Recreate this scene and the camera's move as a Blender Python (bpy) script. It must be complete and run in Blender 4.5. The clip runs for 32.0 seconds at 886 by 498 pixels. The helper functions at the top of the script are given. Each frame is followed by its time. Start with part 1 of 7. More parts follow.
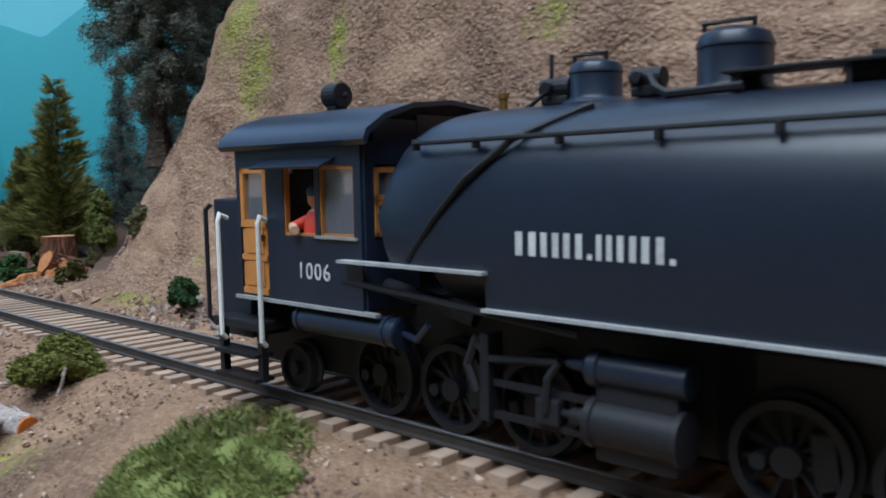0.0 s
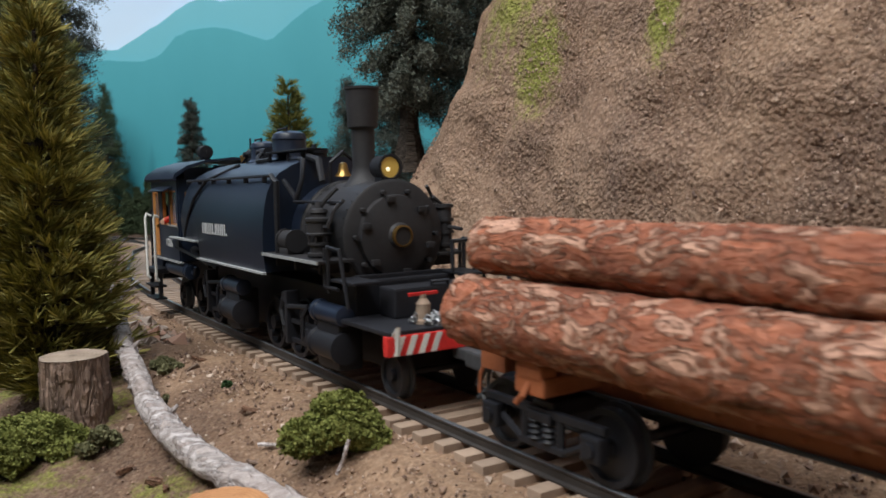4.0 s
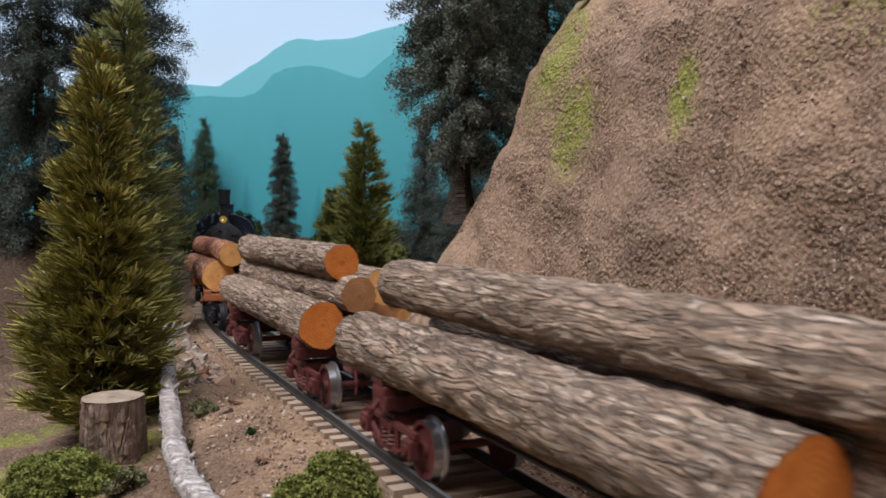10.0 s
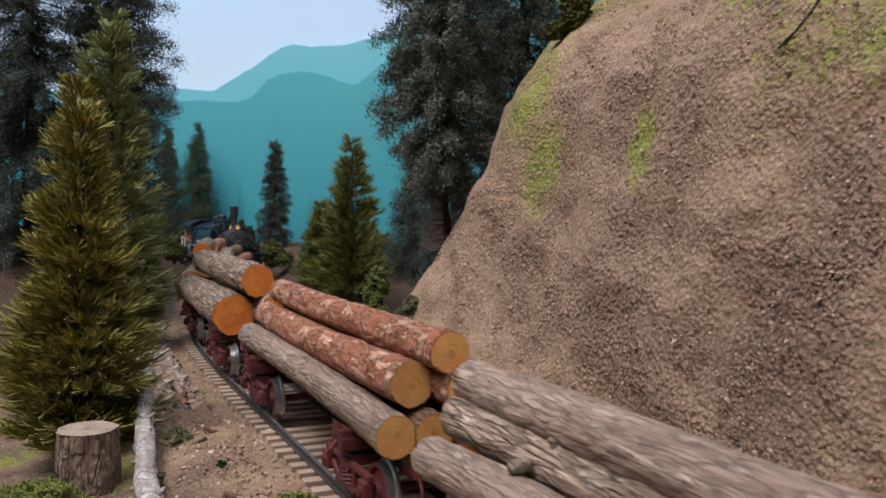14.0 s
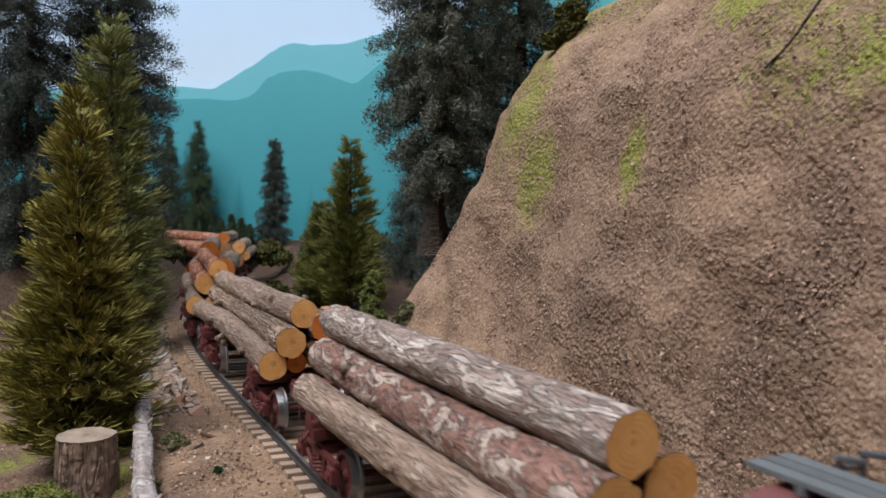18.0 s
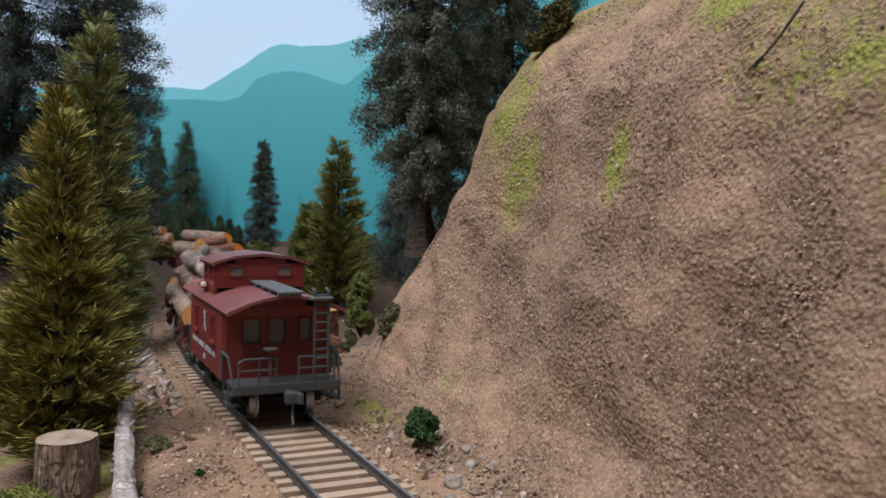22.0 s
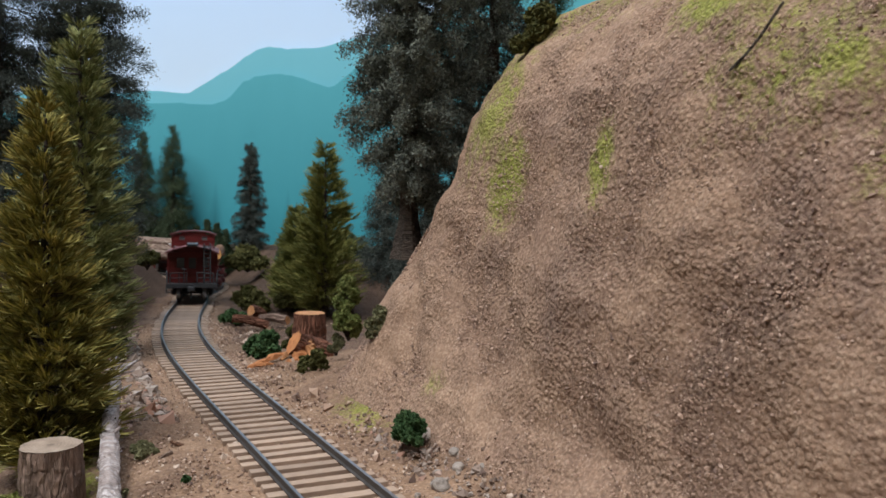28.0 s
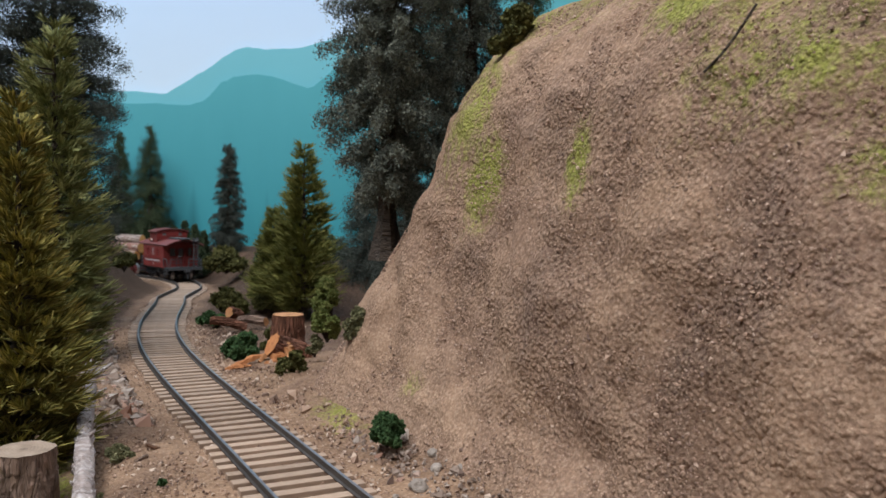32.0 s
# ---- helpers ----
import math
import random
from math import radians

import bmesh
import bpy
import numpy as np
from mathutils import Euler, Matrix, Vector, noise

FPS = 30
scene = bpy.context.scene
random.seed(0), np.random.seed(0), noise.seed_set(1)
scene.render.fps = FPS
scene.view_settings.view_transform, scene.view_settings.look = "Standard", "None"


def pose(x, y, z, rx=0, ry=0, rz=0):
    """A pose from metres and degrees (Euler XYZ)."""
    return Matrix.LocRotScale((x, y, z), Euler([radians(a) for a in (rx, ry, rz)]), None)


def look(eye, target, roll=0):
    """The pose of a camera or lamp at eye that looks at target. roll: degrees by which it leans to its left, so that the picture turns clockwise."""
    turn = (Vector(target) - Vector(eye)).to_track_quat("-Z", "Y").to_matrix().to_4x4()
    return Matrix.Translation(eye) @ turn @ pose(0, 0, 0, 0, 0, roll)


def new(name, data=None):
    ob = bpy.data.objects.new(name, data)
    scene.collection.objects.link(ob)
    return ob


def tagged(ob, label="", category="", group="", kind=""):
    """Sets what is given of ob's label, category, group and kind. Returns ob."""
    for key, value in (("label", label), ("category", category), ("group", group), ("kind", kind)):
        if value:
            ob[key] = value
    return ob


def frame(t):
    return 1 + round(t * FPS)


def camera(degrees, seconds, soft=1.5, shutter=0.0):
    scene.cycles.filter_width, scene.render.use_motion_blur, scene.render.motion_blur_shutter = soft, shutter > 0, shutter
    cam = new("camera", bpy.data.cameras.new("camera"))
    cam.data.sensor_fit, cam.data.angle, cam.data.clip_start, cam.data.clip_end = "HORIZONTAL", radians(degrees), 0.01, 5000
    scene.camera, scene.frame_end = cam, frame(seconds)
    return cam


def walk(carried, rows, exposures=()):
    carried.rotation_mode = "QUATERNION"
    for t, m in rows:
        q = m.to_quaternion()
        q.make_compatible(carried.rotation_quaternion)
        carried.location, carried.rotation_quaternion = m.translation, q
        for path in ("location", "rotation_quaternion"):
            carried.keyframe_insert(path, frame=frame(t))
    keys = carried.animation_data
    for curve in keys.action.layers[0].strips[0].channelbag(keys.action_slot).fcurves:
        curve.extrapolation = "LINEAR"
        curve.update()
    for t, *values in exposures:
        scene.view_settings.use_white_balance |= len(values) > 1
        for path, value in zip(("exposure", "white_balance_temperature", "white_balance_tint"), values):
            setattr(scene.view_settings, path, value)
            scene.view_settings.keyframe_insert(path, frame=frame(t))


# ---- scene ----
# Model logging railway, 1:87, in true metres: gauge 16.5 mm, z = 0 at the rail head.
cam = camera(56.07, 32.0, soft=1.6, shutter=0.5)
cam.data.dof.use_dof = True
cam.data.dof.focus_distance, cam.data.dof.aperture_fstop = 0.20, 75.0
PATH = [
    (0, -0.0100, -0.0385, 0.0356, -5.21, 1.08, -17.01),
    (0.5, -0.0157, -0.0250, 0.0359, -5.20, 0.65, -14.79),
    (1, -0.0194, -0.0128, 0.0366, -5.30, 1.17, -12.67),
    (1.5, -0.0240, -0.0029, 0.0349, -4.92, 1.24, -11.95),
    (2, -0.0320, 0.0052, 0.0357, -5.28, 1.30, -12.78),
    (2.5, -0.0308, 0.0074, 0.0378, -5.44, 2.05, -10.39),
    (3, -0.0314, 0.0087, 0.0377, -5.13, 1.57, -7.55),
    (3.5, -0.0293, 0.0099, 0.0385, -5.18, 1.09, -5.84),
    (4, -0.0279, 0.0105, 0.0392, -5.13, 0.95, -4.06),
    (4.5, -0.0263, 0.0111, 0.0388, -4.88, 0.89, -2.71),
    (6.5, -0.0270, 0.0097, 0.0400, -4.33, 0.86, -1.23),
    (7, -0.0256, 0.0098, 0.0408, -3.88, 0.80, -0.79),
    (7.5, -0.0234, 0.0097, 0.0419, -3.56, 0.82, -0.04),
    (8, -0.0208, 0.0097, 0.0421, -3.25, 0.78, 0.86),
    (8.5, -0.0187, 0.0100, 0.0419, -3.15, 0.63, 1.09),
    (9, -0.0176, 0.0086, 0.0436, -3.18, 0.14, 1.23),
    (9.5, -0.0146, 0.0067, 0.0458, -3.07, -0.20, 2.45),
    (10, -0.0114, 0.0059, 0.0465, -3.09, -0.61, 2.79),
    (10.5, -0.0095, 0.0053, 0.0475, -3.19, -1.01, 2.37),
    (11, -0.0096, 0.0055, 0.0471, -3.13, -1.43, 2.34),
    (11.5, -0.0092, 0.0049, 0.0483, -3.07, -1.54, 2.18),
    (12, -0.0088, 0.0044, 0.0498, -2.95, -1.47, 1.98),
    (12.5, -0.0081, 0.0038, 0.0515, -2.72, -1.39, 1.86),
    (13, -0.0063, 0.0034, 0.0537, -2.66, -1.40, 2.07),
    (13.5, -0.0051, 0.0023, 0.0553, -2.93, -1.39, 2.59),
    (15.5, -0.0026, -0.0007, 0.0595, -3.98, -1.31, 2.80),
    (16, -0.0019, -0.0006, 0.0600, -4.07, -1.44, 2.53),
    (16.5, -0.0020, -0.0004, 0.0595, -3.95, -1.63, 2.35),
    (17, -0.0023, -0.0005, 0.0601, -3.96, -1.62, 2.34),
    (17.5, -0.0026, -0.0008, 0.0604, -3.81, -1.62, 2.31),
    (18, -0.0029, -0.0012, 0.0602, -3.61, -1.55, 2.75),
    (18.5, -0.0026, -0.0011, 0.0602, -3.58, -1.55, 3.16),
    (19, -0.0022, -0.0011, 0.0603, -3.55, -1.72, 3.06),
    (19.5, -0.0024, -0.0008, 0.0603, -3.48, -1.62, 2.75),
    (20, -0.0022, -0.0006, 0.0606, -3.47, -1.52, 2.71),
    (20.5, -0.0019, -0.0005, 0.0602, -3.42, -1.67, 2.78),
    (21, -0.0013, -0.0002, 0.0602, -3.43, -1.68, 2.69),
    (21.5, -0.0015, -0.0002, 0.0601, -3.46, -1.76, 2.38),
    (22, -0.0016, -0.0003, 0.0601, -3.46, -1.74, 2.11),
    (22.5, -0.0012, -0.0003, 0.0604, -3.51, -1.53, 2.04),
    (23, -0.0008, -0.0003, 0.0607, -3.47, -1.17, 1.97),
    (23.5, -0.0008, -0.0005, 0.0609, -3.36, -0.90, 1.93),
    (24, -0.0006, -0.0005, 0.0608, -3.25, -0.66, 1.87),
    (24.5, -0.0004, 0.0001, 0.0604, -3.18, -0.79, 1.84),
    (25, -0.0002, 0.0000, 0.0604, -3.27, -0.87, 1.75),
    (25.5, -0.0004, 0.0004, 0.0602, -3.37, -1.03, 1.61),
    (27.5, -0.0004, 0.0001, 0.0602, -3.38, -1.28, 1.53),
    (28, -0.0006, -0.0001, 0.0603, -3.33, -1.23, 1.36),
    (28.5, -0.0004, 0.0002, 0.0605, -3.31, -1.21, 1.35),
    (29, -0.0005, 0.0000, 0.0606, -3.22, -1.23, 1.18),
    (29.5, -0.0000, 0.0000, 0.0610, -3.16, -1.22, 1.19),
    (30, -0.0002, -0.0000, 0.0613, -3.13, -1.21, 1.11),
    (30.5, -0.0006, 0.0003, 0.0605, -3.04, -1.36, 0.92),
    (31, -0.0002, 0.0005, 0.0604, -3.12, -1.32, 0.62),
    (31.5, 0.0002, 0.0003, 0.0603, -3.16, -1.19, 0.30),
    (32, -0.0000, 0.0000, 0.0603, -3.24, -1.17, -0.00),
]
EXPOSURES = [(0.0, -0.05, 5250, 3), (2.0, -0.12, 5500, 4), (4.0, 0.0, 6150, 7), (9.0, 0.10, 6100, 10), (14.0, 0.0, 6080, 10), (20.0, 0.0, 6050, 9), (32.0, 0.0, 6080, 9)]
walk(cam, [(t, pose(x, y, z, 90 + p, r, w)) for t, x, y, z, p, r, w in PATH], EXPOSURES)
RAIL_POLY = [-0.104979, -0.49864, 0.735837, 3.424059, -4.690039, -51.68067]

# ---- world and lamps ----
world = bpy.data.worlds.new("room")
scene.world = world
world.use_nodes = True
wbg = world.node_tree.nodes["Background"]
wbg.inputs[0].default_value = (0.80, 0.88, 1.0, 1)
wbg.inputs[1].default_value = 0.35


def area_lamp(name, eye, target, sx, sy, watts, colour):
    d = bpy.data.lights.new(name, "AREA")
    d.shape, d.size, d.size_y, d.energy, d.color = "RECTANGLE", sx, sy, watts, colour
    ob = new(name, d)
    ob.matrix_world = look(eye, target)
    return ob


area_lamp("lamp_room", (-0.60, -0.50, 1.45), (0.0, 0.25, 0.03), 1.5, 0.6, 36.0, (1.0, 0.96, 0.91))
area_lamp("lamp_valance", (-0.20, 0.02, 1.30), (-0.12, 0.30, 0.0), 1.8, 0.30, 6.0, (1.0, 0.97, 0.93))
# unseen fill light, added to brighten the painted backdrop
area_lamp("lamp_backdrop", (-0.15, 0.60, 1.20), (-0.10, 0.90, 0.28), 1.8, 0.15, 5.8, (0.92, 0.96, 1.0))


# ---- materials ----
def mat(name, rough=0.8, metal=0.0, spec=0.5):
    m = bpy.data.materials.new(name)
    m.use_nodes = True
    n = m.node_tree
    b = n.nodes["Principled BSDF"]
    b.inputs["Roughness"].default_value = rough
    b.inputs["Metallic"].default_value = metal
    b.inputs["Specular IOR Level"].default_value = spec
    return m, n, b


def node(n, kind, **inputs):
    k = n.nodes.new(kind)
    for key, v in inputs.items():
        k.inputs[key].default_value = v
    return k


def coords(n, scale=1.0, what="Object"):
    tc = n.nodes.new("ShaderNodeTexCoord")
    mp = n.nodes.new("ShaderNodeMapping")
    mp.inputs["Scale"].default_value = scale if isinstance(scale, tuple) else (scale,) * 3
    n.links.new(tc.outputs[what], mp.inputs["Vector"])
    return mp.outputs["Vector"]


def noise_tex(n, vec, scale, detail=5.0, rough=0.6, dist=0.0):
    k = node(n, "ShaderNodeTexNoise", Scale=scale, Detail=detail, Roughness=rough, Distortion=dist)
    n.links.new(vec, k.inputs["Vector"])
    return k.outputs["Fac"]


def ramp(n, fac, stops):
    r = n.nodes.new("ShaderNodeValToRGB")
    e = r.color_ramp.elements
    while len(e) < len(stops):
        e.new(0.5)
    for k, (p, c) in zip(e, stops):
        k.position, k.color = p, (*c, 1)
    n.links.new(fac, r.inputs["Fac"])
    return r.outputs["Color"]


def mix(n, fac, a, b, mode="MIX"):
    k = n.nodes.new("ShaderNodeMix")
    k.data_type, k.blend_type = "RGBA", mode
    for sock, v in ((k.inputs[0], fac), (k.inputs[6], a), (k.inputs[7], b)):
        if isinstance(v, (int, float)):
            sock.default_value = v
        elif isinstance(v, tuple):
            sock.default_value = (*v, 1)
        else:
            n.links.new(v, sock)
    return k.outputs[2]


def bump(n, b, height, strength=0.5, distance=0.0005):
    k = n.nodes.new("ShaderNodeBump")
    k.inputs["Strength"].default_value, k.inputs["Distance"].default_value = strength, distance
    n.links.new(height, k.inputs["Height"])
    n.links.new(k.outputs["Normal"], b.inputs["Normal"])


def per_object(n, lo=0.8, hi=1.15):
    oi = n.nodes.new("ShaderNodeObjectInfo")
    mr = n.nodes.new("ShaderNodeMapRange")
    mr.inputs["To Min"].default_value, mr.inputs["To Max"].default_value = lo, hi
    n.links.new(oi.outputs["Random"], mr.inputs["Value"])
    return mr.outputs["Result"]


def scale_colour(n, colour, value):
    k = n.nodes.new("ShaderNodeVectorMath")
    k.operation = "SCALE"
    n.links.new(colour, k.inputs[0])
    n.links.new(value, k.inputs["Scale"])
    return k.outputs[0]


def two_tone(name, a, b, big, small, rough=0.8, metal=0.0, bumps=0.3, dist=0.0003, spec=0.4, stretch=1.0, vary=True, detail=6.0):
    """A surface with variation at two scales and fine relief."""
    m, n, p = mat(name, rough, metal, spec)
    v = coords(n, stretch)
    f1 = noise_tex(n, v, big, 4.0)
    f2 = noise_tex(n, v, small, detail, 0.65)
    mid = tuple((x + y) / 2 for x, y in zip(a, b))
    c1 = ramp(n, f1, [(0.3, a), (0.7, b)])
    c2 = ramp(n, f2, [(0.3, tuple(x * 0.72 for x in mid)), (0.75, tuple(min(1, x * 1.3) for x in mid))])
    c = mix(n, 0.5, c1, c2)
    if vary:
        c = scale_colour(n, c, per_object(n))
    n.links.new(c, p.inputs["Base Color"])
    if bumps:
        bump(n, p, f2, bumps, dist)
    return m


def attribute(n, name):
    k = n.nodes.new("ShaderNodeAttribute")
    k.attribute_name = name
    return k.outputs["Fac"]


def math_node(n, op, a, b, c=None):
    k = n.nodes.new("ShaderNodeMath")
    k.operation = op
    for i, v in enumerate((a, b, c)):
        if v is None:
            continue
        if isinstance(v, (int, float)):
            k.inputs[i].default_value = v
        else:
            n.links.new(v, k.inputs[i])
    return k.outputs[0]


def remap(n, v, a, b, lo=0.0, hi=1.0):
    k = n.nodes.new("ShaderNodeMapRange")
    for key, x in (("From Min", a), ("From Max", b), ("To Min", lo), ("To Max", hi)):
        k.inputs[key].default_value = x
    n.links.new(v, k.inputs["Value"])
    return k.outputs["Result"]


def soil_material(name, stain, tint):
    """Glued earth: tan scree, purple-brown patches, grit and crumbs, moss where it grows, and painted shade at the
    lowest tones.
    """
    m, n, p = mat(name, 0.95, 0, 0.10)
    v = coords(n, 1.0)
    big = noise_tex(n, v, 17, 5, 0.6, 0.8)
    mid = noise_tex(n, v, 85, 6, 0.65, 0.6)
    patchy = noise_tex(n, v, 48, 4, 0.6, 0.5)
    fine = noise_tex(n, v, 1150, 4, 0.78)
    crumb = noise_tex(n, v, 430, 4, 0.70, 0.4)
    vor = node(n, "ShaderNodeTexVoronoi", Scale=1500.0)
    n.links.new(v, vor.inputs["Vector"])
    c = ramp(n, big, [(0.30, (0.170, 0.104, 0.082)), (0.45, (0.285, 0.182, 0.130)), (0.58, (0.42, 0.285, 0.198)), (0.75, (0.30, 0.198, 0.158))])
    c = mix(n, 0.42, c, ramp(n, mid, [(0.30, (0.115, 0.076, 0.064)), (0.5, (0.29, 0.190, 0.138)), (0.70, (0.47, 0.325, 0.22))]))
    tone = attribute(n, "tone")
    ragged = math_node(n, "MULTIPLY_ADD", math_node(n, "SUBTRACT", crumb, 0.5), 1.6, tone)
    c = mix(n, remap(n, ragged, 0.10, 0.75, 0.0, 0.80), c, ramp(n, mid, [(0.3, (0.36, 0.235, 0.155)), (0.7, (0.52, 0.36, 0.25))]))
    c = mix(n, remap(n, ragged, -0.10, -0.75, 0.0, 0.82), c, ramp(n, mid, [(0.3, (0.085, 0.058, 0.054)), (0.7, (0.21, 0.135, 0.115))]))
    c = mix(n, stain, c, ramp(n, fine, [(0.34, (0.060, 0.042, 0.036)), (0.52, (0.28, 0.188, 0.140)), (0.70, (0.60, 0.47, 0.36))]))
    sep = n.nodes.new("ShaderNodeSeparateColor")
    n.links.new(vor.outputs["Color"], sep.inputs[0])
    c = mix(n, 0.20, c, ramp(n, sep.outputs[0], [(0.1, (0.085, 0.060, 0.050)), (0.6, (0.30, 0.205, 0.15)), (0.95, (0.56, 0.45, 0.36))]))
    c = mix(n, 1.0, c, tint, "MULTIPLY")
    # lowest tones drop to half: mostly the shade painted on the far banks
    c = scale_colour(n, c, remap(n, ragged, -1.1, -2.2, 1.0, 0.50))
    gm = noise_tex(n, v, 330, 5, 0.78)
    moss = attribute(n, "moss")
    cover = remap(n, math_node(n, "ADD", moss, math_node(n, "MULTIPLY", math_node(n, "SUBTRACT", gm, 0.5), 2.2)), 0.24, 0.74, 0.0, 0.80)
    cover = math_node(n, "MULTIPLY", cover, remap(n, moss, 0.04, 0.25))
    c = mix(n, cover, c, ramp(n, fine, [(0.3, (0.12, 0.135, 0.025)), (0.55, (0.30, 0.335, 0.055)), (0.75, (0.50, 0.50, 0.12))]))
    pebbled = []
    for scale in (1050.0, 560.0):
        k = node(n, "ShaderNodeTexVoronoi", Scale=scale, Randomness=1.0)
        k.feature = "SMOOTH_F1"
        k.inputs["Smoothness"].default_value = 0.25
        n.links.new(v, k.inputs["Vector"])
        pebbled.append(remap(n, k.outputs["Distance"], 0.0, 0.75, 1.0, 0.0))
    h = math_node(n, "MULTIPLY_ADD", crumb, 0.55, math_node(n, "MULTIPLY", fine, 0.25))
    h = math_node(n, "MULTIPLY_ADD", pebbled[0], 0.25, h)
    h = math_node(n, "MULTIPLY_ADD", pebbled[1], 0.19, h)
    c = mix(n, remap(n, pebbled[0], 0.25, 0.75, 0.16, 0.0), c, tuple(x * 0.30 for x in (0.30, 0.22, 0.18)))
    n.links.new(c, p.inputs["Base Color"])
    h = math_node(n, "MULTIPLY", h, remap(n, math_node(n, "MULTIPLY_ADD", tone, -0.20, patchy), 0.34, 0.64, 0.16, 1.0))
    bump(n, p, h, 1.0, 0.0023)
    return m


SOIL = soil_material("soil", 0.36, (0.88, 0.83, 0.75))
HILLSOIL = soil_material("hill_soil", 0.42, (1.10, 1.06, 1.01))
PEBBLE, _n, _p = mat("pebble", 0.9, 0, 0.25)
_g = _n.nodes.new("ShaderNodeNewGeometry")
_n.links.new(ramp(_n, _g.outputs["Random Per Island"], [(0.0, (0.12, 0.080, 0.066)), (0.4, (0.27, 0.178, 0.130)), (0.78, (0.39, 0.27, 0.195)), (1.0, (0.56, 0.45, 0.37))]), _p.inputs["Base Color"])
HILLGRIT, _n, _p = mat("hill_grit", 0.9, 0, 0.2)
_g = _n.nodes.new("ShaderNodeNewGeometry")
_n.links.new(ramp(_n, _g.outputs["Random Per Island"], [(0.0, (0.17, 0.115, 0.095)), (0.4, (0.34, 0.228, 0.17)), (0.8, (0.45, 0.315, 0.235)), (1.0, (0.54, 0.41, 0.33))]), _p.inputs["Base Color"])
TIE = two_tone("tie_wood", (0.30, 0.212, 0.155), (0.46, 0.345, 0.260), 90, 900, 0.85, bumps=0.4, stretch=(0.35, 1.0, 1.0))
RAILSIDE = two_tone("rail_side", (0.045, 0.041, 0.040), (0.085, 0.074, 0.068), 200, 2500, 0.55, 0.3)
RAILHEAD = two_tone("rail_head", (0.17, 0.175, 0.19), (0.27, 0.275, 0.29), 60, 3000, 0.36, 0.6, 0.1)
LOCO = two_tone("loco_black", (0.0095, 0.0155, 0.031), (0.0150, 0.0235, 0.047), 60, 900, 0.36, 0.0, 0.06, 0.0002, 0.55)
LOCODARK = two_tone("loco_running_gear", (0.0085, 0.0090, 0.0125), (0.0180, 0.0185, 0.024), 80, 1200, 0.52, 0.0, 0.1, 0.0002, 0.35)
SMOKEBOX = two_tone("smokebox_graphite", (0.017, 0.0175, 0.021), (0.034, 0.031, 0.033), 90, 900, 0.6, 0.1, 0.12, 0.0002)
STEEL = two_tone("worn_steel", (0.35, 0.35, 0.37), (0.5, 0.5, 0.52), 100, 2000, 0.3, 0.9, 0.05)
EDGEPAINT = two_tone("edge_light_grey", (0.20, 0.21, 0.225), (0.44, 0.45, 0.46), 300, 2500, 0.6)
WHITE = two_tone("white_paint", (0.68, 0.68, 0.66), (0.80, 0.80, 0.78), 300, 3000, 0.55, bumps=0.05)
LETTER = two_tone("lettering", (0.42, 0.43, 0.45), (0.66, 0.67, 0.68), 500, 4000, 0.6, bumps=0.0)
CABWOOD = two_tone("cab_wood", (0.36, 0.145, 0.035), (0.52, 0.24, 0.07), 150, 2200, 0.45, bumps=0.1, stretch=(1, 1, 0.3))
BRASS = two_tone("brass", (0.30, 0.18, 0.055), (0.46, 0.29, 0.10), 200, 2000, 0.38, 0.9, 0.05)
CARRED = two_tone("car_red", (0.075, 0.017, 0.017), (0.130, 0.030, 0.028), 90, 1200, 0.6, bumps=0.12)
CARORANGE = two_tone("car_rust_orange", (0.28, 0.085, 0.035), (0.40, 0.13, 0.05), 90, 1200, 0.7, bumps=0.15)
CABOOSE = two_tone("caboose_red", (0.145, 0.020, 0.019), (0.215, 0.034, 0.030), 70, 1200, 0.45, bumps=0.06)
CABROOF = two_tone("caboose_roof", (0.115, 0.034, 0.034), (0.195, 0.072, 0.070), 60, 1500, 0.5, bumps=0.12)
GREYPAINT = two_tone("grey_iron", (0.040, 0.042, 0.048), (0.075, 0.078, 0.085), 120, 1500, 0.6)
BEAMRED = two_tone("beam_red", (0.50, 0.02, 0.02), (0.62, 0.035, 0.03), 120, 1500, 0.5, bumps=0.05)
ROOFWALK = two_tone("roof_walk_slate", (0.085, 0.095, 0.105), (0.15, 0.16, 0.17), 120, 1500, 0.8)
CHAIN = two_tone("chain_galvanised", (0.30, 0.31, 0.33), (0.45, 0.46, 0.48), 400, 3000, 0.35, 0.85)
CLOTHRED = two_tone("figure_paint", (0.55, 0.05, 0.04), (0.65, 0.08, 0.05), 300, 2000, 0.6)
ROCK = two_tone("grey_rock", (0.22, 0.19, 0.165), (0.36, 0.31, 0.27), 150, 1200, 0.9, bumps=0.5, dist=0.0006)


def glass_pane(name):
    m, n, p = mat(name, 0.08, 0, 0.5)
    p.inputs["Base Color"].default_value = (0.6, 0.65, 0.75, 1)
    p.inputs["Transmission Weight"].default_value = 0.85
    return m


GLASS = glass_pane("window_glass")
LAMPGLOW, _n, _p = mat("headlight_glow", 0.3)
_p.inputs["Base Color"].default_value = (0.55, 0.36, 0.08, 1)
_p.inputs["Emission Color"].default_value = (1.0, 0.62, 0.13, 1)
_p.inputs["Emission Strength"].default_value = 0.08
BULB, _n, _p = mat("headlight_bulb", 0.3)
_p.inputs["Emission Color"].default_value = (1.0, 0.85, 0.45, 1)
_p.inputs["Emission Strength"].default_value = 1.1


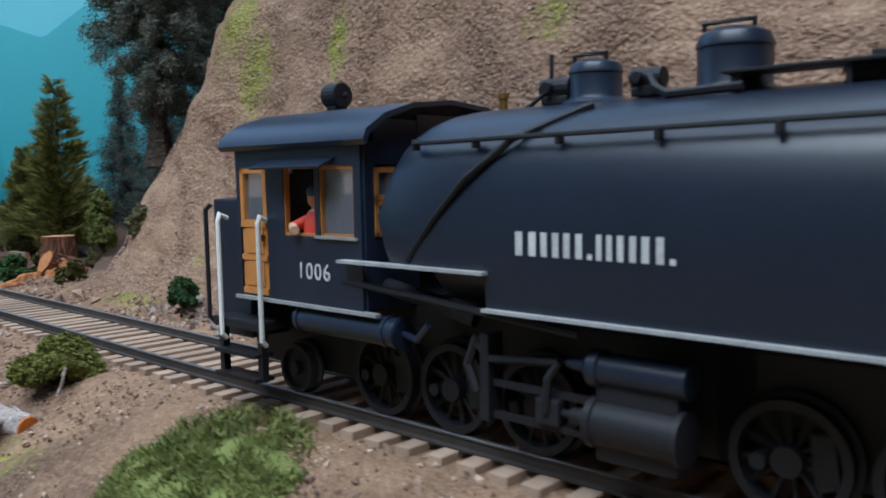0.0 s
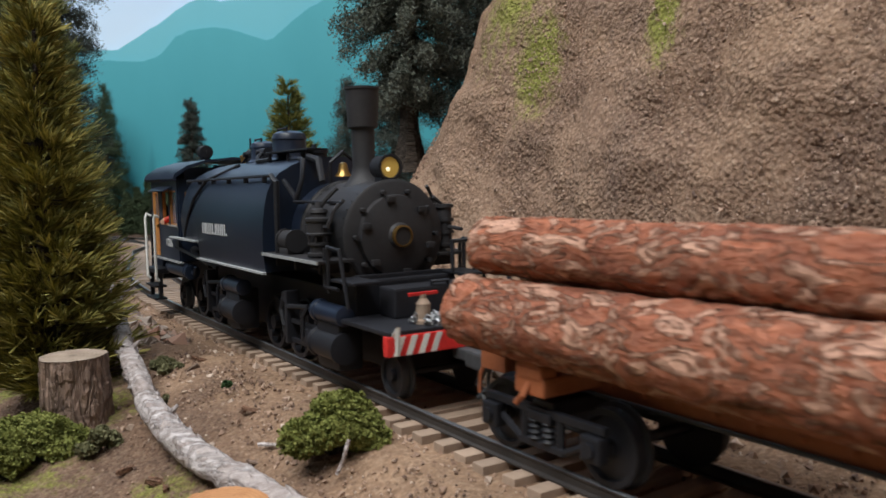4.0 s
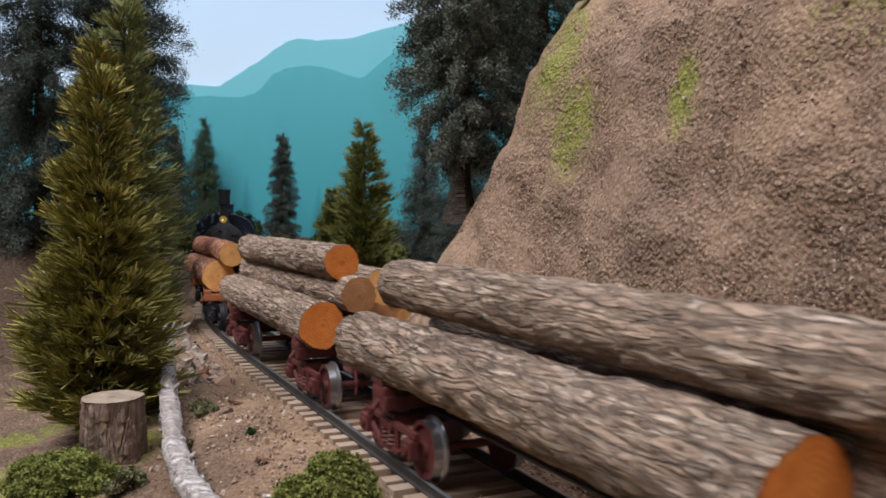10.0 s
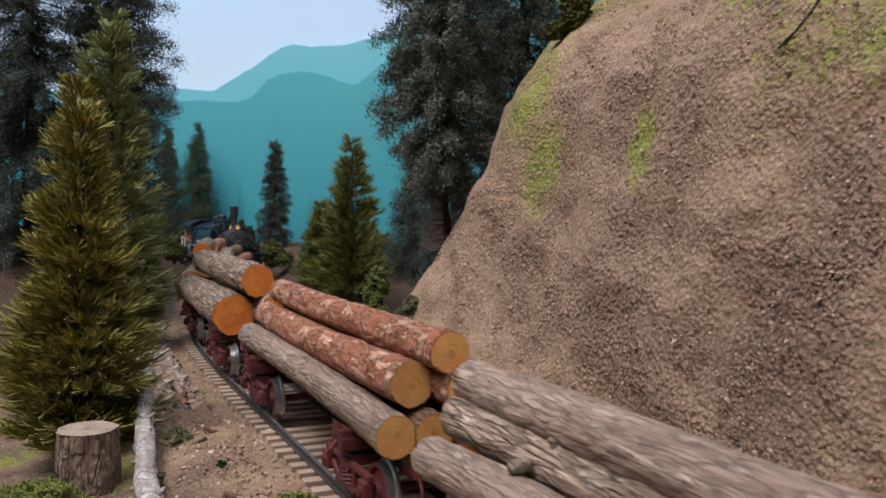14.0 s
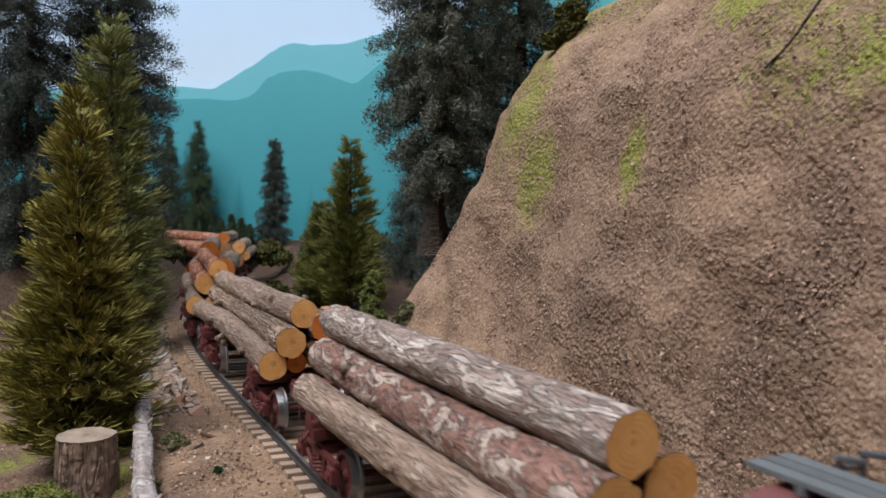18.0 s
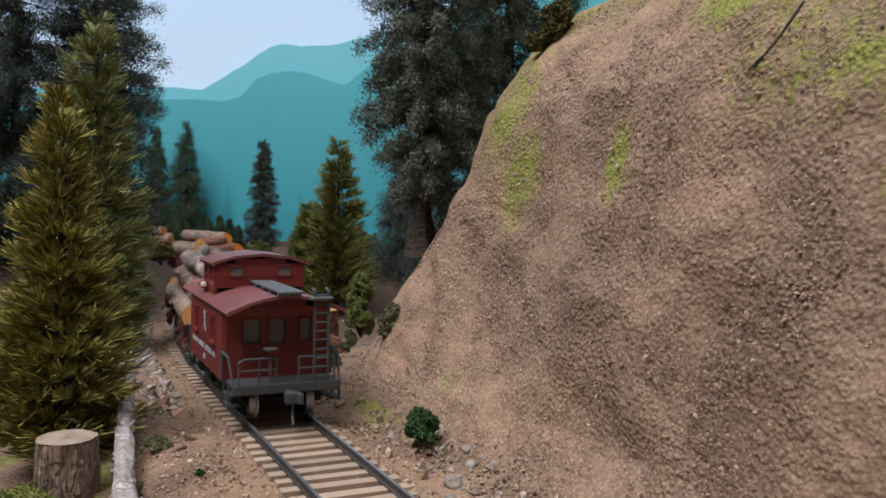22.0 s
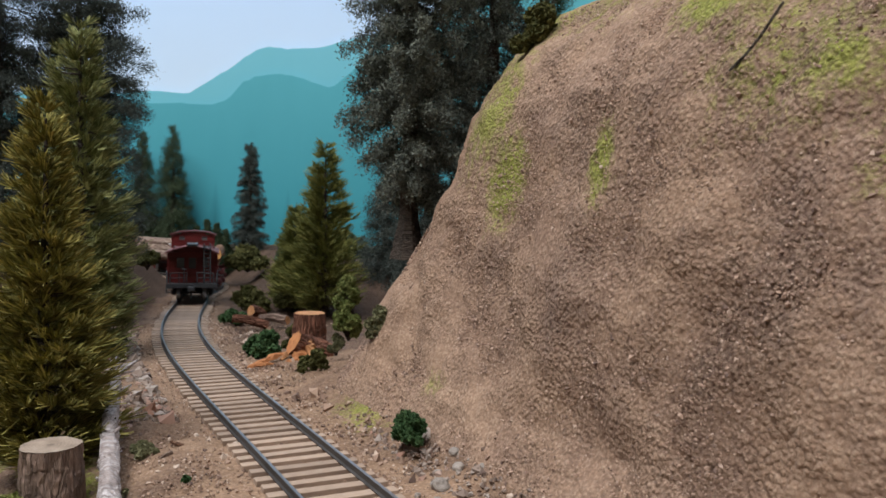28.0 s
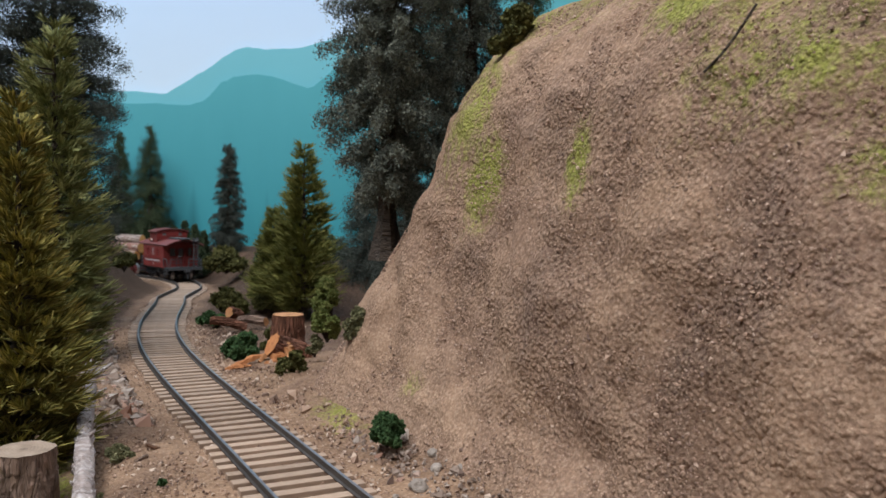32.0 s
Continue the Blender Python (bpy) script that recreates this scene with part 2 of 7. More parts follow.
def bark_material(name, dark, light, plate, ridge=1.0, scale=1.0, strength=1.0, patch=0.0, furrow=0.6, edge=0.56, flake=430.0):
    """Bark: lengthwise furrows along local x, and flaked patches of paler bark with sharp edges."""
    m, n, p = mat(name, 0.92, 0, 0.15)
    v = coords(n, (0.30 * ridge * scale, scale, scale))
    warp = n.nodes.new("ShaderNodeTexNoise")
    warp.inputs["Scale"].default_value, warp.inputs["Detail"].default_value = 420, 5
    n.links.new(v, warp.inputs["Vector"])
    add = n.nodes.new("ShaderNodeVectorMath")
    add.operation = "MULTIPLY_ADD"
    n.links.new(warp.outputs["Color"], add.inputs[0])
    add.inputs[1].default_value = (0.0050,) * 3
    n.links.new(v, add.inputs[2])
    vor = node(n, "ShaderNodeTexVoronoi", Scale=620.0)
    vor.feature = "DISTANCE_TO_EDGE"
    n.links.new(add.outputs[0], vor.inputs["Vector"])
    f1 = noise_tex(n, v, 330, 6, 0.66, 1.2)
    f2 = noise_tex(n, v, 120, 4, 0.55, 0.6)
    f3 = noise_tex(n, v, 1700, 4, 0.7)
    f4 = noise_tex(n, v, flake, 6, 0.72, 1.6)
    mid = tuple((a + b) / 2 for a, b in zip(dark, light))
    c = ramp(n, f1, [(0.34, dark), (0.46, mid), (0.58, light), (0.72, tuple((a + b) / 2 for a, b in zip(plate, light)))])
    c = mix(n, 0.30, c, ramp(n, f2, [(0.40, dark), (0.60, light)]))
    flaked = remap(n, f4, edge - 0.015, edge + 0.035)
    c = mix(n, math_node(n, "MULTIPLY", flaked, patch), c, ramp(n, f3, [(0.3, tuple(x * 0.75 for x in plate)), (0.65, plate)]))
    gap = ramp(n, vor.outputs["Distance"], [(0.0, (0.16, 0.14, 0.13)), (0.05, (0.42, 0.40, 0.39)), (0.15, (1, 1, 1))])
    c = mix(n, furrow, c, gap, "MULTIPLY")
    c = mix(n, 0.20, c, ramp(n, f3, [(0.32, (0.03, 0.025, 0.02)), (0.68, tuple(min(1, x * 1.25) for x in plate))]))
    c = scale_colour(n, c, per_object(n, 0.88, 1.15))
    n.links.new(c, p.inputs["Base Color"])
    h = math_node(n, "MULTIPLY_ADD", remap(n, vor.outputs["Distance"], 0.0, 0.22), 0.75 * furrow, f1)
    h = math_node(n, "MULTIPLY_ADD", flaked, 0.40 * patch, h)
    h = math_node(n, "MULTIPLY_ADD", f3, 0.25, h)
    bump(n, p, h, 1.0 * strength, 0.0011)
    return m


BARK_RED = bark_material("bark_red_flaky", (0.16, 0.036, 0.019), (0.46, 0.140, 0.066), (0.70, 0.43, 0.315), 1.9, 0.85, 1.3, 0.75, 0.15, 0.515, 340.0)
BARK_PINK = bark_material("bark_pink_flaky", (0.14, 0.055, 0.042), (0.40, 0.195, 0.15), (0.66, 0.53, 0.46), 1.7, 0.85, 1.2, 0.9, 0.12, 0.50, 280.0)
BARK_GREY = bark_material("bark_grey_furrowed", (0.15, 0.086, 0.058), (0.57, 0.390, 0.290), (0.83, 0.645, 0.53), 0.6, 0.85, 1.3, 0.6, 0.60, 0.52)
BARK_BROWN = bark_material("bark_brown", (0.13, 0.062, 0.040), (0.34, 0.180, 0.110), (0.52, 0.35, 0.25), 1.1, 1.0, 1.1, 0.6, 0.45)
BARK_TAN = bark_material("bark_peeled_tan", (0.15, 0.090, 0.066), (0.37, 0.258, 0.200), (0.58, 0.45, 0.37), 0.6, 0.8, 1.1, 0.6, 0.30, 0.53)
BARK_BIRCH = bark_material("bark_birch", (0.16, 0.092, 0.078), (0.44, 0.325, 0.28), (0.74, 0.63, 0.58), 1.0, 0.8, 1.2, 0.8, 0.25, 0.50, 330.0)
BARK_STUMP = bark_material("bark_stump", (0.12, 0.078, 0.062), (0.38, 0.255, 0.195), (0.54, 0.40, 0.33), 0.5, 0.75, 1.3, 0.4, 0.5)
BARK_REDSTUMP = bark_material("bark_red_stump", (0.10, 0.040, 0.026), (0.32, 0.130, 0.080), (0.46, 0.25, 0.17), 0.4, 0.9, 1.3, 0.3, 0.8)
BARK_DEAD = bark_material("bark_dead_branch", (0.24, 0.185, 0.165), (0.44, 0.375, 0.355), (0.66, 0.60, 0.595), 0.9, 0.9, 0.8, 0.8, 0.15, 0.50, 300.0)
TRUNK = bark_material("tree_trunk", (0.03, 0.024, 0.020), (0.10, 0.078, 0.064), (0.18, 0.15, 0.125), 0.8, 0.8, 1.0, 0.3)


def cut_material(name, a, b, rings=900.0):
    """Sawn end: rings about local x, slightly off centre, with radial checks."""
    m, n, p = mat(name, 0.75, 0, 0.25)
    v = coords(n, 1.0)
    sep = n.nodes.new("ShaderNodeSeparateXYZ")
    n.links.new(v, sep.inputs[0])
    com = n.nodes.new("ShaderNodeCombineXYZ")
    n.links.new(sep.outputs["Y"], com.inputs["Y"])
    n.links.new(sep.outputs["Z"], com.inputs["Z"])
    w = node(n, "ShaderNodeTexWave", Scale=rings, Distortion=5.0, Detail=4.0)
    w.inputs["Detail Scale"].default_value = 1.2
    w.wave_type, w.rings_direction = "RINGS", "X"
    n.links.new(com.outputs[0], w.inputs["Vector"])
    f = noise_tex(n, v, 260, 5, 0.6)
    c = mix(n, 0.80, ramp(n, w.outputs["Fac"], [(0.05, tuple(x * 0.86 for x in a)), (0.6, b)]), ramp(n, f, [(0.3, a), (0.7, b)]))
    spot = n.nodes.new("ShaderNodeVectorMath")
    spot.operation = "LENGTH"
    n.links.new(com.outputs[0], spot.inputs[0])
    off = math_node(n, "MULTIPLY_ADD", f, 0.0022, spot.outputs["Value"])
    c = mix(n, remap(n, off, 0.0020, 0.0013, 0.0, 0.40), c, tuple(x * 0.35 for x in a))
    grime = noise_tex(n, v, 620, 5, 0.7)
    c = mix(n, remap(n, grime, 0.56, 0.70, 0.0, 0.35), c, tuple(x * 0.5 for x in a))
    c = scale_colour(n, c, per_object(n, 0.85, 1.15))
    n.links.new(c, p.inputs["Base Color"])
    bump(n, p, f, 0.25, 0.0004)
    return m


CUT_ORANGE = cut_material("cut_orange", (0.50, 0.125, 0.022), (0.76, 0.265, 0.055), 420)
CUT_SPLIT = cut_material("cut_split", (0.36, 0.135, 0.050), (0.56, 0.255, 0.105), 420)
CUT_PALE = cut_material("cut_pale", (0.60, 0.27, 0.080), (0.80, 0.44, 0.165), 420)
CUT_BROWN = cut_material("cut_brown", (0.32, 0.145, 0.060), (0.54, 0.28, 0.13), 420)
CUT_GREY = cut_material("cut_grey", (0.20, 0.15, 0.115), (0.38, 0.30, 0.235), 420)


def leaf_material(name, dark, light, tip, rough=0.85, patch=0.3):
    m, n, p = mat(name, rough, 0, 0.12)
    g = n.nodes.new("ShaderNodeNewGeometry")
    v = coords(n, 1.0)
    f = noise_tex(n, v, 90, 4, 0.6)
    c = mix(n, patch, ramp(n, g.outputs["Random Per Island"], [(0.0, dark), (0.55, light), (1.0, tip)]), ramp(n, f, [(0.3, dark), (0.7, tip)]))
    n.links.new(c, p.inputs["Base Color"])
    return m


LEAF_OLIVE = leaf_material("foliage_olive", (0.035, 0.037, 0.010), (0.21, 0.20, 0.050), (0.60, 0.51, 0.165))
LEAF_OLIVEGREEN = leaf_material("foliage_olive_green", (0.055, 0.068, 0.026), (0.20, 0.22, 0.085), (0.46, 0.46, 0.20))
LEAF_SPRUCE = leaf_material("foliage_grey_spruce", (0.036, 0.043, 0.037), (0.100, 0.115, 0.098), (0.23, 0.24, 0.195))
LEAF_OLIVEDARK = leaf_material("foliage_olive_shade", (0.06, 0.072, 0.022), (0.17, 0.18, 0.048), (0.32, 0.30, 0.090))
LEAF_DARK = leaf_material("foliage_dark_spruce", (0.024, 0.031, 0.029), (0.066, 0.080, 0.072), (0.135, 0.148, 0.124))
LEAF_GREEN = leaf_material("foliage_green", (0.022, 0.036, 0.022), (0.055, 0.082, 0.044), (0.10, 0.125, 0.062))
BUSH_LIME = leaf_material("bush_lime", (0.070, 0.082, 0.020), (0.185, 0.205, 0.052), (0.33, 0.34, 0.105))
BUSH_GREEN = leaf_material("bush_green", (0.018, 0.045, 0.018), (0.060, 0.118, 0.044), (0.115, 0.185, 0.078))
BUSH_GREY = leaf_material("bush_grey_green", (0.075, 0.078, 0.040), (0.18, 0.18, 0.092), (0.30, 0.28, 0.16))
BUSH_OLIVE = leaf_material("bush_olive", (0.035, 0.038, 0.014), (0.088, 0.090, 0.030), (0.165, 0.155, 0.055))
GRASS = leaf_material("grass_clump", (0.065, 0.088, 0.022), (0.165, 0.20, 0.058), (0.30, 0.31, 0.115))
ROCKBITS, _n, _p = mat("rock_chip", 0.9, 0, 0.25)
_g = _n.nodes.new("ShaderNodeNewGeometry")
_n.links.new(ramp(_n, _g.outputs["Random Per Island"], [(0.0, (0.15, 0.105, 0.085)), (0.5, (0.28, 0.215, 0.175)), (0.85, (0.37, 0.315, 0.275)), (1.0, (0.36, 0.19, 0.13))]), _p.inputs["Base Color"])


# ---- building helpers ----
def part(name, bm, material, parent=None, label=""):
    """Links a bmesh as one mesh object under a thing or a part."""
    me = bpy.data.meshes.new(name)
    bm.to_mesh(me)
    bm.free()
    me.materials.append(material)
    ob = new(name, me)
    ob.parent = parent
    if label:
        ob["label"] = label
    return ob


def assembly(name, bm, material, parent, label="", small="", under=True, angle=None):
    """Links each loose piece of a bmesh as a part; the largest takes the name, the rest go under it or beside it."""
    bm.verts.ensure_lookup_table()
    bm.verts.index_update()
    bm.faces.index_update()
    seen, groups = set(), []
    for v in bm.verts:
        if v.index in seen:
            continue
        seen.add(v.index)
        stack, got = [v], []
        while stack:
            q = stack.pop()
            got.append(q)
            for e in q.link_edges:
                o = e.other_vert(q)
                if o.index not in seen:
                    seen.add(o.index)
                    stack.append(o)
        groups.append(got)
    def extent(g):
        return sum(max(v.co[k] for v in g) - min(v.co[k] for v in g) for k in range(3))
    groups.sort(key=extent, reverse=True)
    main = None
    for g in groups:
        own = {v.index: k for k, v in enumerate(g)}
        faces = sorted({f for v in g for f in v.link_faces}, key=lambda f: f.index)
        me = bpy.data.meshes.new(name if main is None else small or name)
        me.from_pydata([tuple(v.co) for v in g], [], [[own[v.index] for v in f.verts] for f in faces])
        me.materials.append(material)
        ob = new(me.name.split(".")[0], me)
        ob.parent = parent if main is None or not under else main
        if angle:
            smooth(ob, angle)
        if main is None:
            main = ob
            if label:
                ob["label"] = label
    bm.free()
    return main


def smooth(ob, angle=40):
    ob.data.shade_smooth()
    ob.data.set_sharp_from_angle(angle=radians(angle))
    return ob


def mesh_of(name, verts, faces, material, parent=None, flat=True):
    me = bpy.data.meshes.new(name)
    me.from_pydata([tuple(v) for v in verts], [], [tuple(f) for f in faces])
    me.materials.append(material)
    if not flat:
        me.shade_smooth()
    ob = new(name, me)
    ob.parent = parent
    return ob


def box(bm, x, y, z, sx, sy, sz, bevel=0.0, m=None):
    """A box by its centre and sizes."""
    r = bmesh.ops.create_cube(bm, size=1)
    vs = r["verts"]
    bmesh.ops.scale(bm, vec=(sx, sy, sz), verts=vs)
    if bevel:
        es = list({e for v in vs for e in v.link_edges})
        q = bmesh.ops.bevel(bm, geom=es, offset=bevel, segments=2, affect="EDGES", profile=0.6)
        vs = q["verts"]
    bmesh.ops.translate(bm, vec=(x, y, z), verts=vs)
    if m is not None:
        bmesh.ops.transform(bm, matrix=m, verts=vs)
    return vs


def cyl(bm, a, b, r, r2=None, seg=16, caps=True):
    a, b = Vector(a), Vector(b)
    d = b - a
    q = bmesh.ops.create_cone(bm, cap_ends=caps, segments=seg, radius1=r, radius2=r if r2 is None else r2, depth=d.length)
    m = Matrix.Translation((a + b) / 2) @ d.to_track_quat("Z", "Y").to_matrix().to_4x4()
    bmesh.ops.transform(bm, matrix=m, verts=q["verts"])
    return q["verts"]


def tube(bm, pts, r, seg=8):
    """A bent bar: one skin swept along the points."""
    P = [Vector(p) for p in pts]
    rings, side = [], None
    for i, p in enumerate(P):
        a = (P[i] - P[i - 1]).normalized() if i else (P[1] - P[0]).normalized()
        b = (P[i + 1] - P[i]).normalized() if i < len(P) - 1 else a
        d = (a + b).normalized() if (a + b).length > 1e-6 else a
        if side is None:
            side = d.orthogonal().normalized()
        side = (side - d * side.dot(d)).normalized()
        up = d.cross(side)
        wide = 1 / max(0.6, d.dot(a))
        rings.append([bm.verts.new(p + (side * math.cos(6.28319 * k / seg) + up * math.sin(6.28319 * k / seg)) * r * wide) for k in range(seg)])
    for A, B in zip(rings[:-1], rings[1:]):
        for k in range(seg):
            bm.faces.new((A[k], A[(k + 1) % seg], B[(k + 1) % seg], B[k]))
    bm.faces.new(rings[0][::-1])
    bm.faces.new(rings[-1])


def lathe(bm, profile, axis="z", at=(0, 0, 0), seg=24):
    """Turns a profile of (radius, height) about an axis."""
    rings = []
    for r, h in profile:
        ring = []
        for k in range(seg):
            a = 2 * math.pi * k / seg
            c, s = r * math.cos(a), r * math.sin(a)
            p = {"z": (c, s, h), "x": (h, c, s), "y": (s, h, c)}[axis]
            ring.append(bm.verts.new((p[0] + at[0], p[1] + at[1], p[2] + at[2])))
        rings.append(ring)
    for A, B in zip(rings[:-1], rings[1:]):
        for k in range(seg):
            bm.faces.new((A[k], A[(k + 1) % seg], B[(k + 1) % seg], B[k]))
    bm.faces.new(rings[0][::-1])
    bm.faces.new(rings[-1])


def prism(bm, outline, x0, x1):
    """Extrudes an outline of (y, z) along x."""
    a = [bm.verts.new((x0, y, z)) for y, z in outline]
    b = [bm.verts.new((x1, y, z)) for y, z in outline]
    k = len(a)
    for i in range(k):
        bm.faces.new((a[i], a[(i + 1) % k], b[(i + 1) % k], b[i]))
    bm.faces.new(a[::-1])
    bm.faces.new(b)
    bmesh.ops.recalc_face_normals(bm, faces=bm.faces)


def empty(name, m=None):
    ob = new(name)
    ob.empty_display_size = 0.01
    if m is not None:
        ob.matrix_world = m
    return ob


# ---- the track's line ----
EYE_Z = 0.0603


def sstep(a, b, x):
    k = np.clip((x - a) / (b - a), 0, 1)
    return k * k * (3 - 2 * k)


def farther(y):
    """The board falls away gently with distance: the far plan is drawn out along the sight lines."""
    return 1 + 0.13 * sstep(0.10, 0.72, np.asarray(y, float))


def left_rail(y):
    return sum(c * (y - 0.3) ** i for i, c in enumerate(RAIL_POLY))


def track_line():
    pts = []
    for y in np.arange(0.12, 0.5001, 0.005):
        m = (left_rail(y + 0.0005) - left_rail(y - 0.0005)) / 0.001
        k = math.hypot(m, 1)
        pts.append(np.array([left_rail(y) + 0.00825 / k, y - 0.00825 * m / k]))
    back = (pts[0] - pts[1]) / np.linalg.norm(pts[0] - pts[1])
    before = [pts[0] + back * k * 0.01 for k in range(170, 0, -1)]
    th, p, after = radians(7), pts[-1].copy(), []
    for k in range(400):
        s = k * 0.005
        if s >= 0.05 and th < radians(95):
            th += 0.005 / 0.185
        p = p + 0.005 * np.array([-math.sin(th), math.cos(th)])
        after.append(p.copy())
    line = np.array(before + pts + after)
    line = line * farther(line[:, 1])[:, None]
    s = np.concatenate([[0], np.cumsum(np.hypot(*np.diff(line, axis=0).T))])
    return line, s - s[170]


LINE, RUN = track_line()
FALL = [0.13 * float(sstep(0.10, 0.78, y)) for y in LINE[:, 1]]


def on_track(s):
    return np.array([np.interp(s, RUN, LINE[:, 0]), np.interp(s, RUN, LINE[:, 1])])


def rail_z(s):
    """The line falls slowly, and a little more beyond the curve."""
    s = np.asarray(s, float)
    k = 1 + np.interp(s, RUN, FALL)
    return -EYE_Z * (k - 1) - 0.003 * sstep(0.42, 0.72, s) * k


def heading(s):
    a, b = on_track(s - 0.004), on_track(s + 0.004)
    return math.atan2(b[1] - a[1], b[0] - a[0])


def side_of_track(x, y):
    """Run along the track and distance to its right, for arrays of places."""
    step = LINE[::2]
    run = RUN[::2]
    best = np.full(x.shape, 9.0)
    idx = np.zeros(x.shape, int)
    for i, q in enumerate(step):
        d = (x - q[0]) ** 2 + (y - q[1]) ** 2
        near = d < best
        best = np.where(near, d, best)
        idx = np.where(near, i, idx)
    t = np.gradient(step, axis=0)
    t /= np.linalg.norm(t, axis=1)[:, None]
    dx, dy = x - step[idx, 0], y - step[idx, 1]
    return run[idx] + dx * t[idx, 0] + dy * t[idx, 1], dx * t[idx, 1] - dy * t[idx, 0]


def wobble(x, y, scale, seed=0.0):
    return np.array([noise.noise((a * scale + seed, b * scale, seed)) for a, b in zip(x.ravel(), y.ravel())]).reshape(x.shape)


def ground_z(x, y):
    x, y = np.asarray(x, float), np.asarray(y, float)
    s, d = side_of_track(x, y)
    e = np.maximum(0, -d - 0.0165)
    near = 1 - sstep(0.03, 0.09, s)
    z = -0.0034 - (0.30 + 0.14 * near) * np.maximum(0, e - 0.003 - 0.010 * (1 - near))
    z = np.maximum(z, -0.0150 - 0.003 * near)
    z = np.where(e <= 0, -0.0034, z)
    # cutting beyond the curve
    bank = sstep(0.23, 0.34, s) * (1 - 0.75 * sstep(0.52, 0.68, s))
    z = z + (0.054 * sstep(0.006, 0.052, e)) * bank
    f = np.maximum(0, d - 0.0165)
    z = z + 0.004 * sstep(0.004, 0.02, f) * (1 - sstep(0.18, 0.24, s))
    z = z + (0.026 * sstep(0.36, 0.46, s)) * sstep(0.008, 0.05, f)
    return z + rail_z(s)


def build_ground():
    xs = np.concatenate([np.arange(-1.5, -0.45, 0.02), np.arange(-0.45, -0.22, 0.008), np.arange(-0.22, 0.08, 0.0022), np.arange(0.08, 0.9, 0.03)])
    ys = np.concatenate([np.arange(-0.8, 0.05, 0.03), np.arange(0.05, 0.40, 0.0022), np.arange(0.40, 0.90, 0.006), np.arange(0.90, 1.2, 0.03)])
    X, Y = np.meshgrid(xs, ys)
    s, d = side_of_track(X, Y)
    off = sstep(0.014, 0.022, np.abs(d))
    Z = ground_z(X, Y) + off * (0.0016 * wobble(X, Y, 60) + 0.0010 * wobble(X, Y, 190, 3.0)) + 0.00035 * wobble(X, Y, 420, 5.0)
    nx, ny = len(xs), len(ys)
    verts = np.stack([X.ravel(), Y.ravel(), Z.ravel()], 1)
    i = np.arange(nx * ny).reshape(ny, nx)
    faces = np.stack([i[:-1, :-1].ravel(), i[:-1, 1:].ravel(), i[1:, 1:].ravel(), i[1:, :-1].ravel()], 1)
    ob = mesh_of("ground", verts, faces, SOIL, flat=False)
    w = 0.72 * np.clip(0.40 + wobble(X, Y, 45, 9.0) * 1.6, 0, 1) * sstep(0.026, 0.050, -d) * (1 - sstep(0.14, 0.22, s))
    w = np.maximum(w, 0.6 * np.exp(-(((s - 0.115) / 0.02) ** 2 + ((d - 0.030) / 0.008) ** 2)))
    att = ob.data.attributes.new("moss", "FLOAT", "POINT")
    att.data.foreach_set("value", w.ravel().astype(np.float32))
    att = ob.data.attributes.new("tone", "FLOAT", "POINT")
    dry_and_shade = 0.7 * np.clip(wobble(X, Y, 70, 4.0) * 1.4, -1, 1) * off + 0.45 * (1 - sstep(0.016, 0.030, np.abs(d))) - 0.75 * sstep(0.030, 0.055, -d)
    # far banks: browner earth, with the trees' shade painted in as lower tone
    dry_and_shade = dry_and_shade - 1.6 * sstep(0.20, 0.28, s) * sstep(0.018, 0.026, np.abs(d)) - 0.6 * sstep(0.30, 0.36, s) - 0.9 * sstep(0.24, 0.32, s) * sstep(0.020, 0.034, -d)
    att.data.foreach_set("value", dry_and_shade.ravel().astype(np.float32))
    tagged(ob, "brown sandy model railway ground with fine gravel", "ground", kind="structure")


# ---- the hill: frame along and across the straight ----
HILL_O = np.array([-0.037, 0.190])
HILL_U = np.array([-0.486, 0.874])
HILL_V = np.array([0.874, 0.486])
PROFILE_Z = [-0.02, 0.0, 0.012, 0.038, 0.060, 0.085, 0.100, 0.114, 0.124, 0.131, 0.135, 0.137]
PROFILE_V = [0.022, 0.034, 0.0405, 0.0455, 0.0490, 0.0545, 0.0625, 0.077, 0.102, 0.150, 0.230, 0.50]


def hill_point(u, k):
    """k runs 0 to 1 up the slope."""
    n = len(PROFILE_Z) - 1
    z = np.interp(k * n, range(n + 1), PROFILE_Z)
    v = np.interp(k * n, range(n + 1), PROFILE_V)
    g = np.maximum(0, u - np.interp(z, [0.0, 0.020, 0.040, 0.065, 0.100], [0.058, 0.047, 0.032, 0.014, 0.006]))
    bend = 11.0 * g ** 2
    v = v + bend + 0.004 * np.sin(u * 31 + 1.0) * sstep(0.0, 0.05, z) + 0.12 * np.maximum(0, -u - 0.10) * sstep(0.01, 0.08, z)
    return u, v, z


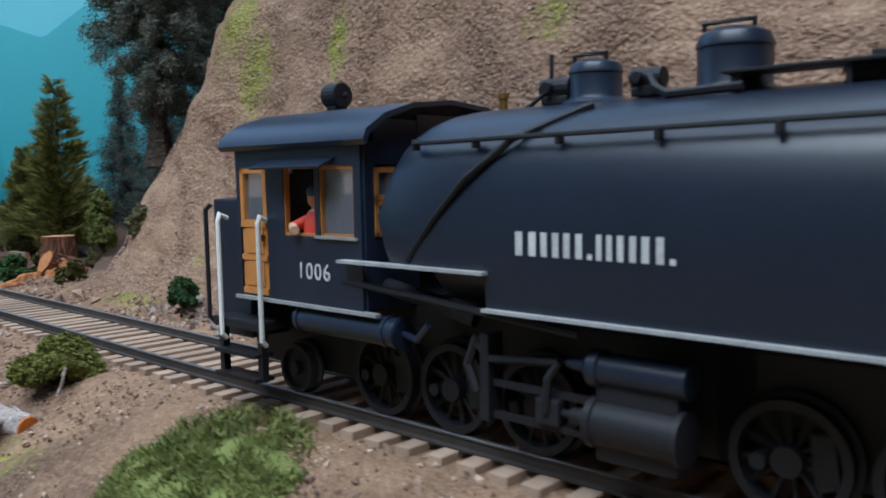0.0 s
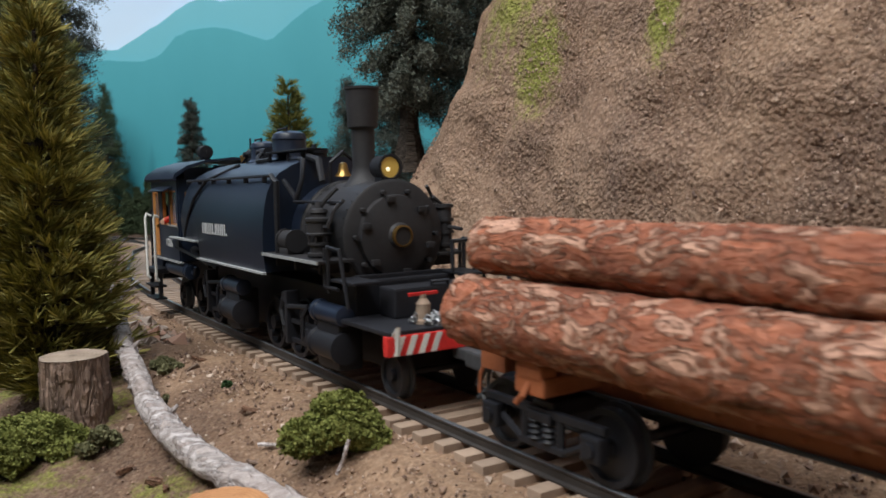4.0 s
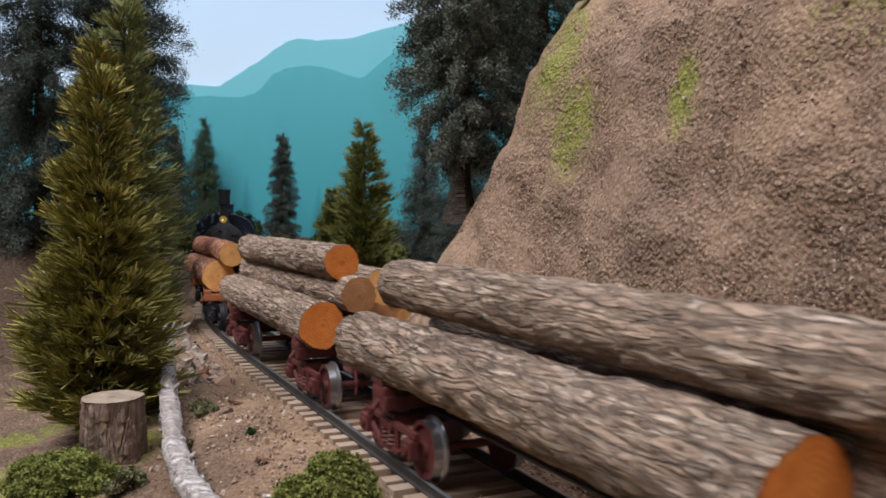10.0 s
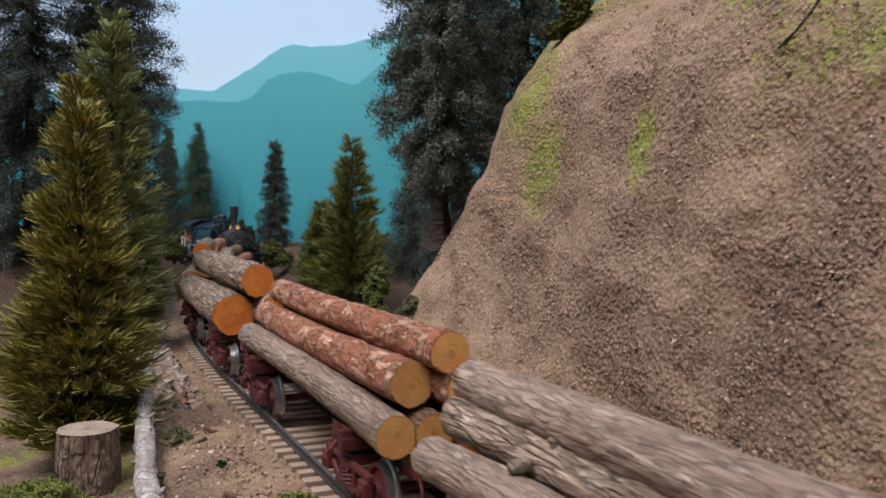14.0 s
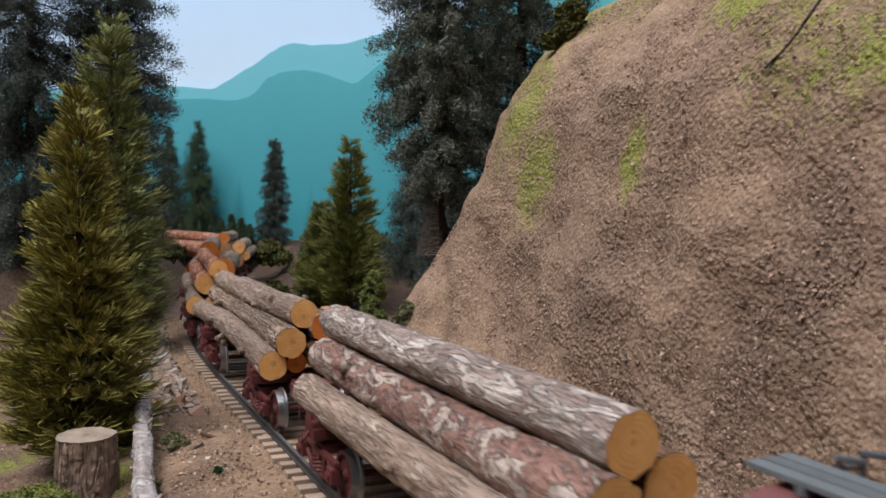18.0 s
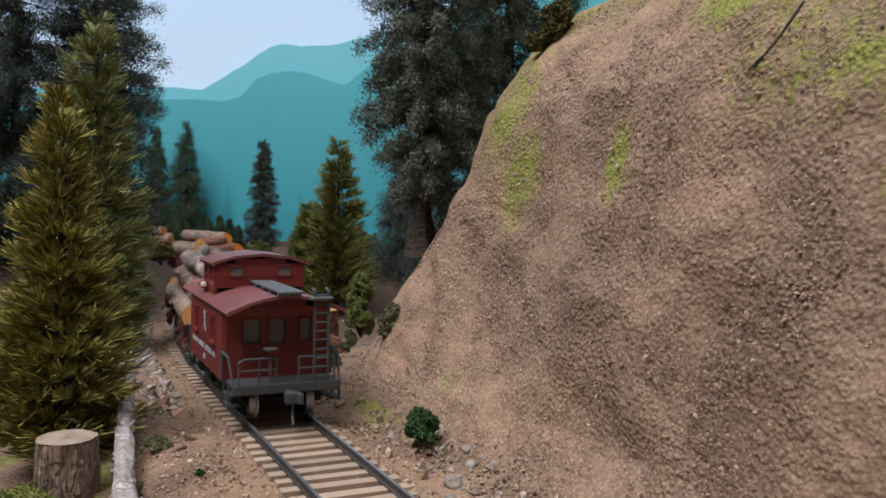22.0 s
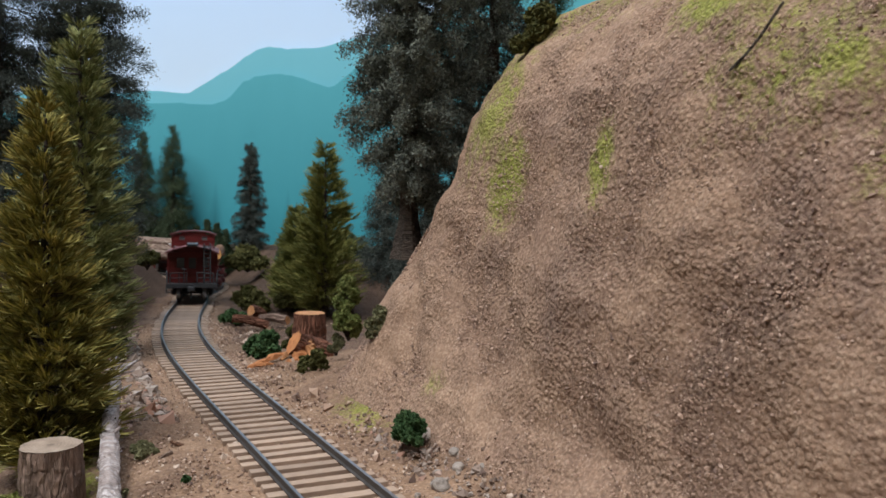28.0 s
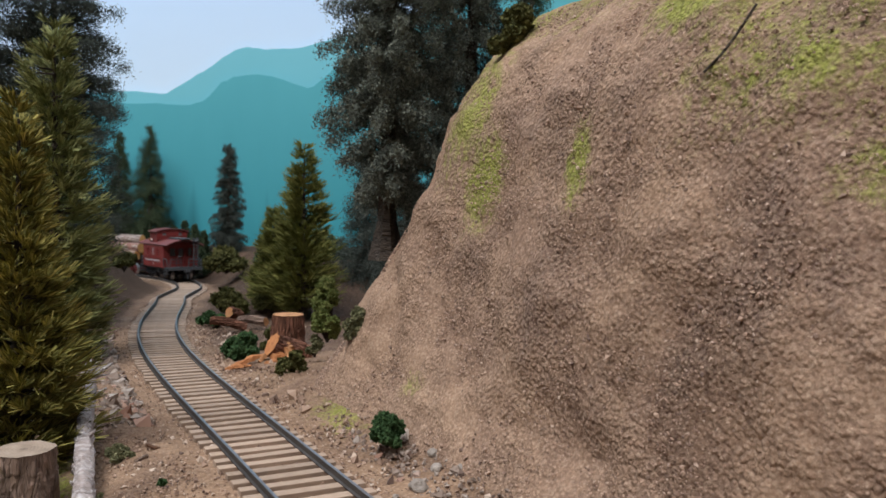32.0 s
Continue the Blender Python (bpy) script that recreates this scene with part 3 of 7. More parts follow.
def build_hill():
    us = np.concatenate([np.arange(-0.55, -0.20, 0.012), np.arange(-0.20, 0.13, 0.0017), np.arange(0.13, 0.22, 0.004)])
    n = len(PROFILE_Z) - 1
    ks = np.concatenate([np.linspace(0, 7 / n, 130, endpoint=False), np.linspace(7 / n, 1, 60)])
    U, K = np.meshgrid(us, ks)
    u, v, z = hill_point(U, K)
    # lumps on the face
    lump = np.array([noise.noise((a * 38, b * 38, c * 38)) * 0.0026 + noise.noise((a * 110, b * 110, c * 110 + 7)) * 0.0011 + noise.noise((a * 260, b * 260, c * 420)) * 0.0005
                     for a, b, c in zip(u.ravel(), v.ravel(), z.ravel())]).reshape(u.shape)
    fade = sstep(-0.002, 0.012, z)
    v = v - lump * fade
    z = z + 0.5 * lump * fade
    X = HILL_O[0] + u * HILL_U[0] + v * HILL_V[0]
    Y = HILL_O[1] + u * HILL_U[1] + v * HILL_V[1]
    ny, nx = X.shape
    verts = np.stack([X.ravel(), Y.ravel(), z.ravel()], 1)
    i = np.arange(nx * ny).reshape(ny, nx)
    faces = np.stack([i[:-1, :-1].ravel(), i[1:, :-1].ravel(), i[1:, 1:].ravel(), i[:-1, 1:].ravel()], 1)
    ob = mesh_of("hill", verts, faces, HILLSOIL, flat=False)
    # moss grows in patches and towards the top
    patches = [(0.000, 0.066, 0.009, 0.012, 1.0), (0.012, 0.084, 0.010, 0.014, 0.75), (-0.044, 0.069, 0.005, 0.009, 0.9), (-0.068, 0.100, 0.014, 0.006, 0.95), (-0.100, 0.083, 0.010, 0.005, 0.75),
               (-0.115, 0.100, 0.018, 0.012, 0.6), (-0.055, 0.124, 0.030, 0.010, 0.6), (0.025, 0.112, 0.030, 0.018, 0.6), (-0.112, 0.067, 0.006, 0.006, 0.6), (0.010, 0.012, 0.006, 0.004, 0.5)]
    w = 0.44 * sstep(0.088, 0.120, z)
    w = np.maximum(w, 0.50 * np.exp(-((u - 0.018) / 0.016) ** 2) * sstep(0.050, 0.080, z))
    w = np.maximum(w, 0.42 * sstep(-0.055, -0.085, u) * sstep(0.060, 0.085, z))
    for pu, pz, su, sz, a in patches:
        w = np.maximum(w, a * np.exp(-(((u - pu) / su) ** 2 + ((z - pz) / sz) ** 2)))
    att = ob.data.attributes.new("moss", "FLOAT", "POINT")
    att.data.foreach_set("value", w.ravel().astype(np.float32))
    # pale sandy scree against darker crusted earth
    scree = [(-0.070, 0.061, 0.012, 0.005, 0.9), (-0.062, 0.046, 0.014, 0.010, 0.45), (0.030, 0.022, 0.030, 0.015, 0.75), (0.062, 0.035, 0.012, 0.030, 0.9), (-0.110, 0.020, 0.030, 0.014, 0.5), (-0.030, 0.012, 0.030, 0.009, 0.5), (-0.145, 0.050, 0.012, 0.03, 0.5),
             (-0.095, 0.055, 0.010, 0.013, -0.85), (-0.040, 0.043, 0.005, 0.017, -0.7), (-0.030, 0.078, 0.014, 0.014, -0.45), (0.000, 0.048, 0.010, 0.010, -0.45), (-0.080, 0.028, 0.007, 0.012, -0.5), (-0.120, 0.045, 0.010, 0.020, -0.5)]
    tone = 0.55 * wobble(u, z, 62, 2.0) + 0.35 * wobble(u, z, 150, 6.0)
    for pu, pz, su, sz, a in scree:
        tone = tone + a * np.exp(-(((u - pu + 0.1 * (z - pz)) / su) ** 2 + ((z - pz) / sz) ** 2))
    att = ob.data.attributes.new("tone", "FLOAT", "POINT")
    att.data.foreach_set("value", tone.ravel().astype(np.float32))
    tagged(ob, "steep brown earth hillside with patches of moss", "hill", kind="structure")


def hill_at(u, z):
    """Place and outward normal on the hill's face."""
    n = len(PROFILE_Z) - 1
    k = np.interp(z, PROFILE_Z, range(n + 1)) / n
    _, v, zz = hill_point(np.array(u), np.array(k))
    p = HILL_O + u * HILL_U + float(v) * HILL_V
    return Vector((p[0], p[1], float(zz)))


# ---- loose grains, one joined mesh ----
def grains(name, places, sizes, material, label, category):
    base = np.array([(1, 0, 0), (-1, 0, 0), (0, 1, 0), (0, -1, 0), (0, 0, 1), (0, 0, -1)], float)
    tri = np.array([(0, 2, 4), (2, 1, 4), (1, 3, 4), (3, 0, 4), (2, 0, 5), (1, 2, 5), (3, 1, 5), (0, 3, 5)])
    rng = np.random.default_rng(5)
    n = len(places)
    q = rng.normal(size=(n, 4))
    q /= np.linalg.norm(q, axis=1)[:, None]
    a, b, c, d = q.T
    R = np.stack([1 - 2 * (c * c + d * d), 2 * (b * c - a * d), 2 * (b * d + a * c), 2 * (b * c + a * d), 1 - 2 * (b * b + d * d), 2 * (c * d - a * b),
                  2 * (b * d - a * c), 2 * (c * d + a * b), 1 - 2 * (b * b + c * c)], 1).reshape(n, 3, 3)
    sh = base[None] * rng.uniform(0.55, 1.2, (n, 6, 1)) * rng.uniform(0.7, 1.2, (n, 1, 3)) * np.asarray(sizes)[:, None, None]
    v = np.einsum("nij,nkj->nki", R, sh) + np.asarray(places)[:, None]
    f = tri[None] + (np.arange(n) * 6)[:, None, None]
    ob = mesh_of(name, v.reshape(-1, 3), f.reshape(-1, 3), material)
    return tagged(ob, label, category, kind="stuff")


def build_grains():
    rng = np.random.default_rng(11)
    n = 15000
    s = rng.uniform(-0.09, 0.34, n)
    d = np.where(rng.random(n) < 0.5, -0.0165 - rng.gamma(1.6, 0.011, n), 0.0145 + rng.gamma(1.6, 0.008, n))
    c = np.array([on_track(k) for k in s])
    h = np.array([heading(k) for k in s])
    x, y = c[:, 0] + d * np.sin(h), c[:, 1] - d * np.cos(h)
    z = ground_z(x, y)
    size = 0.00016 + rng.gamma(1.2, 0.00014, n)
    big = (d > 0.016) & (rng.random(n) < 0.07)
    size = np.where(big, size * 2.6, np.minimum(size, 0.0012))
    grains("gravel", np.stack([x, y, z + size * 0.2], 1), size, PEBBLE, "loose brown and grey gravel beside the track", "gravel")
    # ballast between the ties
    n = 9000
    s = rng.uniform(-0.12, 0.45, n)
    d = rng.uniform(-0.016, 0.016, n)
    c = np.array([on_track(k) for k in s])
    h = np.array([heading(k) for k in s])
    z = -0.0033 + rail_z(s) + rng.uniform(-0.0004, 0.0002, n)
    grains("ballast", np.stack([c[:, 0] + d * np.sin(h), c[:, 1] - d * np.cos(h), z], 1), 0.0002 + rng.gamma(1.3, 0.00016, n), PEBBLE, "fine tan ballast between the ties", "ballast")
    n = 70000
    u = rng.uniform(-0.19, 0.08, n)
    z = rng.uniform(-0.002, 0.120, n)
    keep = np.array([noise.noise((a * 55, b * 55, 2.0)) + 0.4 * noise.noise((a * 160, b * 160, 4.0)) for a, b in zip(u, z)]) > rng.uniform(-0.35, 0.5, n)
    k = np.interp(z[keep], PROFILE_Z, range(len(PROFILE_Z))) / (len(PROFILE_Z) - 1)
    uu, vv, zz = hill_point(u[keep], k)
    vv = vv - 0.0002
    places = np.stack([HILL_O[0] + uu * HILL_U[0] + vv * HILL_V[0], HILL_O[1] + uu * HILL_U[1] + vv * HILL_V[1], zz], 1)
    size = 0.00012 + rng.gamma(1.1, 0.00010, len(places))
    grains("hill_grit", places, np.minimum(size, 0.0007), HILLGRIT, "coarse brown grit stuck to the hillside", "grit")
    # pale rubble on the outer side of the curve, and broken rock at the hill's foot
    n = 900
    s = rng.uniform(0.13, 0.30, n)
    d = -0.019 - rng.gamma(1.5, 0.005, n)
    c = np.array([on_track(q) for q in s])
    h = np.array([heading(q) for q in s])
    x, y = c[:, 0] + d * np.sin(h), c[:, 1] - d * np.cos(h)
    grains("rubble", np.stack([x, y, ground_z(x, y) + 0.0003], 1), 0.0005 + rng.gamma(1.3, 0.0005, n), ROCKBITS, "pale grey rubble beside the curve", "rubble")
    n = 360
    s = 0.062 + rng.normal(0, 0.026, n)
    d = 0.0215 + rng.gamma(1.8, 0.0038, n)
    c = np.array([on_track(q) for q in s])
    h = np.array([heading(q) for q in s])
    x, y = c[:, 0] + d * np.sin(h), c[:, 1] - d * np.cos(h)
    grains("rock_chips", np.stack([x, y, ground_z(x, y) + 0.0004], 1), 0.0003 + rng.gamma(1.2, 0.00034, n), ROCKBITS, "broken grey and rust rock chips at the hill's foot", "rubble")


# ---- track ----
def build_track():
    track = tagged(empty("track"), "single railway track on weathered wooden ties", "track", kind="structure")
    for name, side in (("rail", 1), ("rail", -1)):
        for suffix, outline, material in (("", [(-0.0007, -0.0021), (0.0007, -0.0021), (0.0007, -0.0018), (0.0002, -0.0016), (0.0002, -0.0006), (0.0004, -0.0004), (0.0004, -0.00012), (0.0003, 0.0), (-0.0003, 0.0), (-0.0004, -0.00012), (-0.0004, -0.0004), (-0.0002, -0.0006), (-0.0002, -0.0016), (-0.0007, -0.0018)], RAILSIDE),):
            ss = np.arange(-0.9, 1.5, 0.006)
            verts, faces, k = [], [], len(outline)
            for s in ss:
                c, h = on_track(s), heading(s)
                nx, ny = -math.sin(h) * side, math.cos(h) * side
                for o, z in outline:
                    verts.append((c[0] + nx * (0.0087 + o), c[1] + ny * (0.0087 + o), z + float(rail_z(s))))
            for a in range(len(ss) - 1):
                for b in range(k):
                    q = (a * k + b, a * k + (b + 1) % k, (a + 1) * k + (b + 1) % k, (a + 1) * k + b)
                    faces.append(q if side > 0 else q[::-1])
            ob = mesh_of(name, verts, faces, material, track)
            ob.data.materials.append(RAILHEAD)
            for p in ob.data.polygons:
                if p.index % k in (6, 7, 8):
                    p.material_index = 1
            ob["label"] = "dark steel rail with a worn bright head"
    bm = bmesh.new()
    box(bm, 0, 0, 0, 0.0262, 0.0029, 0.0032, 0.00015)
    me = bpy.data.meshes.new("tie")
    bm.to_mesh(me)
    bm.free()
    me.materials.append(TIE)
    rng = random.Random(4)
    n = 0
    s = -0.55
    while n < 296:
        ob = new("tie", me)
        ob.parent = track
        c, h = on_track(s), heading(s)
        ob.matrix_world = pose(c[0] + rng.uniform(-0.0003, 0.0003), c[1], float(rail_z(s)) - 0.00372 + rng.uniform(-0.0001, 0.0001), 0, 0, math.degrees(h) + 90 + rng.uniform(-1.6, 1.6))
        ob.scale = (rng.uniform(0.975, 1.025), rng.uniform(0.9, 1.08), 1)
        s += 0.0057
        n += 1


# ---- backdrop and room ----
def build_backdrop():
    yb = 0.85
    k = 0.85 / 0.80
    def sheet(name, depth, top, material, label, x0=-1.5, x1=1.1, n=420, bottom=-0.05):
        verts, faces = [], []
        for i in range(n + 1):
            x = x0 + (x1 - x0) * i / n
            y = yb - depth - 0.25 * max(0, -x - 0.9) ** 2
            verts += [(x, y, bottom), (x, y, top(x)), (x, y + 0.0008, top(x)), (x, y + 0.0008, bottom)]
            if i:
                a = 4 * i
                faces += [(a - 4, a, a + 1, a - 3), (a - 3, a + 1, a + 2, a - 2), (a - 2, a + 2, a + 3, a - 1)]
        ob = mesh_of(name, verts, faces, material)
        return tagged(ob, label, "backdrop", kind="structure")

    def paint(name, low, high, z0, z1, streak=0.0):
        m, n, p = mat(name, 0.85, 0, 0.2)
        tc = n.nodes.new("ShaderNodeTexCoord")
        sep = n.nodes.new("ShaderNodeSeparateXYZ")
        n.links.new(tc.outputs["Object"], sep.inputs[0])
        mr = n.nodes.new("ShaderNodeMapRange")
        mr.inputs["From Min"].default_value, mr.inputs["From Max"].default_value = z0, z1
        n.links.new(sep.outputs["Z"], mr.inputs["Value"])
        c = ramp(n, mr.outputs["Result"], [(0.0, low), (1.0, high)])
        v = coords(n, (1.0, 1.0, 0.25))
        f = noise_tex(n, v, 9, 4)
        c = mix(n, 0.10 + streak, c, ramp(n, f, [(0.3, tuple(x * 0.7 for x in low)), (0.7, tuple(min(1, x * 1.15) for x in high))]))
        for x0, top, half in (((-0.252, 0.092, 0.011), (-0.178, 0.084, 0.010), (-0.275, 0.075, 0.014), (-0.215, 0.060, 0.016), (-0.150, 0.062, 0.012)) if streak else ()):
            away = math_node(n, "ABSOLUTE", math_node(n, "SUBTRACT", sep.outputs["X"], x0), 0.0)
            wide = remap(n, sep.outputs["Z"], top, 0.0, -0.006, half)
            cover = remap(n, math_node(n, "SUBTRACT", wide, away), -0.004, 0.007, 0.0, 0.55)
            c = mix(n, cover, c, (0.012, 0.075, 0.095))
        n.links.new(c, p.inputs["Base Color"])
        return m

    def profile(points):
        xs, zs = zip(*points)
        return lambda x: float(np.interp(x, xs, zs)) + 0.0014 * noise.noise((x * 40, 0, 0)) + 0.0014 * noise.noise((x * 130, 3, 0))

    sky = paint("sky_paint", (0.68, 0.83, 0.98), (0.42, 0.62, 0.97), 0.14, 0.42)
    far = paint("far_ridge_paint", (0.15, 0.49, 0.57), (0.23, 0.54, 0.65), 0.05, 0.34)
    near = paint("near_ridge_paint", (0.045, 0.285, 0.345), (0.125, 0.43, 0.50), 0.0, 0.22, 0.05)
    sheet("backdrop", 0.0, lambda x: 0.9, sky, "pale blue painted sky on the backdrop")
    sheet("backdrop_far_ridge", 0.004, profile([(x * k, 0.06 + (z - 0.06) * k) for x, z in FAR_RIDGE]), far, "pale teal painted mountain ridge on the backdrop")
    sheet("backdrop_near_ridge", 0.008, profile([(x * k, 0.06 + (z - 0.06) * k) for x, z in NEAR_RIDGE]), near, "teal painted mountains on the backdrop")


FAR_RIDGE = [(-1.3, 0.155), (-0.60, 0.15), (-0.335, 0.157), (-0.295, 0.160), (-0.267, 0.156), (-0.245, 0.170), (-0.228, 0.180), (-0.207, 0.195), (-0.19, 0.203), (-0.168, 0.201), (-0.136, 0.203), (-0.115, 0.210), (-0.093, 0.215), (-0.03, 0.235), (0.05, 0.275), (0.15, 0.285), (0.95, 0.27)]
NEAR_RIDGE = [(-1.3, 0.135), (-0.60, 0.135), (-0.325, 0.148), (-0.262, 0.147), (-0.238, 0.147), (-0.226, 0.152), (-0.212, 0.168), (-0.200, 0.173), (-0.185, 0.1765), (-0.172, 0.177), (-0.152, 0.172), (-0.135, 0.166), (-0.127, 0.164), (-0.118, 0.172), (-0.109, 0.180), (-0.092, 0.193), (-0.04, 0.220), (0.05, 0.258), (0.95, 0.25)]


def build_room():
    wallm = two_tone("room_wall", (0.42, 0.42, 0.42), (0.5, 0.49, 0.48), 3, 60, 0.9, bumps=0.05, dist=0.001)
    floorm = two_tone("room_floor", (0.16, 0.14, 0.12), (0.24, 0.21, 0.18), 3, 60, 0.8)
    for name, c, size, m in (("wall_south", (0, -2.25, 0.4), (5.1, 0.1, 3.0), wallm), ("wall_north", (0, 1.25, 0.4), (5.1, 0.1, 3.0), wallm),
                             ("wall_west", (-2.5, -0.5, 0.4), (0.1, 3.38, 3.0), wallm), ("wall_east", (2.5, -0.5, 0.4), (0.1, 3.38, 3.0), wallm),
                             ("floor", (0, -0.5, -1.15), (5.1, 3.7, 0.1), floorm), ("ceiling", (0, -0.5, 1.95), (5.1, 3.7, 0.1), wallm)):
        bm = bmesh.new()
        box(bm, *c, *size)
        tagged(part(name, bm, m), "plain painted room " + name.split("_")[0], name.split("_")[0], kind="structure")


# ---- trees ----
def drawn_out(place):
    """Far things on the low ground follow the falling board; gives the place and the growth in size."""
    k = float(farther(place[1])) if place[2] < 0.03 and place[1] > 0.27 else 1.0
    return (place[0] * k, place[1] * k, EYE_Z + (place[2] - EYE_Z) * k), k


def bristles(rng, base, tip, n, length, width, spread, lift):
    """Stiff straight fibres of even width, brushed outward and up from a branch."""
    base, tip = np.asarray(base), np.asarray(tip)
    d = tip - base
    root = base + (rng.uniform(0.15, 1.0, n) ** 0.7)[:, None] * d
    dirs = d / (np.linalg.norm(d) + 1e-9) + rng.normal(0, spread, (n, 3))
    dirs[:, 2] += lift
    dirs /= np.linalg.norm(dirs, axis=1)[:, None]
    end = root + dirs * (length * rng.uniform(0.45, 1.2, n))[:, None]
    sv = np.cross(dirs, rng.normal(size=(n, 3)))
    sv /= np.linalg.norm(sv, axis=1)[:, None] + 1e-9
    w = width * rng.uniform(0.7, 1.3, n)[:, None]
    return np.stack([root - sv * w, root + sv * w, end + sv * w * 0.7, end - sv * w * 0.7], 1)


def tufts(rng, base, tip, n, radius, size):
    """Ragged flecks clustered round a drooping branch, some hanging like lichen."""
    base, tip = np.asarray(base), np.asarray(tip)
    k = rng.uniform(0.12, 1.05, n) ** 0.75
    p = base + k[:, None] * (tip - base) + rng.normal(0, 0.052 * radius, (n, 3))
    p[:, 2] -= rng.exponential(0.06 * radius, n)
    t1 = rng.normal(size=(n, 3)) + np.array([0, 0, -0.5])
    t1 /= np.linalg.norm(t1, axis=1)[:, None]
    t2 = np.cross(t1, rng.normal(size=(n, 3)))
    t2 /= np.linalg.norm(t2, axis=1)[:, None] + 1e-9
    a = (size * rng.uniform(0.6, 1.9, n))[:, None]
    b = (size * rng.uniform(0.22, 0.6, n))[:, None]
    return np.stack([p - t1 * a, p + t2 * b, p + t1 * a, p - t2 * b], 1)


def conifer(name, place, height, radius, leaf, seed, label, kind="bristle", bare=0.06, lean=0.0, blades=1.0, taper=0.85):
    """A model conifer: tapered trunk with roots, branches in uneven whorls, each with needle blades."""
    rng = np.random.default_rng(seed)
    place, grow = drawn_out(place)
    height, radius = height * grow, radius * grow
    tree = tagged(empty(name, pose(*place)), label, "tree")
    bm = bmesh.new()
    rt = min(height * 0.020, 0.0030) if kind == "bristle" else min(height * 0.026, 0.0030)
    k, na, rings = 14, 10, []
    for i in range(k + 1):
        a = i / k
        c = (lean * a * height, rt * 0.5 * math.sin(a * 5 + seed), a * height * 0.97 - 0.003)
        r = rt * (1 - a) + 0.0003 + rt * 0.9 * max(0, 0.07 - a) / 0.07
        rings.append([bm.verts.new((c[0] + r * (1 + 0.25 * math.sin(3 * t + seed) * (a < 0.08)) * math.cos(t), c[1] + r * math.sin(t), c[2])) for t in (6.28319 * j / na for j in range(na))])
    for A, B in zip(rings[:-1], rings[1:]):
        for j in range(na):
            bm.faces.new((A[j], A[(j + 1) % na], B[(j + 1) % na], B[j]))
    bm.faces.new(rings[-1])
    smooth(part("trunk", bm, TRUNK, tree))
    out = []
    limbs = bmesh.new()
    z = bare
    while z < 0.985:
        frac = (z - bare) / (1 - bare)
        reach = radius * ((1 - frac) ** taper) * (0.35 + 0.65 * min(1, frac / 0.12 + 0.35))
        count = max(3, int(rng.integers(6, 10) * (0.5 + reach / radius)))
        for _ in range(count):
            a = rng.uniform(0, 2 * math.pi)
            L = reach * (rng.uniform(0.35, 1.15) if kind == "bristle" else rng.uniform(0.6, 1.15)) * (1 + 0.22 * math.sin(3 * a + seed)) + 0.0015
            drop = (-0.35 if kind == "spruce" else 0.10) * L * (1 - 0.9 * frac) + rng.normal(0, 0.12) * L
            h0 = z * height + rng.normal(0, 0.006) * height
            b0 = (lean * h0, 0, h0)
            mid = (b0[0] + 0.55 * L * math.cos(a), 0.55 * L * math.sin(a), h0 + 0.4 * drop)
            tip = (b0[0] + L * math.cos(a), L * math.sin(a), h0 + drop)
            if L > radius * 0.4 and rng.random() < 0.5:
                cyl(limbs, b0, mid, rt * 0.16, rt * 0.09, seg=5)
            if kind == "bristle":
                n = int(blades * (5 + 19 * L / radius))
                out.append(bristles(rng, b0, tip, n, (0.0046 + 0.15 * radius) * (1.05 - 0.45 * frac), 0.000180, 0.24, 0.22 + 0.45 * frac))
                side = np.array([-math.sin(a), math.cos(a), 0.0])
                for sgn in (-1, 1):
                    q = np.asarray(mid)
                    e = q + 0.45 * L * (np.array([math.cos(a), math.sin(a), 0.35]) + sgn * 0.8 * side)
                    out.append(bristles(rng, q, e, int(n * 0.6), (0.0042 + 0.13 * radius) * (1.05 - 0.45 * frac), 0.000180, 0.24, 0.20 + 0.45 * frac))
            else:
                n = int(blades * (40 + 150 * L / radius))
                out.append(tufts(rng, b0, tip, n, radius, 0.00050))
        z += rng.uniform(0.012, 0.022) if kind == "bristle" else rng.uniform(0.014, 0.030)
    tagged(part("limb", limbs, TRUNK, tree), kind="stuff")
    v = np.concatenate(out).reshape(-1, 3)
    f = np.arange(len(v)).reshape(-1, 4)
    crown = mesh_of("crown", v, f, leaf, tree)
    crown["label"] = "dense needle foliage"
    return tree


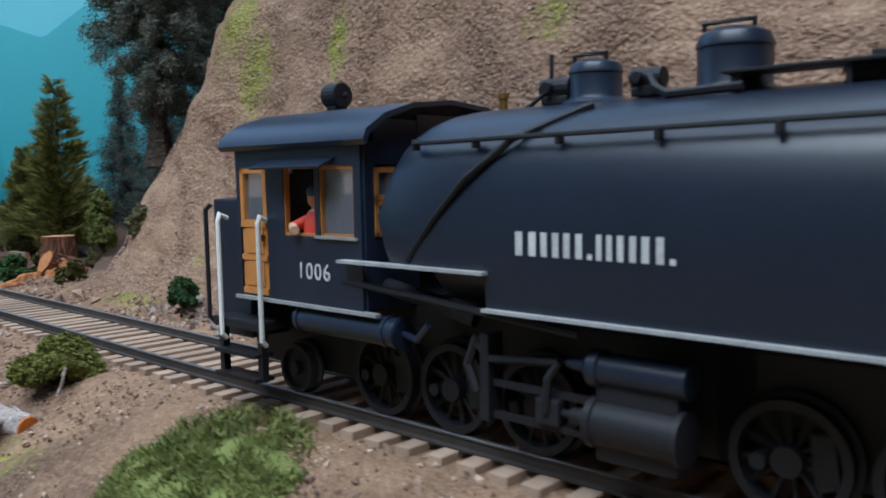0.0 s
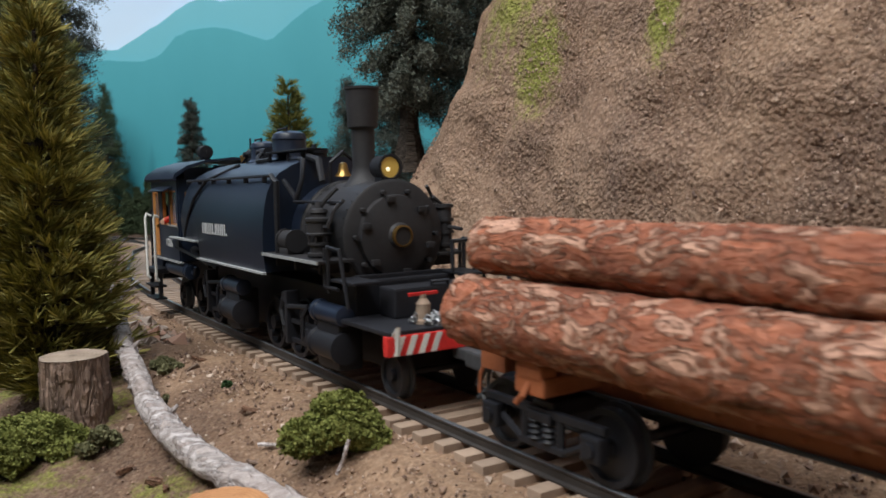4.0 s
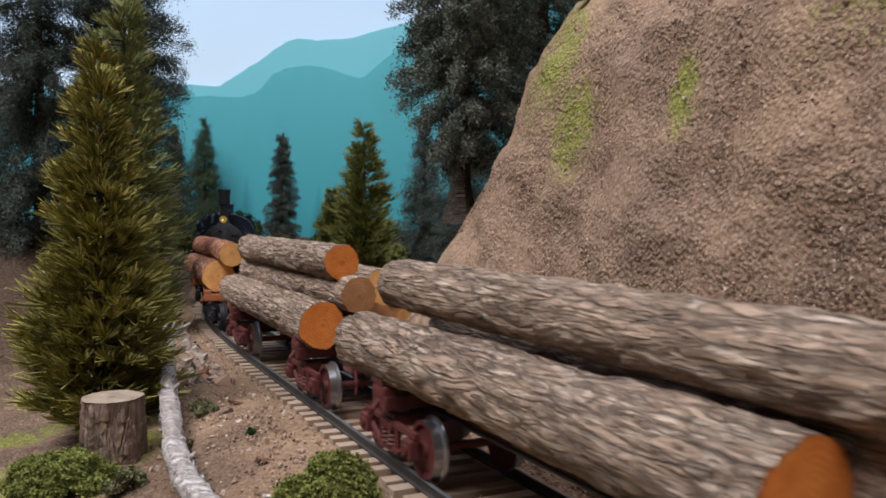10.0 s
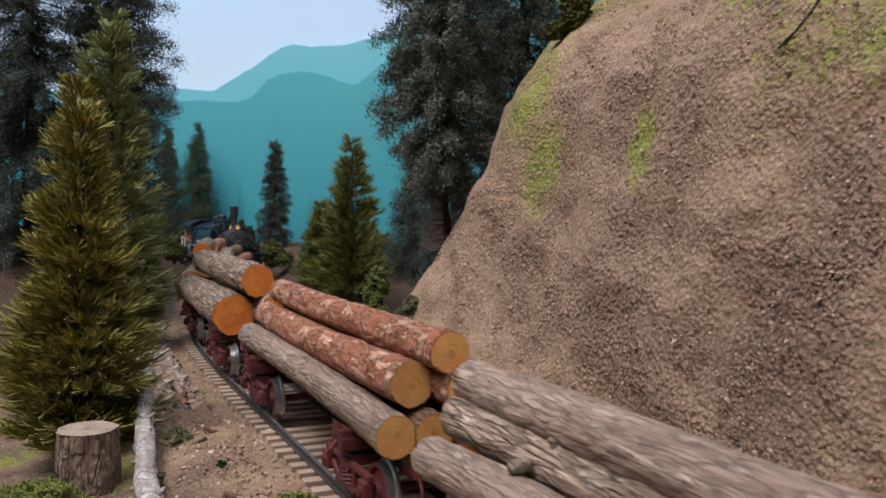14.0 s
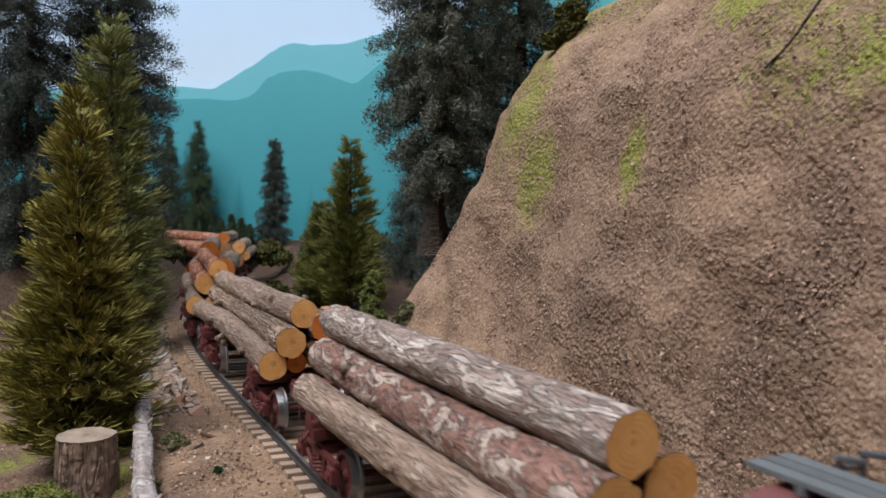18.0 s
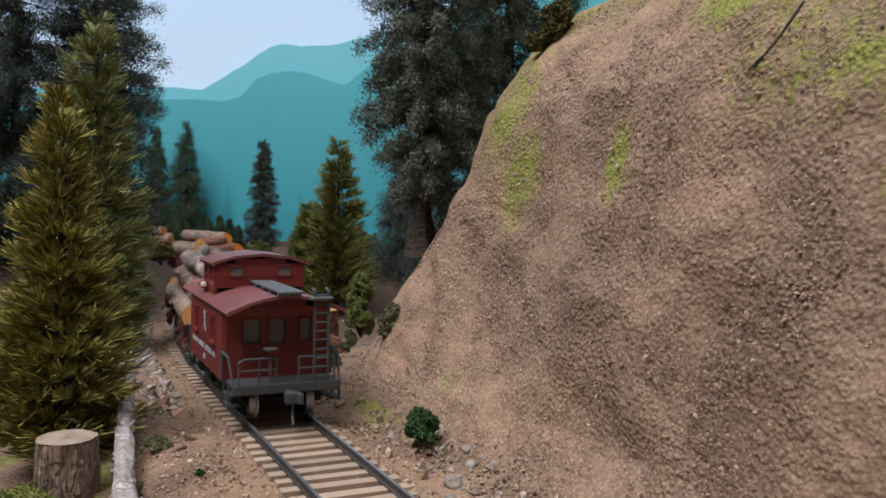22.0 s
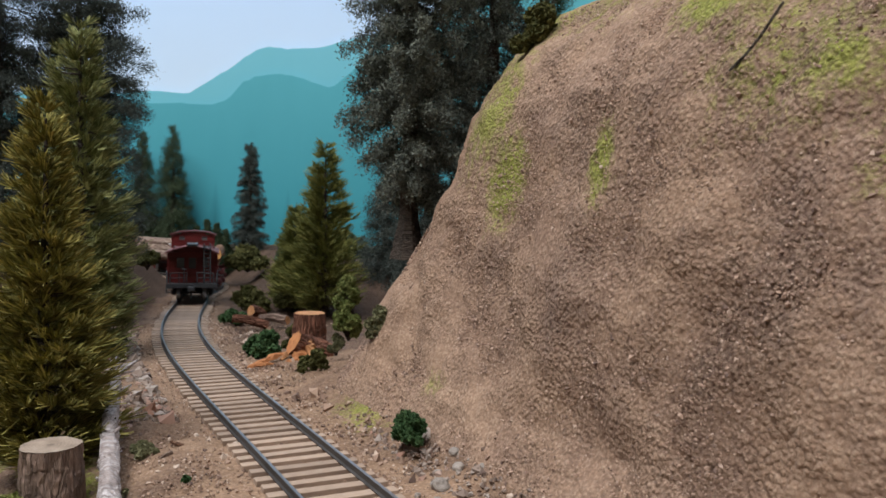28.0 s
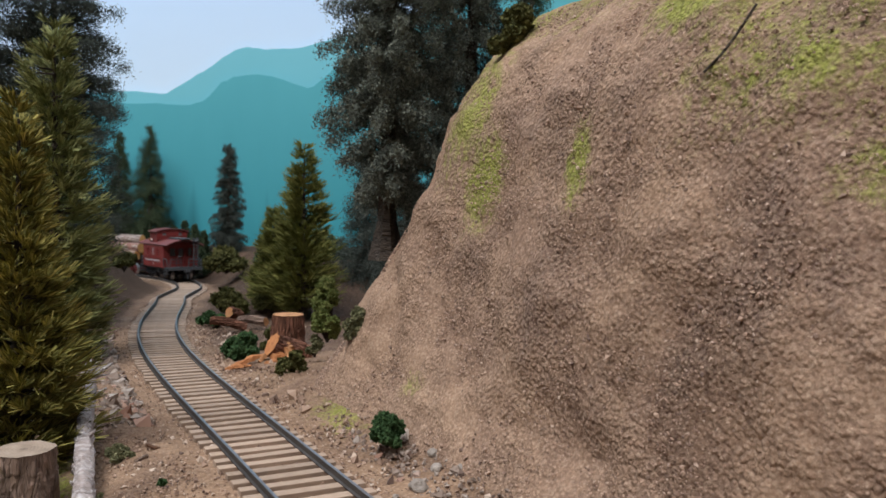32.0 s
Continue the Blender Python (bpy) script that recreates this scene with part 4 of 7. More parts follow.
# ---- bushes ----
def bush(name, place, rx, rz, leaf, seed, label, lobes=9, density=1.0, leafsize=0.0009, category="bush"):
    """A clump of many small ragged leaves on several lobes, with a few twigs."""
    rng = np.random.default_rng(seed)
    place, grow = drawn_out(place)
    rx, rz = rx * grow, rz * grow
    thing = tagged(empty(name, pose(*place)), label, category)
    twigs = bmesh.new()
    out = []
    for i in range(lobes):
        a, r = rng.uniform(0, 6.28), rng.uniform(0.1, 0.75) ** 0.7
        c = np.array([rx * r * math.cos(a), rx * r * math.sin(a), rz * (0.12 + 0.90 * (1 - r ** 2) * rng.uniform(0.4, 1.0))])
        lr = rx * rng.uniform(0.30, 0.48)
        if rz > 1.3 * rx:
            c[2] = rz * (0.08 + 0.88 * (i + 0.5) / lobes)
            c[:2] *= 0.35 + 0.75 * (1 - c[2] / rz)
        cyl(twigs, (0, 0, -0.001), tuple(c), 0.00035, 0.0002, seg=5)
        n = int(1150 * density * (lr / rx / 0.4) ** 2)
        d = rng.normal(size=(n, 3))
        d /= np.linalg.norm(d, axis=1)[:, None]
        bumps = np.array([noise.noise(tuple(k * 2.2 + seed)) for k in d])
        rad = lr * (0.72 + 0.45 * bumps + rng.uniform(-0.18, 0.14, n))
        p = c + d * rad[:, None] * np.array([1, 1, 0.85 * rz / rx if rz < rx * 1.3 else 1.0])
        p[:, 2] = np.maximum(p[:, 2], -0.0005)
        t1 = rng.normal(size=(n, 3))
        t1 /= np.linalg.norm(t1, axis=1)[:, None]
        t2 = np.cross(t1, rng.normal(size=(n, 3)))
        t2 /= np.linalg.norm(t2, axis=1)[:, None]
        sz = (leafsize * rng.uniform(0.35, 1.0, n))[:, None]
        out.append(np.stack([p - t1 * sz, p + t2 * sz * 0.8, p + t1 * sz, p - t2 * sz * 0.8], 1))
    tagged(part("twig", twigs, TRUNK, thing), kind="stuff")
    v = np.concatenate(out).reshape(-1, 3)
    mesh_of("foliage", v, np.arange(len(v)).reshape(-1, 4), leaf, thing)
    return thing


def grass_mound(place, rx, ry, height, seed, turn=0.0):
    rng = np.random.default_rng(seed)
    thing = tagged(empty("grass_clump", pose(*place, 0, 0, turn)), "large clump of fine green grass fibre beside the track", "grass")
    n = 60000
    a, r = rng.uniform(0, 6.28, n), np.sqrt(rng.uniform(0, 1, n))
    x, y = rx * r * np.cos(a), ry * r * np.sin(a)
    h = height * (1 - r ** 2) * (0.75 + 0.35 * wobble(x, y, 220, 2.0))
    z = h * rng.uniform(0.25, 1.0, n)
    root = np.stack([x, y, z], 1)
    d = np.stack([x / rx * 0.7, y / ry * 0.7, np.full(n, 0.8)], 1) + rng.normal(0, 0.65, (n, 3))
    d /= np.linalg.norm(d, axis=1)[:, None]
    sv = np.cross(d, rng.normal(size=(n, 3)))
    sv /= np.linalg.norm(sv, axis=1)[:, None]
    L = rng.uniform(0.0008, 0.0022, n)[:, None]
    v = np.stack([root - sv * 0.00016, root + sv * 0.00016, root + d * L], 1).reshape(-1, 3)
    mesh_of("grass_fibre", v, np.arange(len(v)).reshape(-1, 3), GRASS, thing)
    bm = bmesh.new()
    q = bmesh.ops.create_icosphere(bm, subdivisions=3, radius=1)
    for w in bm.verts:
        w.co = (w.co.x * rx * 0.9, w.co.y * ry * 0.9, w.co.z * height * 0.62 * (1 + 0.25 * noise.noise(w.co * 2)))
    part("mound", bm, GRASS, thing)


# ---- logs, stumps and branches ----
def log_mesh(length, r0, r1, seed, bend=0.0, rough=0.05, flare=0.0, cutter=0.0):
    """A log lying along x, from -length/2 to length/2: bark surface and two sawn faces."""
    rng = random.Random(seed)
    nx, na = 130, 60
    bm = bmesh.new()
    rings = []
    ox, oy = rng.uniform(0, 50), rng.uniform(0, 50)
    for i in range(nx + 1):
        k = i / nx
        x = length * (k - 0.5)
        r = r0 + (r1 - r0) * k + flare * max(0, k - 0.85) ** 2
        cy, cz = bend * math.sin(math.pi * k) * 0.6, bend * math.sin(math.pi * k + 0.6)
        ring = []
        for j in range(na):
            a = 2 * math.pi * j / na
            w = noise.noise((x * 60 + ox, math.cos(a) * 1.3, math.sin(a) * 1.3 + oy)) * 0.9 + noise.noise((x * 300 + ox, math.cos(a) * 4.0, math.sin(a) * 4.0 + oy)) * 0.6 + (0.5 - abs(noise.noise((x * 420 + ox, math.cos(a) * 7.0, math.sin(a) * 7.0 + oy)))) * 0.9
            w += 0.7 * (noise.noise((x * 210 + ox, math.cos(a) * 2.6 + 9, math.sin(a) * 2.6 + oy)) > 0.06)
            q = r * (1 + rough * w)
            ring.append(bm.verts.new((x + cutter * math.cos(a) * (k > 0.5), cy + q * math.cos(a), cz + q * math.sin(a))))
        rings.append(ring)
    for A, B in zip(rings[:-1], rings[1:]):
        for j in range(na):
            bm.faces.new((A[j], B[j], B[(j + 1) % na], A[(j + 1) % na]))
    return bm, rings


def log_part(name, parent, m, length, r0, r1, bark, cut, seed, bend=0.0, rough=0.05, knots=0, label="", flare=0.0):
    bm, rings = log_mesh(length, r0, r1, seed, bend, rough, flare)
    rng = random.Random(seed + 1)
    for _ in range(knots):
        x = rng.uniform(-0.4, 0.4) * length
        a = rng.uniform(-0.6, 2.2)
        r = (r0 + r1) / 2
        dx = rng.uniform(-0.5, 0.5)
        cyl(bm, (x, 0.7 * r * math.cos(a), 0.7 * r * math.sin(a)), (x + 0.002 * dx, 1.5 * r * math.cos(a), 1.5 * r * math.sin(a)), r * 0.33, r * 0.24, seg=9)
    ob = part(name, bm, bark, parent, label)
    ob.data.shade_smooth()
    ob.matrix_basis = m
    for end, ring_r, xx in ((0, r0, -0.5), (1, r1, 0.5)):
        bm = bmesh.new()
        vs = []
        src = rings_of(ob, end, len(rings), len(rings[0]))
        centre = sum(src, Vector()) / len(src)
        out = Vector((1 if end else -1, 0, 0)) * 0.00012
        inner = [bm.verts.new(centre + (p - centre) * 0.985 + out) for p in src]
        mid = [bm.verts.new(centre + (p - centre) * 0.55 + out) for p in src]
        c = bm.verts.new(centre + out)
        k = len(src)
        for j in range(k):
            bm.faces.new((inner[j], inner[(j + 1) % k], mid[(j + 1) % k], mid[j]))
            bm.faces.new((mid[j], mid[(j + 1) % k], c))
        bmesh.ops.recalc_face_normals(bm, faces=bm.faces)
        part("sawn_end", bm, cut, ob, "")
    return ob


def rings_of(ob, end, nr, na):
    vs = ob.data.vertices
    start = (nr - 1) * na if end else 0
    return [vs[start + j].co.copy() for j in range(na)]


def stump(name, place, r, h, bark, cut, seed, label, tilt=(0, 0)):
    place, grow = drawn_out(place)
    r, h = r * grow, h * grow
    thing = tagged(empty(name, pose(*place)), label, "stump")
    ob = log_part("trunk_piece", thing, pose(0, 0, h / 2 - 0.001, tilt[0], -90 + tilt[1], 0), h + 0.002, r * 1.12, r, bark, cut, seed, 0, 0.07)
    return thing


# ---- the train: +x is the way it runs, +y the side towards the camera ----
SPEED = 0.0515
# the train runs a little ahead of or behind an even pace: millimetres at each whole second
AHEAD = [0.8, 0.3, -0.2, -1.2, -3.2, -5.2, -8.2, -7.4, -6.1, -6.2, -6.2, -5.4, -3.4, -2.4, -3.4, -6.7, -9.8, -9.0, -7.2, -4.0, 1.2, 8.0, 13.5, 17.5, 20.0, 20.9, 19.9, 18.2, 16.5, 15.0, 13.6, 12.2, 10.7]


def run_of(t):
    return SPEED * t + 0.001 * float(np.interp(t, range(33), AHEAD))


MOVERS = []   # (thing, offset along the train, half base)
AXLES = []    # (wheelset, place in its parent, wheel radius)
BOGIES = []   # (truck, thing's offset, place along the thing)
RIDERS = []   # (log, car index, pose on the car)


def wheelset(parent, x, r, gauge=0.0077, rim=STEEL, face=LOCODARK, spokes=0, width=0.0024, z=None):
    """Axle and two wheels: turned in one piece, or with spokes, hub, balance weight and crank pin as parts."""
    bm = bmesh.new()
    if spokes:
        lathe(bm, [(r * 0.16, -gauge - 0.0016), (r * 0.16, gauge + 0.0016)], "y", seg=10)
        ws = part("wheelset", bm, face, parent)
    else:
        y0 = gauge - 0.0012
        prof = [(r * 0.05, y0 + width * 1.15), (r * 0.26, y0 + width * 1.15), (r * 0.30, y0 + width * 0.80), (r * 0.80, y0 + width * 0.72), (r * 0.84, y0 + width), (r, y0 + width),
                (r, y0 + 0.0008), (r * 1.12, y0 + 0.0005), (r * 1.12, y0), (r * 0.16, y0)]
        prof = prof + [(q, -h) for q, h in prof[::-1]]
        lathe(bm, prof, "y", seg=28)
        bmesh.ops.recalc_face_normals(bm, faces=bm.faces)
        ws = part("wheelset", bm, face, parent)
        ws.data.materials.append(rim)
        for p in ws.data.polygons:
            d = math.hypot(p.center.x, p.center.z)
            if d > r * 0.915:
                p.material_index = 1
        smooth(ws, 35)
    ws.matrix_basis = pose(x, 0, r if z is None else z)
    if spokes:
        for s in (1, -1):
            bm = bmesh.new()
            seg = 32
            prof = [(r * 1.10, 0), (r * 1.10, 0.0005), (r, 0.0007), (r, width), (r * 0.84, width), (r * 0.84, 0.0)]
            rings = [[bm.verts.new((q * math.cos(6.28319 * k / seg), s * (gauge - 0.0012 + h), q * math.sin(6.28319 * k / seg))) for k in range(seg)] for q, h in prof]
            for A, B in zip(rings, rings[1:] + rings[:1]):
                for k in range(seg):
                    bm.faces.new((A[k], A[(k + 1) % seg], B[(k + 1) % seg], B[k]))
            bmesh.ops.recalc_face_normals(bm, faces=bm.faces)
            smooth(part("tyre", bm, rim, ws), 35)
            if not SPOKE_MESH:
                bm = bmesh.new()
                cyl(bm, (r * 0.2, 0, 0), (r * 0.9, 0, 0), r * 0.055, seg=6)
                SPOKE_MESH.append(part("spoke", bm, face, ws).data)
                bpy.data.objects.remove([o for o in ws.children if o.name.startswith("spoke")][0])
            for k in range(spokes):
                ob = new("spoke", SPOKE_MESH[0])
                ob.parent = ws
                ob.matrix_basis = pose(0, s * gauge, 0, 0, 360 * k / spokes, 0)
            bm = bmesh.new()
            cyl(bm, (0, s * (gauge - 0.001), 0), (0, s * (gauge + 0.0018), 0), r * 0.26, seg=14)
            part("hub", bm, face, ws)
            bm = bmesh.new()
            cyl(bm, (r * 0.45, s * (gauge - 0.001), 0), (r * 0.45, s * (gauge + 0.0022), 0), r * 0.14, seg=10)
            part("crank_pin", bm, face, ws)
            bm = bmesh.new()
            box(bm, -r * 0.55, s * gauge, 0, r * 0.4, 0.0014, r * 0.9, 0.0002)
            part("balance_weight", bm, face, ws)
    AXLES.append((ws, (x, 0, r if z is None else z), r))
    return ws


SPOKE_MESH = []


def coupler(parent, x, sign, z=0.0085, material=GREYPAINT):
    bm = bmesh.new()
    box(bm, x + sign * 0.002, 0, z, 0.006, 0.0022, 0.0020, 0.0003)
    box(bm, x + sign * 0.0058, 0.0004, z, 0.0030, 0.0036, 0.0030, 0.0005)
    box(bm, x + sign * 0.0074, -0.0012, z, 0.0024, 0.0014, 0.0028, 0.0004)
    tube(bm, [(x + sign * 0.0055, 0, z - 0.001), (x + sign * 0.0055, 0.0002, z - 0.0045), (x + sign * 0.0078, 0.0006, z - 0.0066)], 0.00035, 6)
    ob = part("coupler", bm, material, parent, "knuckle coupler with a trip pin")
    return ob


def truck(parent, offset, x, material, half=0.010, r=0.0050, bunk=None, rim=STEEL, face=None):
    """A freight truck: bolster, side frames with journals and springs, two wheelsets."""
    bm = bmesh.new()
    box(bm, 0, 0, 0.0082, 0.0042, 0.0215, 0.0022, 0.0003)
    ob = part("truck", bm, material, parent, "sprung two-axle truck")
    for s in (1, -1):
        y = s * 0.0107
        bm = bmesh.new()
        box(bm, 0, y, 0.0078, 2 * half + 0.0035, 0.0011, 0.0011, 0.0002)
        box(bm, 0, y, 0.0032, 0.0090, 0.0011, 0.0010, 0.0002)
        for e in (1, -1):
            tube(bm, [(e * 0.0045, y, 0.0033), (e * (half - 0.0012), y, 0.0056)], 0.0005, 6)
            tube(bm, [(e * 0.0035, y, 0.0033), (e * 0.0035, y, 0.0078)], 0.0006, 6)
        box(bm, 0, y, 0.0072, 0.0048, 0.0018, 0.0014, 0.0003)
        part("side_frame", bm, material, ob)
        for e in (1, -1):
            bm = bmesh.new()
            box(bm, e * half, y + s * 0.0004, 0.0054, 0.0034, 0.0019, 0.0034, 0.0004)
            part("journal_box", bm, material, ob)
            bm = bmesh.new()
            cyl(bm, (e * half, y + s * 0.0012, 0.0054), (e * half, y + s * 0.0018, 0.0054), 0.0010, seg=10)
            part("journal_lid", bm, material, ob)
            bm = bmesh.new()
            lathe(bm, [(0.0007 + 0.0004 * (k % 2), 0.0036 + k * 0.0004) for k in range(9)], "z", (e * 0.0013, y, 0), 10)
            part("spring", bm, material, ob)
    ob.matrix_basis = pose(x, 0, 0)
    for e in (1, -1):
        wheelset(ob, e * half, r, rim=rim, face=face or material)
    BOGIES.append((ob, offset, x))
    return ob


def log_car(offset, paint, bunkpaint, frame_len=0.058, wheel_rim=STEEL, brake=False):
    car = tagged(empty("log_car"), "skeleton log car with steel trucks and two cross bunks", "log car", "log cars of the train")
    bm = bmesh.new()
    box(bm, 0, 0, 0.0104, 2 * frame_len, 0.0058, 0.0028, 0.0003)
    sill = part("centre_sill", bm, paint, car, "narrow centre beam")
    bm = bmesh.new()
    for k in range(-10, 11):
        for s in (1, -1):
            box(bm, k * 0.0055, s * 0.0030, 0.0108, 0.0007, 0.0007, 0.0007)
    tagged(part("stud", bm, paint, sill), kind="stuff")
    for e in (1, -1):
        bm = bmesh.new()
        box(bm, e * (frame_len - 0.003), 0, 0.0110, 0.0062, 0.0115, 0.0034, 0.0003)
        box(bm, e * (frame_len - 0.003), 0, 0.0129, 0.0068, 0.0105, 0.0006, 0.0001)
        tube(bm, [(e * frame_len, 0.0050, 0.0100), (e * (frame_len + 0.0012), 0.0050, 0.0078), (e * (frame_len + 0.0012), 0.0052, 0.0050)], 0.0003, 6)
        assembly("end_sill", bm, paint, car, "", "end_plate")
        coupler(car, e * frame_len, e)
        truck(car, offset, e * 0.0380, paint if paint is CARRED else LOCODARK, rim=wheel_rim)
        bm = bmesh.new()
        box(bm, e * 0.0380, 0, 0.0116, 0.0058, 0.0262, 0.0026, 0.0004)
        for s in (1, -1):
            box(bm, e * 0.0380, s * 0.0118, 0.0134, 0.0052, 0.0030, 0.0022, 0.0006, None)
            prism(bm, [(s * 0.0132, 0.0125), (s * 0.0110, 0.0125), (s * 0.0132, 0.0157)][::s], e * 0.0380 - 0.0018, e * 0.0380 + 0.0018)
            tube(bm, [(e * 0.0380, s * 0.0129, 0.0120), (e * 0.0380, s * 0.0141, 0.0105), (e * 0.0380 + 0.0014, s * 0.0141, 0.0092)], 0.0004, 6)
        assembly("bunk", bm, bunkpaint, car, "cross bunk with log chocks", "log_chock")
    bm = bmesh.new()
    tube(bm, [(-0.045, 0.0034, 0.0094), (0.045, 0.0034, 0.0094)], 0.0003, 6)
    part("brake_pipe", bm, GREYPAINT, car)
    if brake:
        bm = bmesh.new()
        cyl(bm, (-frame_len + 0.0045, 0.0030, 0.0128), (-frame_len + 0.0045, 0.0030, 0.0190), 0.00028, seg=6)
        lathe(bm, [(0.0010, 0.0), (0.0019, 0.0001), (0.0019, 0.0006), (0.0010, 0.0007)], "z", (-frame_len + 0.0045, 0.0030, 0.0188), 14)
        part("brake_wheel", bm, CARORANGE, car)
    MOVERS.append((car, offset, 0.0380))
    return car


# side, height, radius at far end, radius at near end, shift, length, bark, cut
LOADS = [
    (-0.2428, [(0.0098, 0.0197, 0.0048, 0.0060, 0.0075, 0.0910, BARK_RED, CUT_PALE), (0.0062, 0.0287, 0.0040, 0.0044, 0.0018, 0.1005, BARK_RED, CUT_PALE),
               (-0.0040, 0.0248, 0.0038, 0.0041, 0.0060, 0.098, BARK_BROWN, CUT_PALE), (-0.0102, 0.0184, 0.0042, 0.0045, 0.0065, 0.096, BARK_RED, CUT_ORANGE), (-0.0025, 0.0157, 0.0030, 0.0032, 0.006, 0.096, BARK_RED, CUT_ORANGE)]),
    (-0.3780, [(0.0082, 0.0184, 0.0048, 0.0053, 0.0065, 0.103, BARK_GREY, CUT_ORANGE), (0.0012, 0.0254, 0.0041, 0.0041, 0.0058, 0.1105, BARK_GREY, CUT_BROWN), (0.0032, 0.0328, 0.0041, 0.0041, 0.0055, 0.097, BARK_GREY, CUT_ORANGE),
               (-0.0058, 0.0175, 0.0050, 0.0051, 0.0070, 0.101, BARK_BROWN, CUT_BROWN), (-0.0074, 0.0266, 0.0041, 0.0043, 0.0080, 0.100, BARK_GREY, CUT_PALE), (-0.0125, 0.0212, 0.0033, 0.0036, 0.0080, 0.098, BARK_GREY, CUT_PALE)]),
    (-0.5085, [(0.0082, 0.0197, 0.0053, 0.0064, 0.0045, 0.102, BARK_GREY, CUT_ORANGE), (0.0022, 0.0312, 0.0044, 0.0050, -0.0015, 0.103, BARK_GREY, CUT_ORANGE), (-0.0068, 0.0206, 0.0060, 0.0066, -0.0045, 0.106, BARK_GREY, CUT_ORANGE)]),
    (-0.6400, [(0.0088, 0.0174, 0.0034, 0.0036, -0.0020, 0.1100, BARK_TAN, CUT_PALE), (0.0018, 0.0171, 0.0034, 0.0034, -0.004, 0.108, BARK_BROWN, CUT_PALE), (-0.0052, 0.0172, 0.0037, 0.0037, -0.0066, 0.110, BARK_BROWN, CUT_ORANGE),
               (0.0052, 0.0248, 0.0033, 0.0039, -0.0037, 0.1015, BARK_RED, CUT_PALE), (-0.0028, 0.0250, 0.0040, 0.0045, -0.0075, 0.108, BARK_RED, CUT_PALE), (0.0012, 0.0312, 0.0032, 0.0035, -0.0065, 0.1080, BARK_RED, CUT_PALE)]),
    (-0.7730, [(0.0088, 0.0166, 0.0033, 0.0037, 0.0090, 0.1085, BARK_TAN, CUT_PALE), (0.0034, 0.0222, 0.0034, 0.0038, 0.0095, 0.113, BARK_GREY, CUT_PALE), (-0.0052, 0.0180, 0.0037, 0.0039, 0.0090, 0.108, BARK_BROWN, CUT_ORANGE),
               (0.0020, 0.0155, 0.0026, 0.0026, 0.0080, 0.104, BARK_BROWN, CUT_ORANGE), (0.0003, 0.0284, 0.0034, 0.0037, 0.0110, 0.110, BARK_TAN, CUT_PALE), (-0.0060, 0.0255, 0.0035, 0.0038, 0.0090, 0.110, BARK_TAN, CUT_ORANGE)]),
    (-0.9040, [(0.0085, 0.0168, 0.0035, 0.0040, 0.0030, 0.102, BARK_TAN, CUT_PALE), (0.0043, 0.0238, 0.0040, 0.0045, 0.0030, 0.1045, BARK_PINK, CUT_PALE), (-0.0042, 0.0172, 0.0040, 0.0042, 0.005, 0.104, BARK_BROWN, CUT_ORANGE),
               (0.0010, 0.0314, 0.0036, 0.0040, 0.0045, 0.1030, BARK_BIRCH, CUT_PALE), (-0.0072, 0.0250, 0.0039, 0.0042, 0.0070, 0.106, BARK_BROWN, CUT_PALE)]),
]
BARKNAMES = {BARK_RED: "red flaky bark", BARK_PINK: "pink-brown flaking bark", BARK_GREY: "grey furrowed bark", BARK_BROWN: "brown bark", BARK_TAN: "pale peeled tan bark", BARK_BIRCH: "white papery bark"}


def build_log_cars():
    for i, (offset, logs) in enumerate(LOADS):
        log_car(offset, CARORANGE if i == 0 else CARRED, CARORANGE if i == 0 else CARRED, wheel_rim=LOCODARK if i == 0 else STEEL, brake=i == 0)
        for j, (y, z, r0, r1, dx, length, bark, cut) in enumerate(logs):
            rng = random.Random(i * 10 + j)
            # local x of the log runs towards the near (rear) end
            m = pose(dx, y, z, rng.uniform(0, 360), 0, 180 + rng.uniform(-0.7, 0.7) + (2.2 if i == 0 and j < 2 else 1.6 if i == 2 and j < 2 else 0))
            ob = log_part("log", None, m, length, r0, r1, bark, cut, i * 20 + j, rng.uniform(-0.0008, 0.0008) * (1.8 if i >= 4 else 1), 0.06 if bark is not BARK_GREY else 0.075, 5 if i == 4 and j in (0, 4) else (1 if i in (4, 5) else 0))
            tagged(ob, f"felled log with {BARKNAMES[bark]} chained on a log car", "log", "logs on log cars")
            RIDERS.append((ob, offset, m))


def plate(bm, outline, y0, y1):
    """Extrudes an outline of (x, z) along y."""
    a = [bm.verts.new((x, y0, z)) for x, z in outline]
    b = [bm.verts.new((x, y1, z)) for x, z in outline]
    k = len(a)
    for i in range(k):
        bm.faces.new((a[i], a[(i + 1) % k], b[(i + 1) % k], b[i]))
    bm.faces.new(a[::-1])
    bm.faces.new(b)
    bmesh.ops.recalc_face_normals(bm, faces=bm.faces)


def frame_bars(bm, x0, x1, z0, z1, y, t=0.0007, d=0.0009):
    for x in (x0, x1):
        box(bm, x, y, (z0 + z1) / 2, t, d, z1 - z0 + t)
    for z in (z0, z1):
        box(bm, (x0 + x1) / 2, y, z, x1 - x0 + t, d, t)


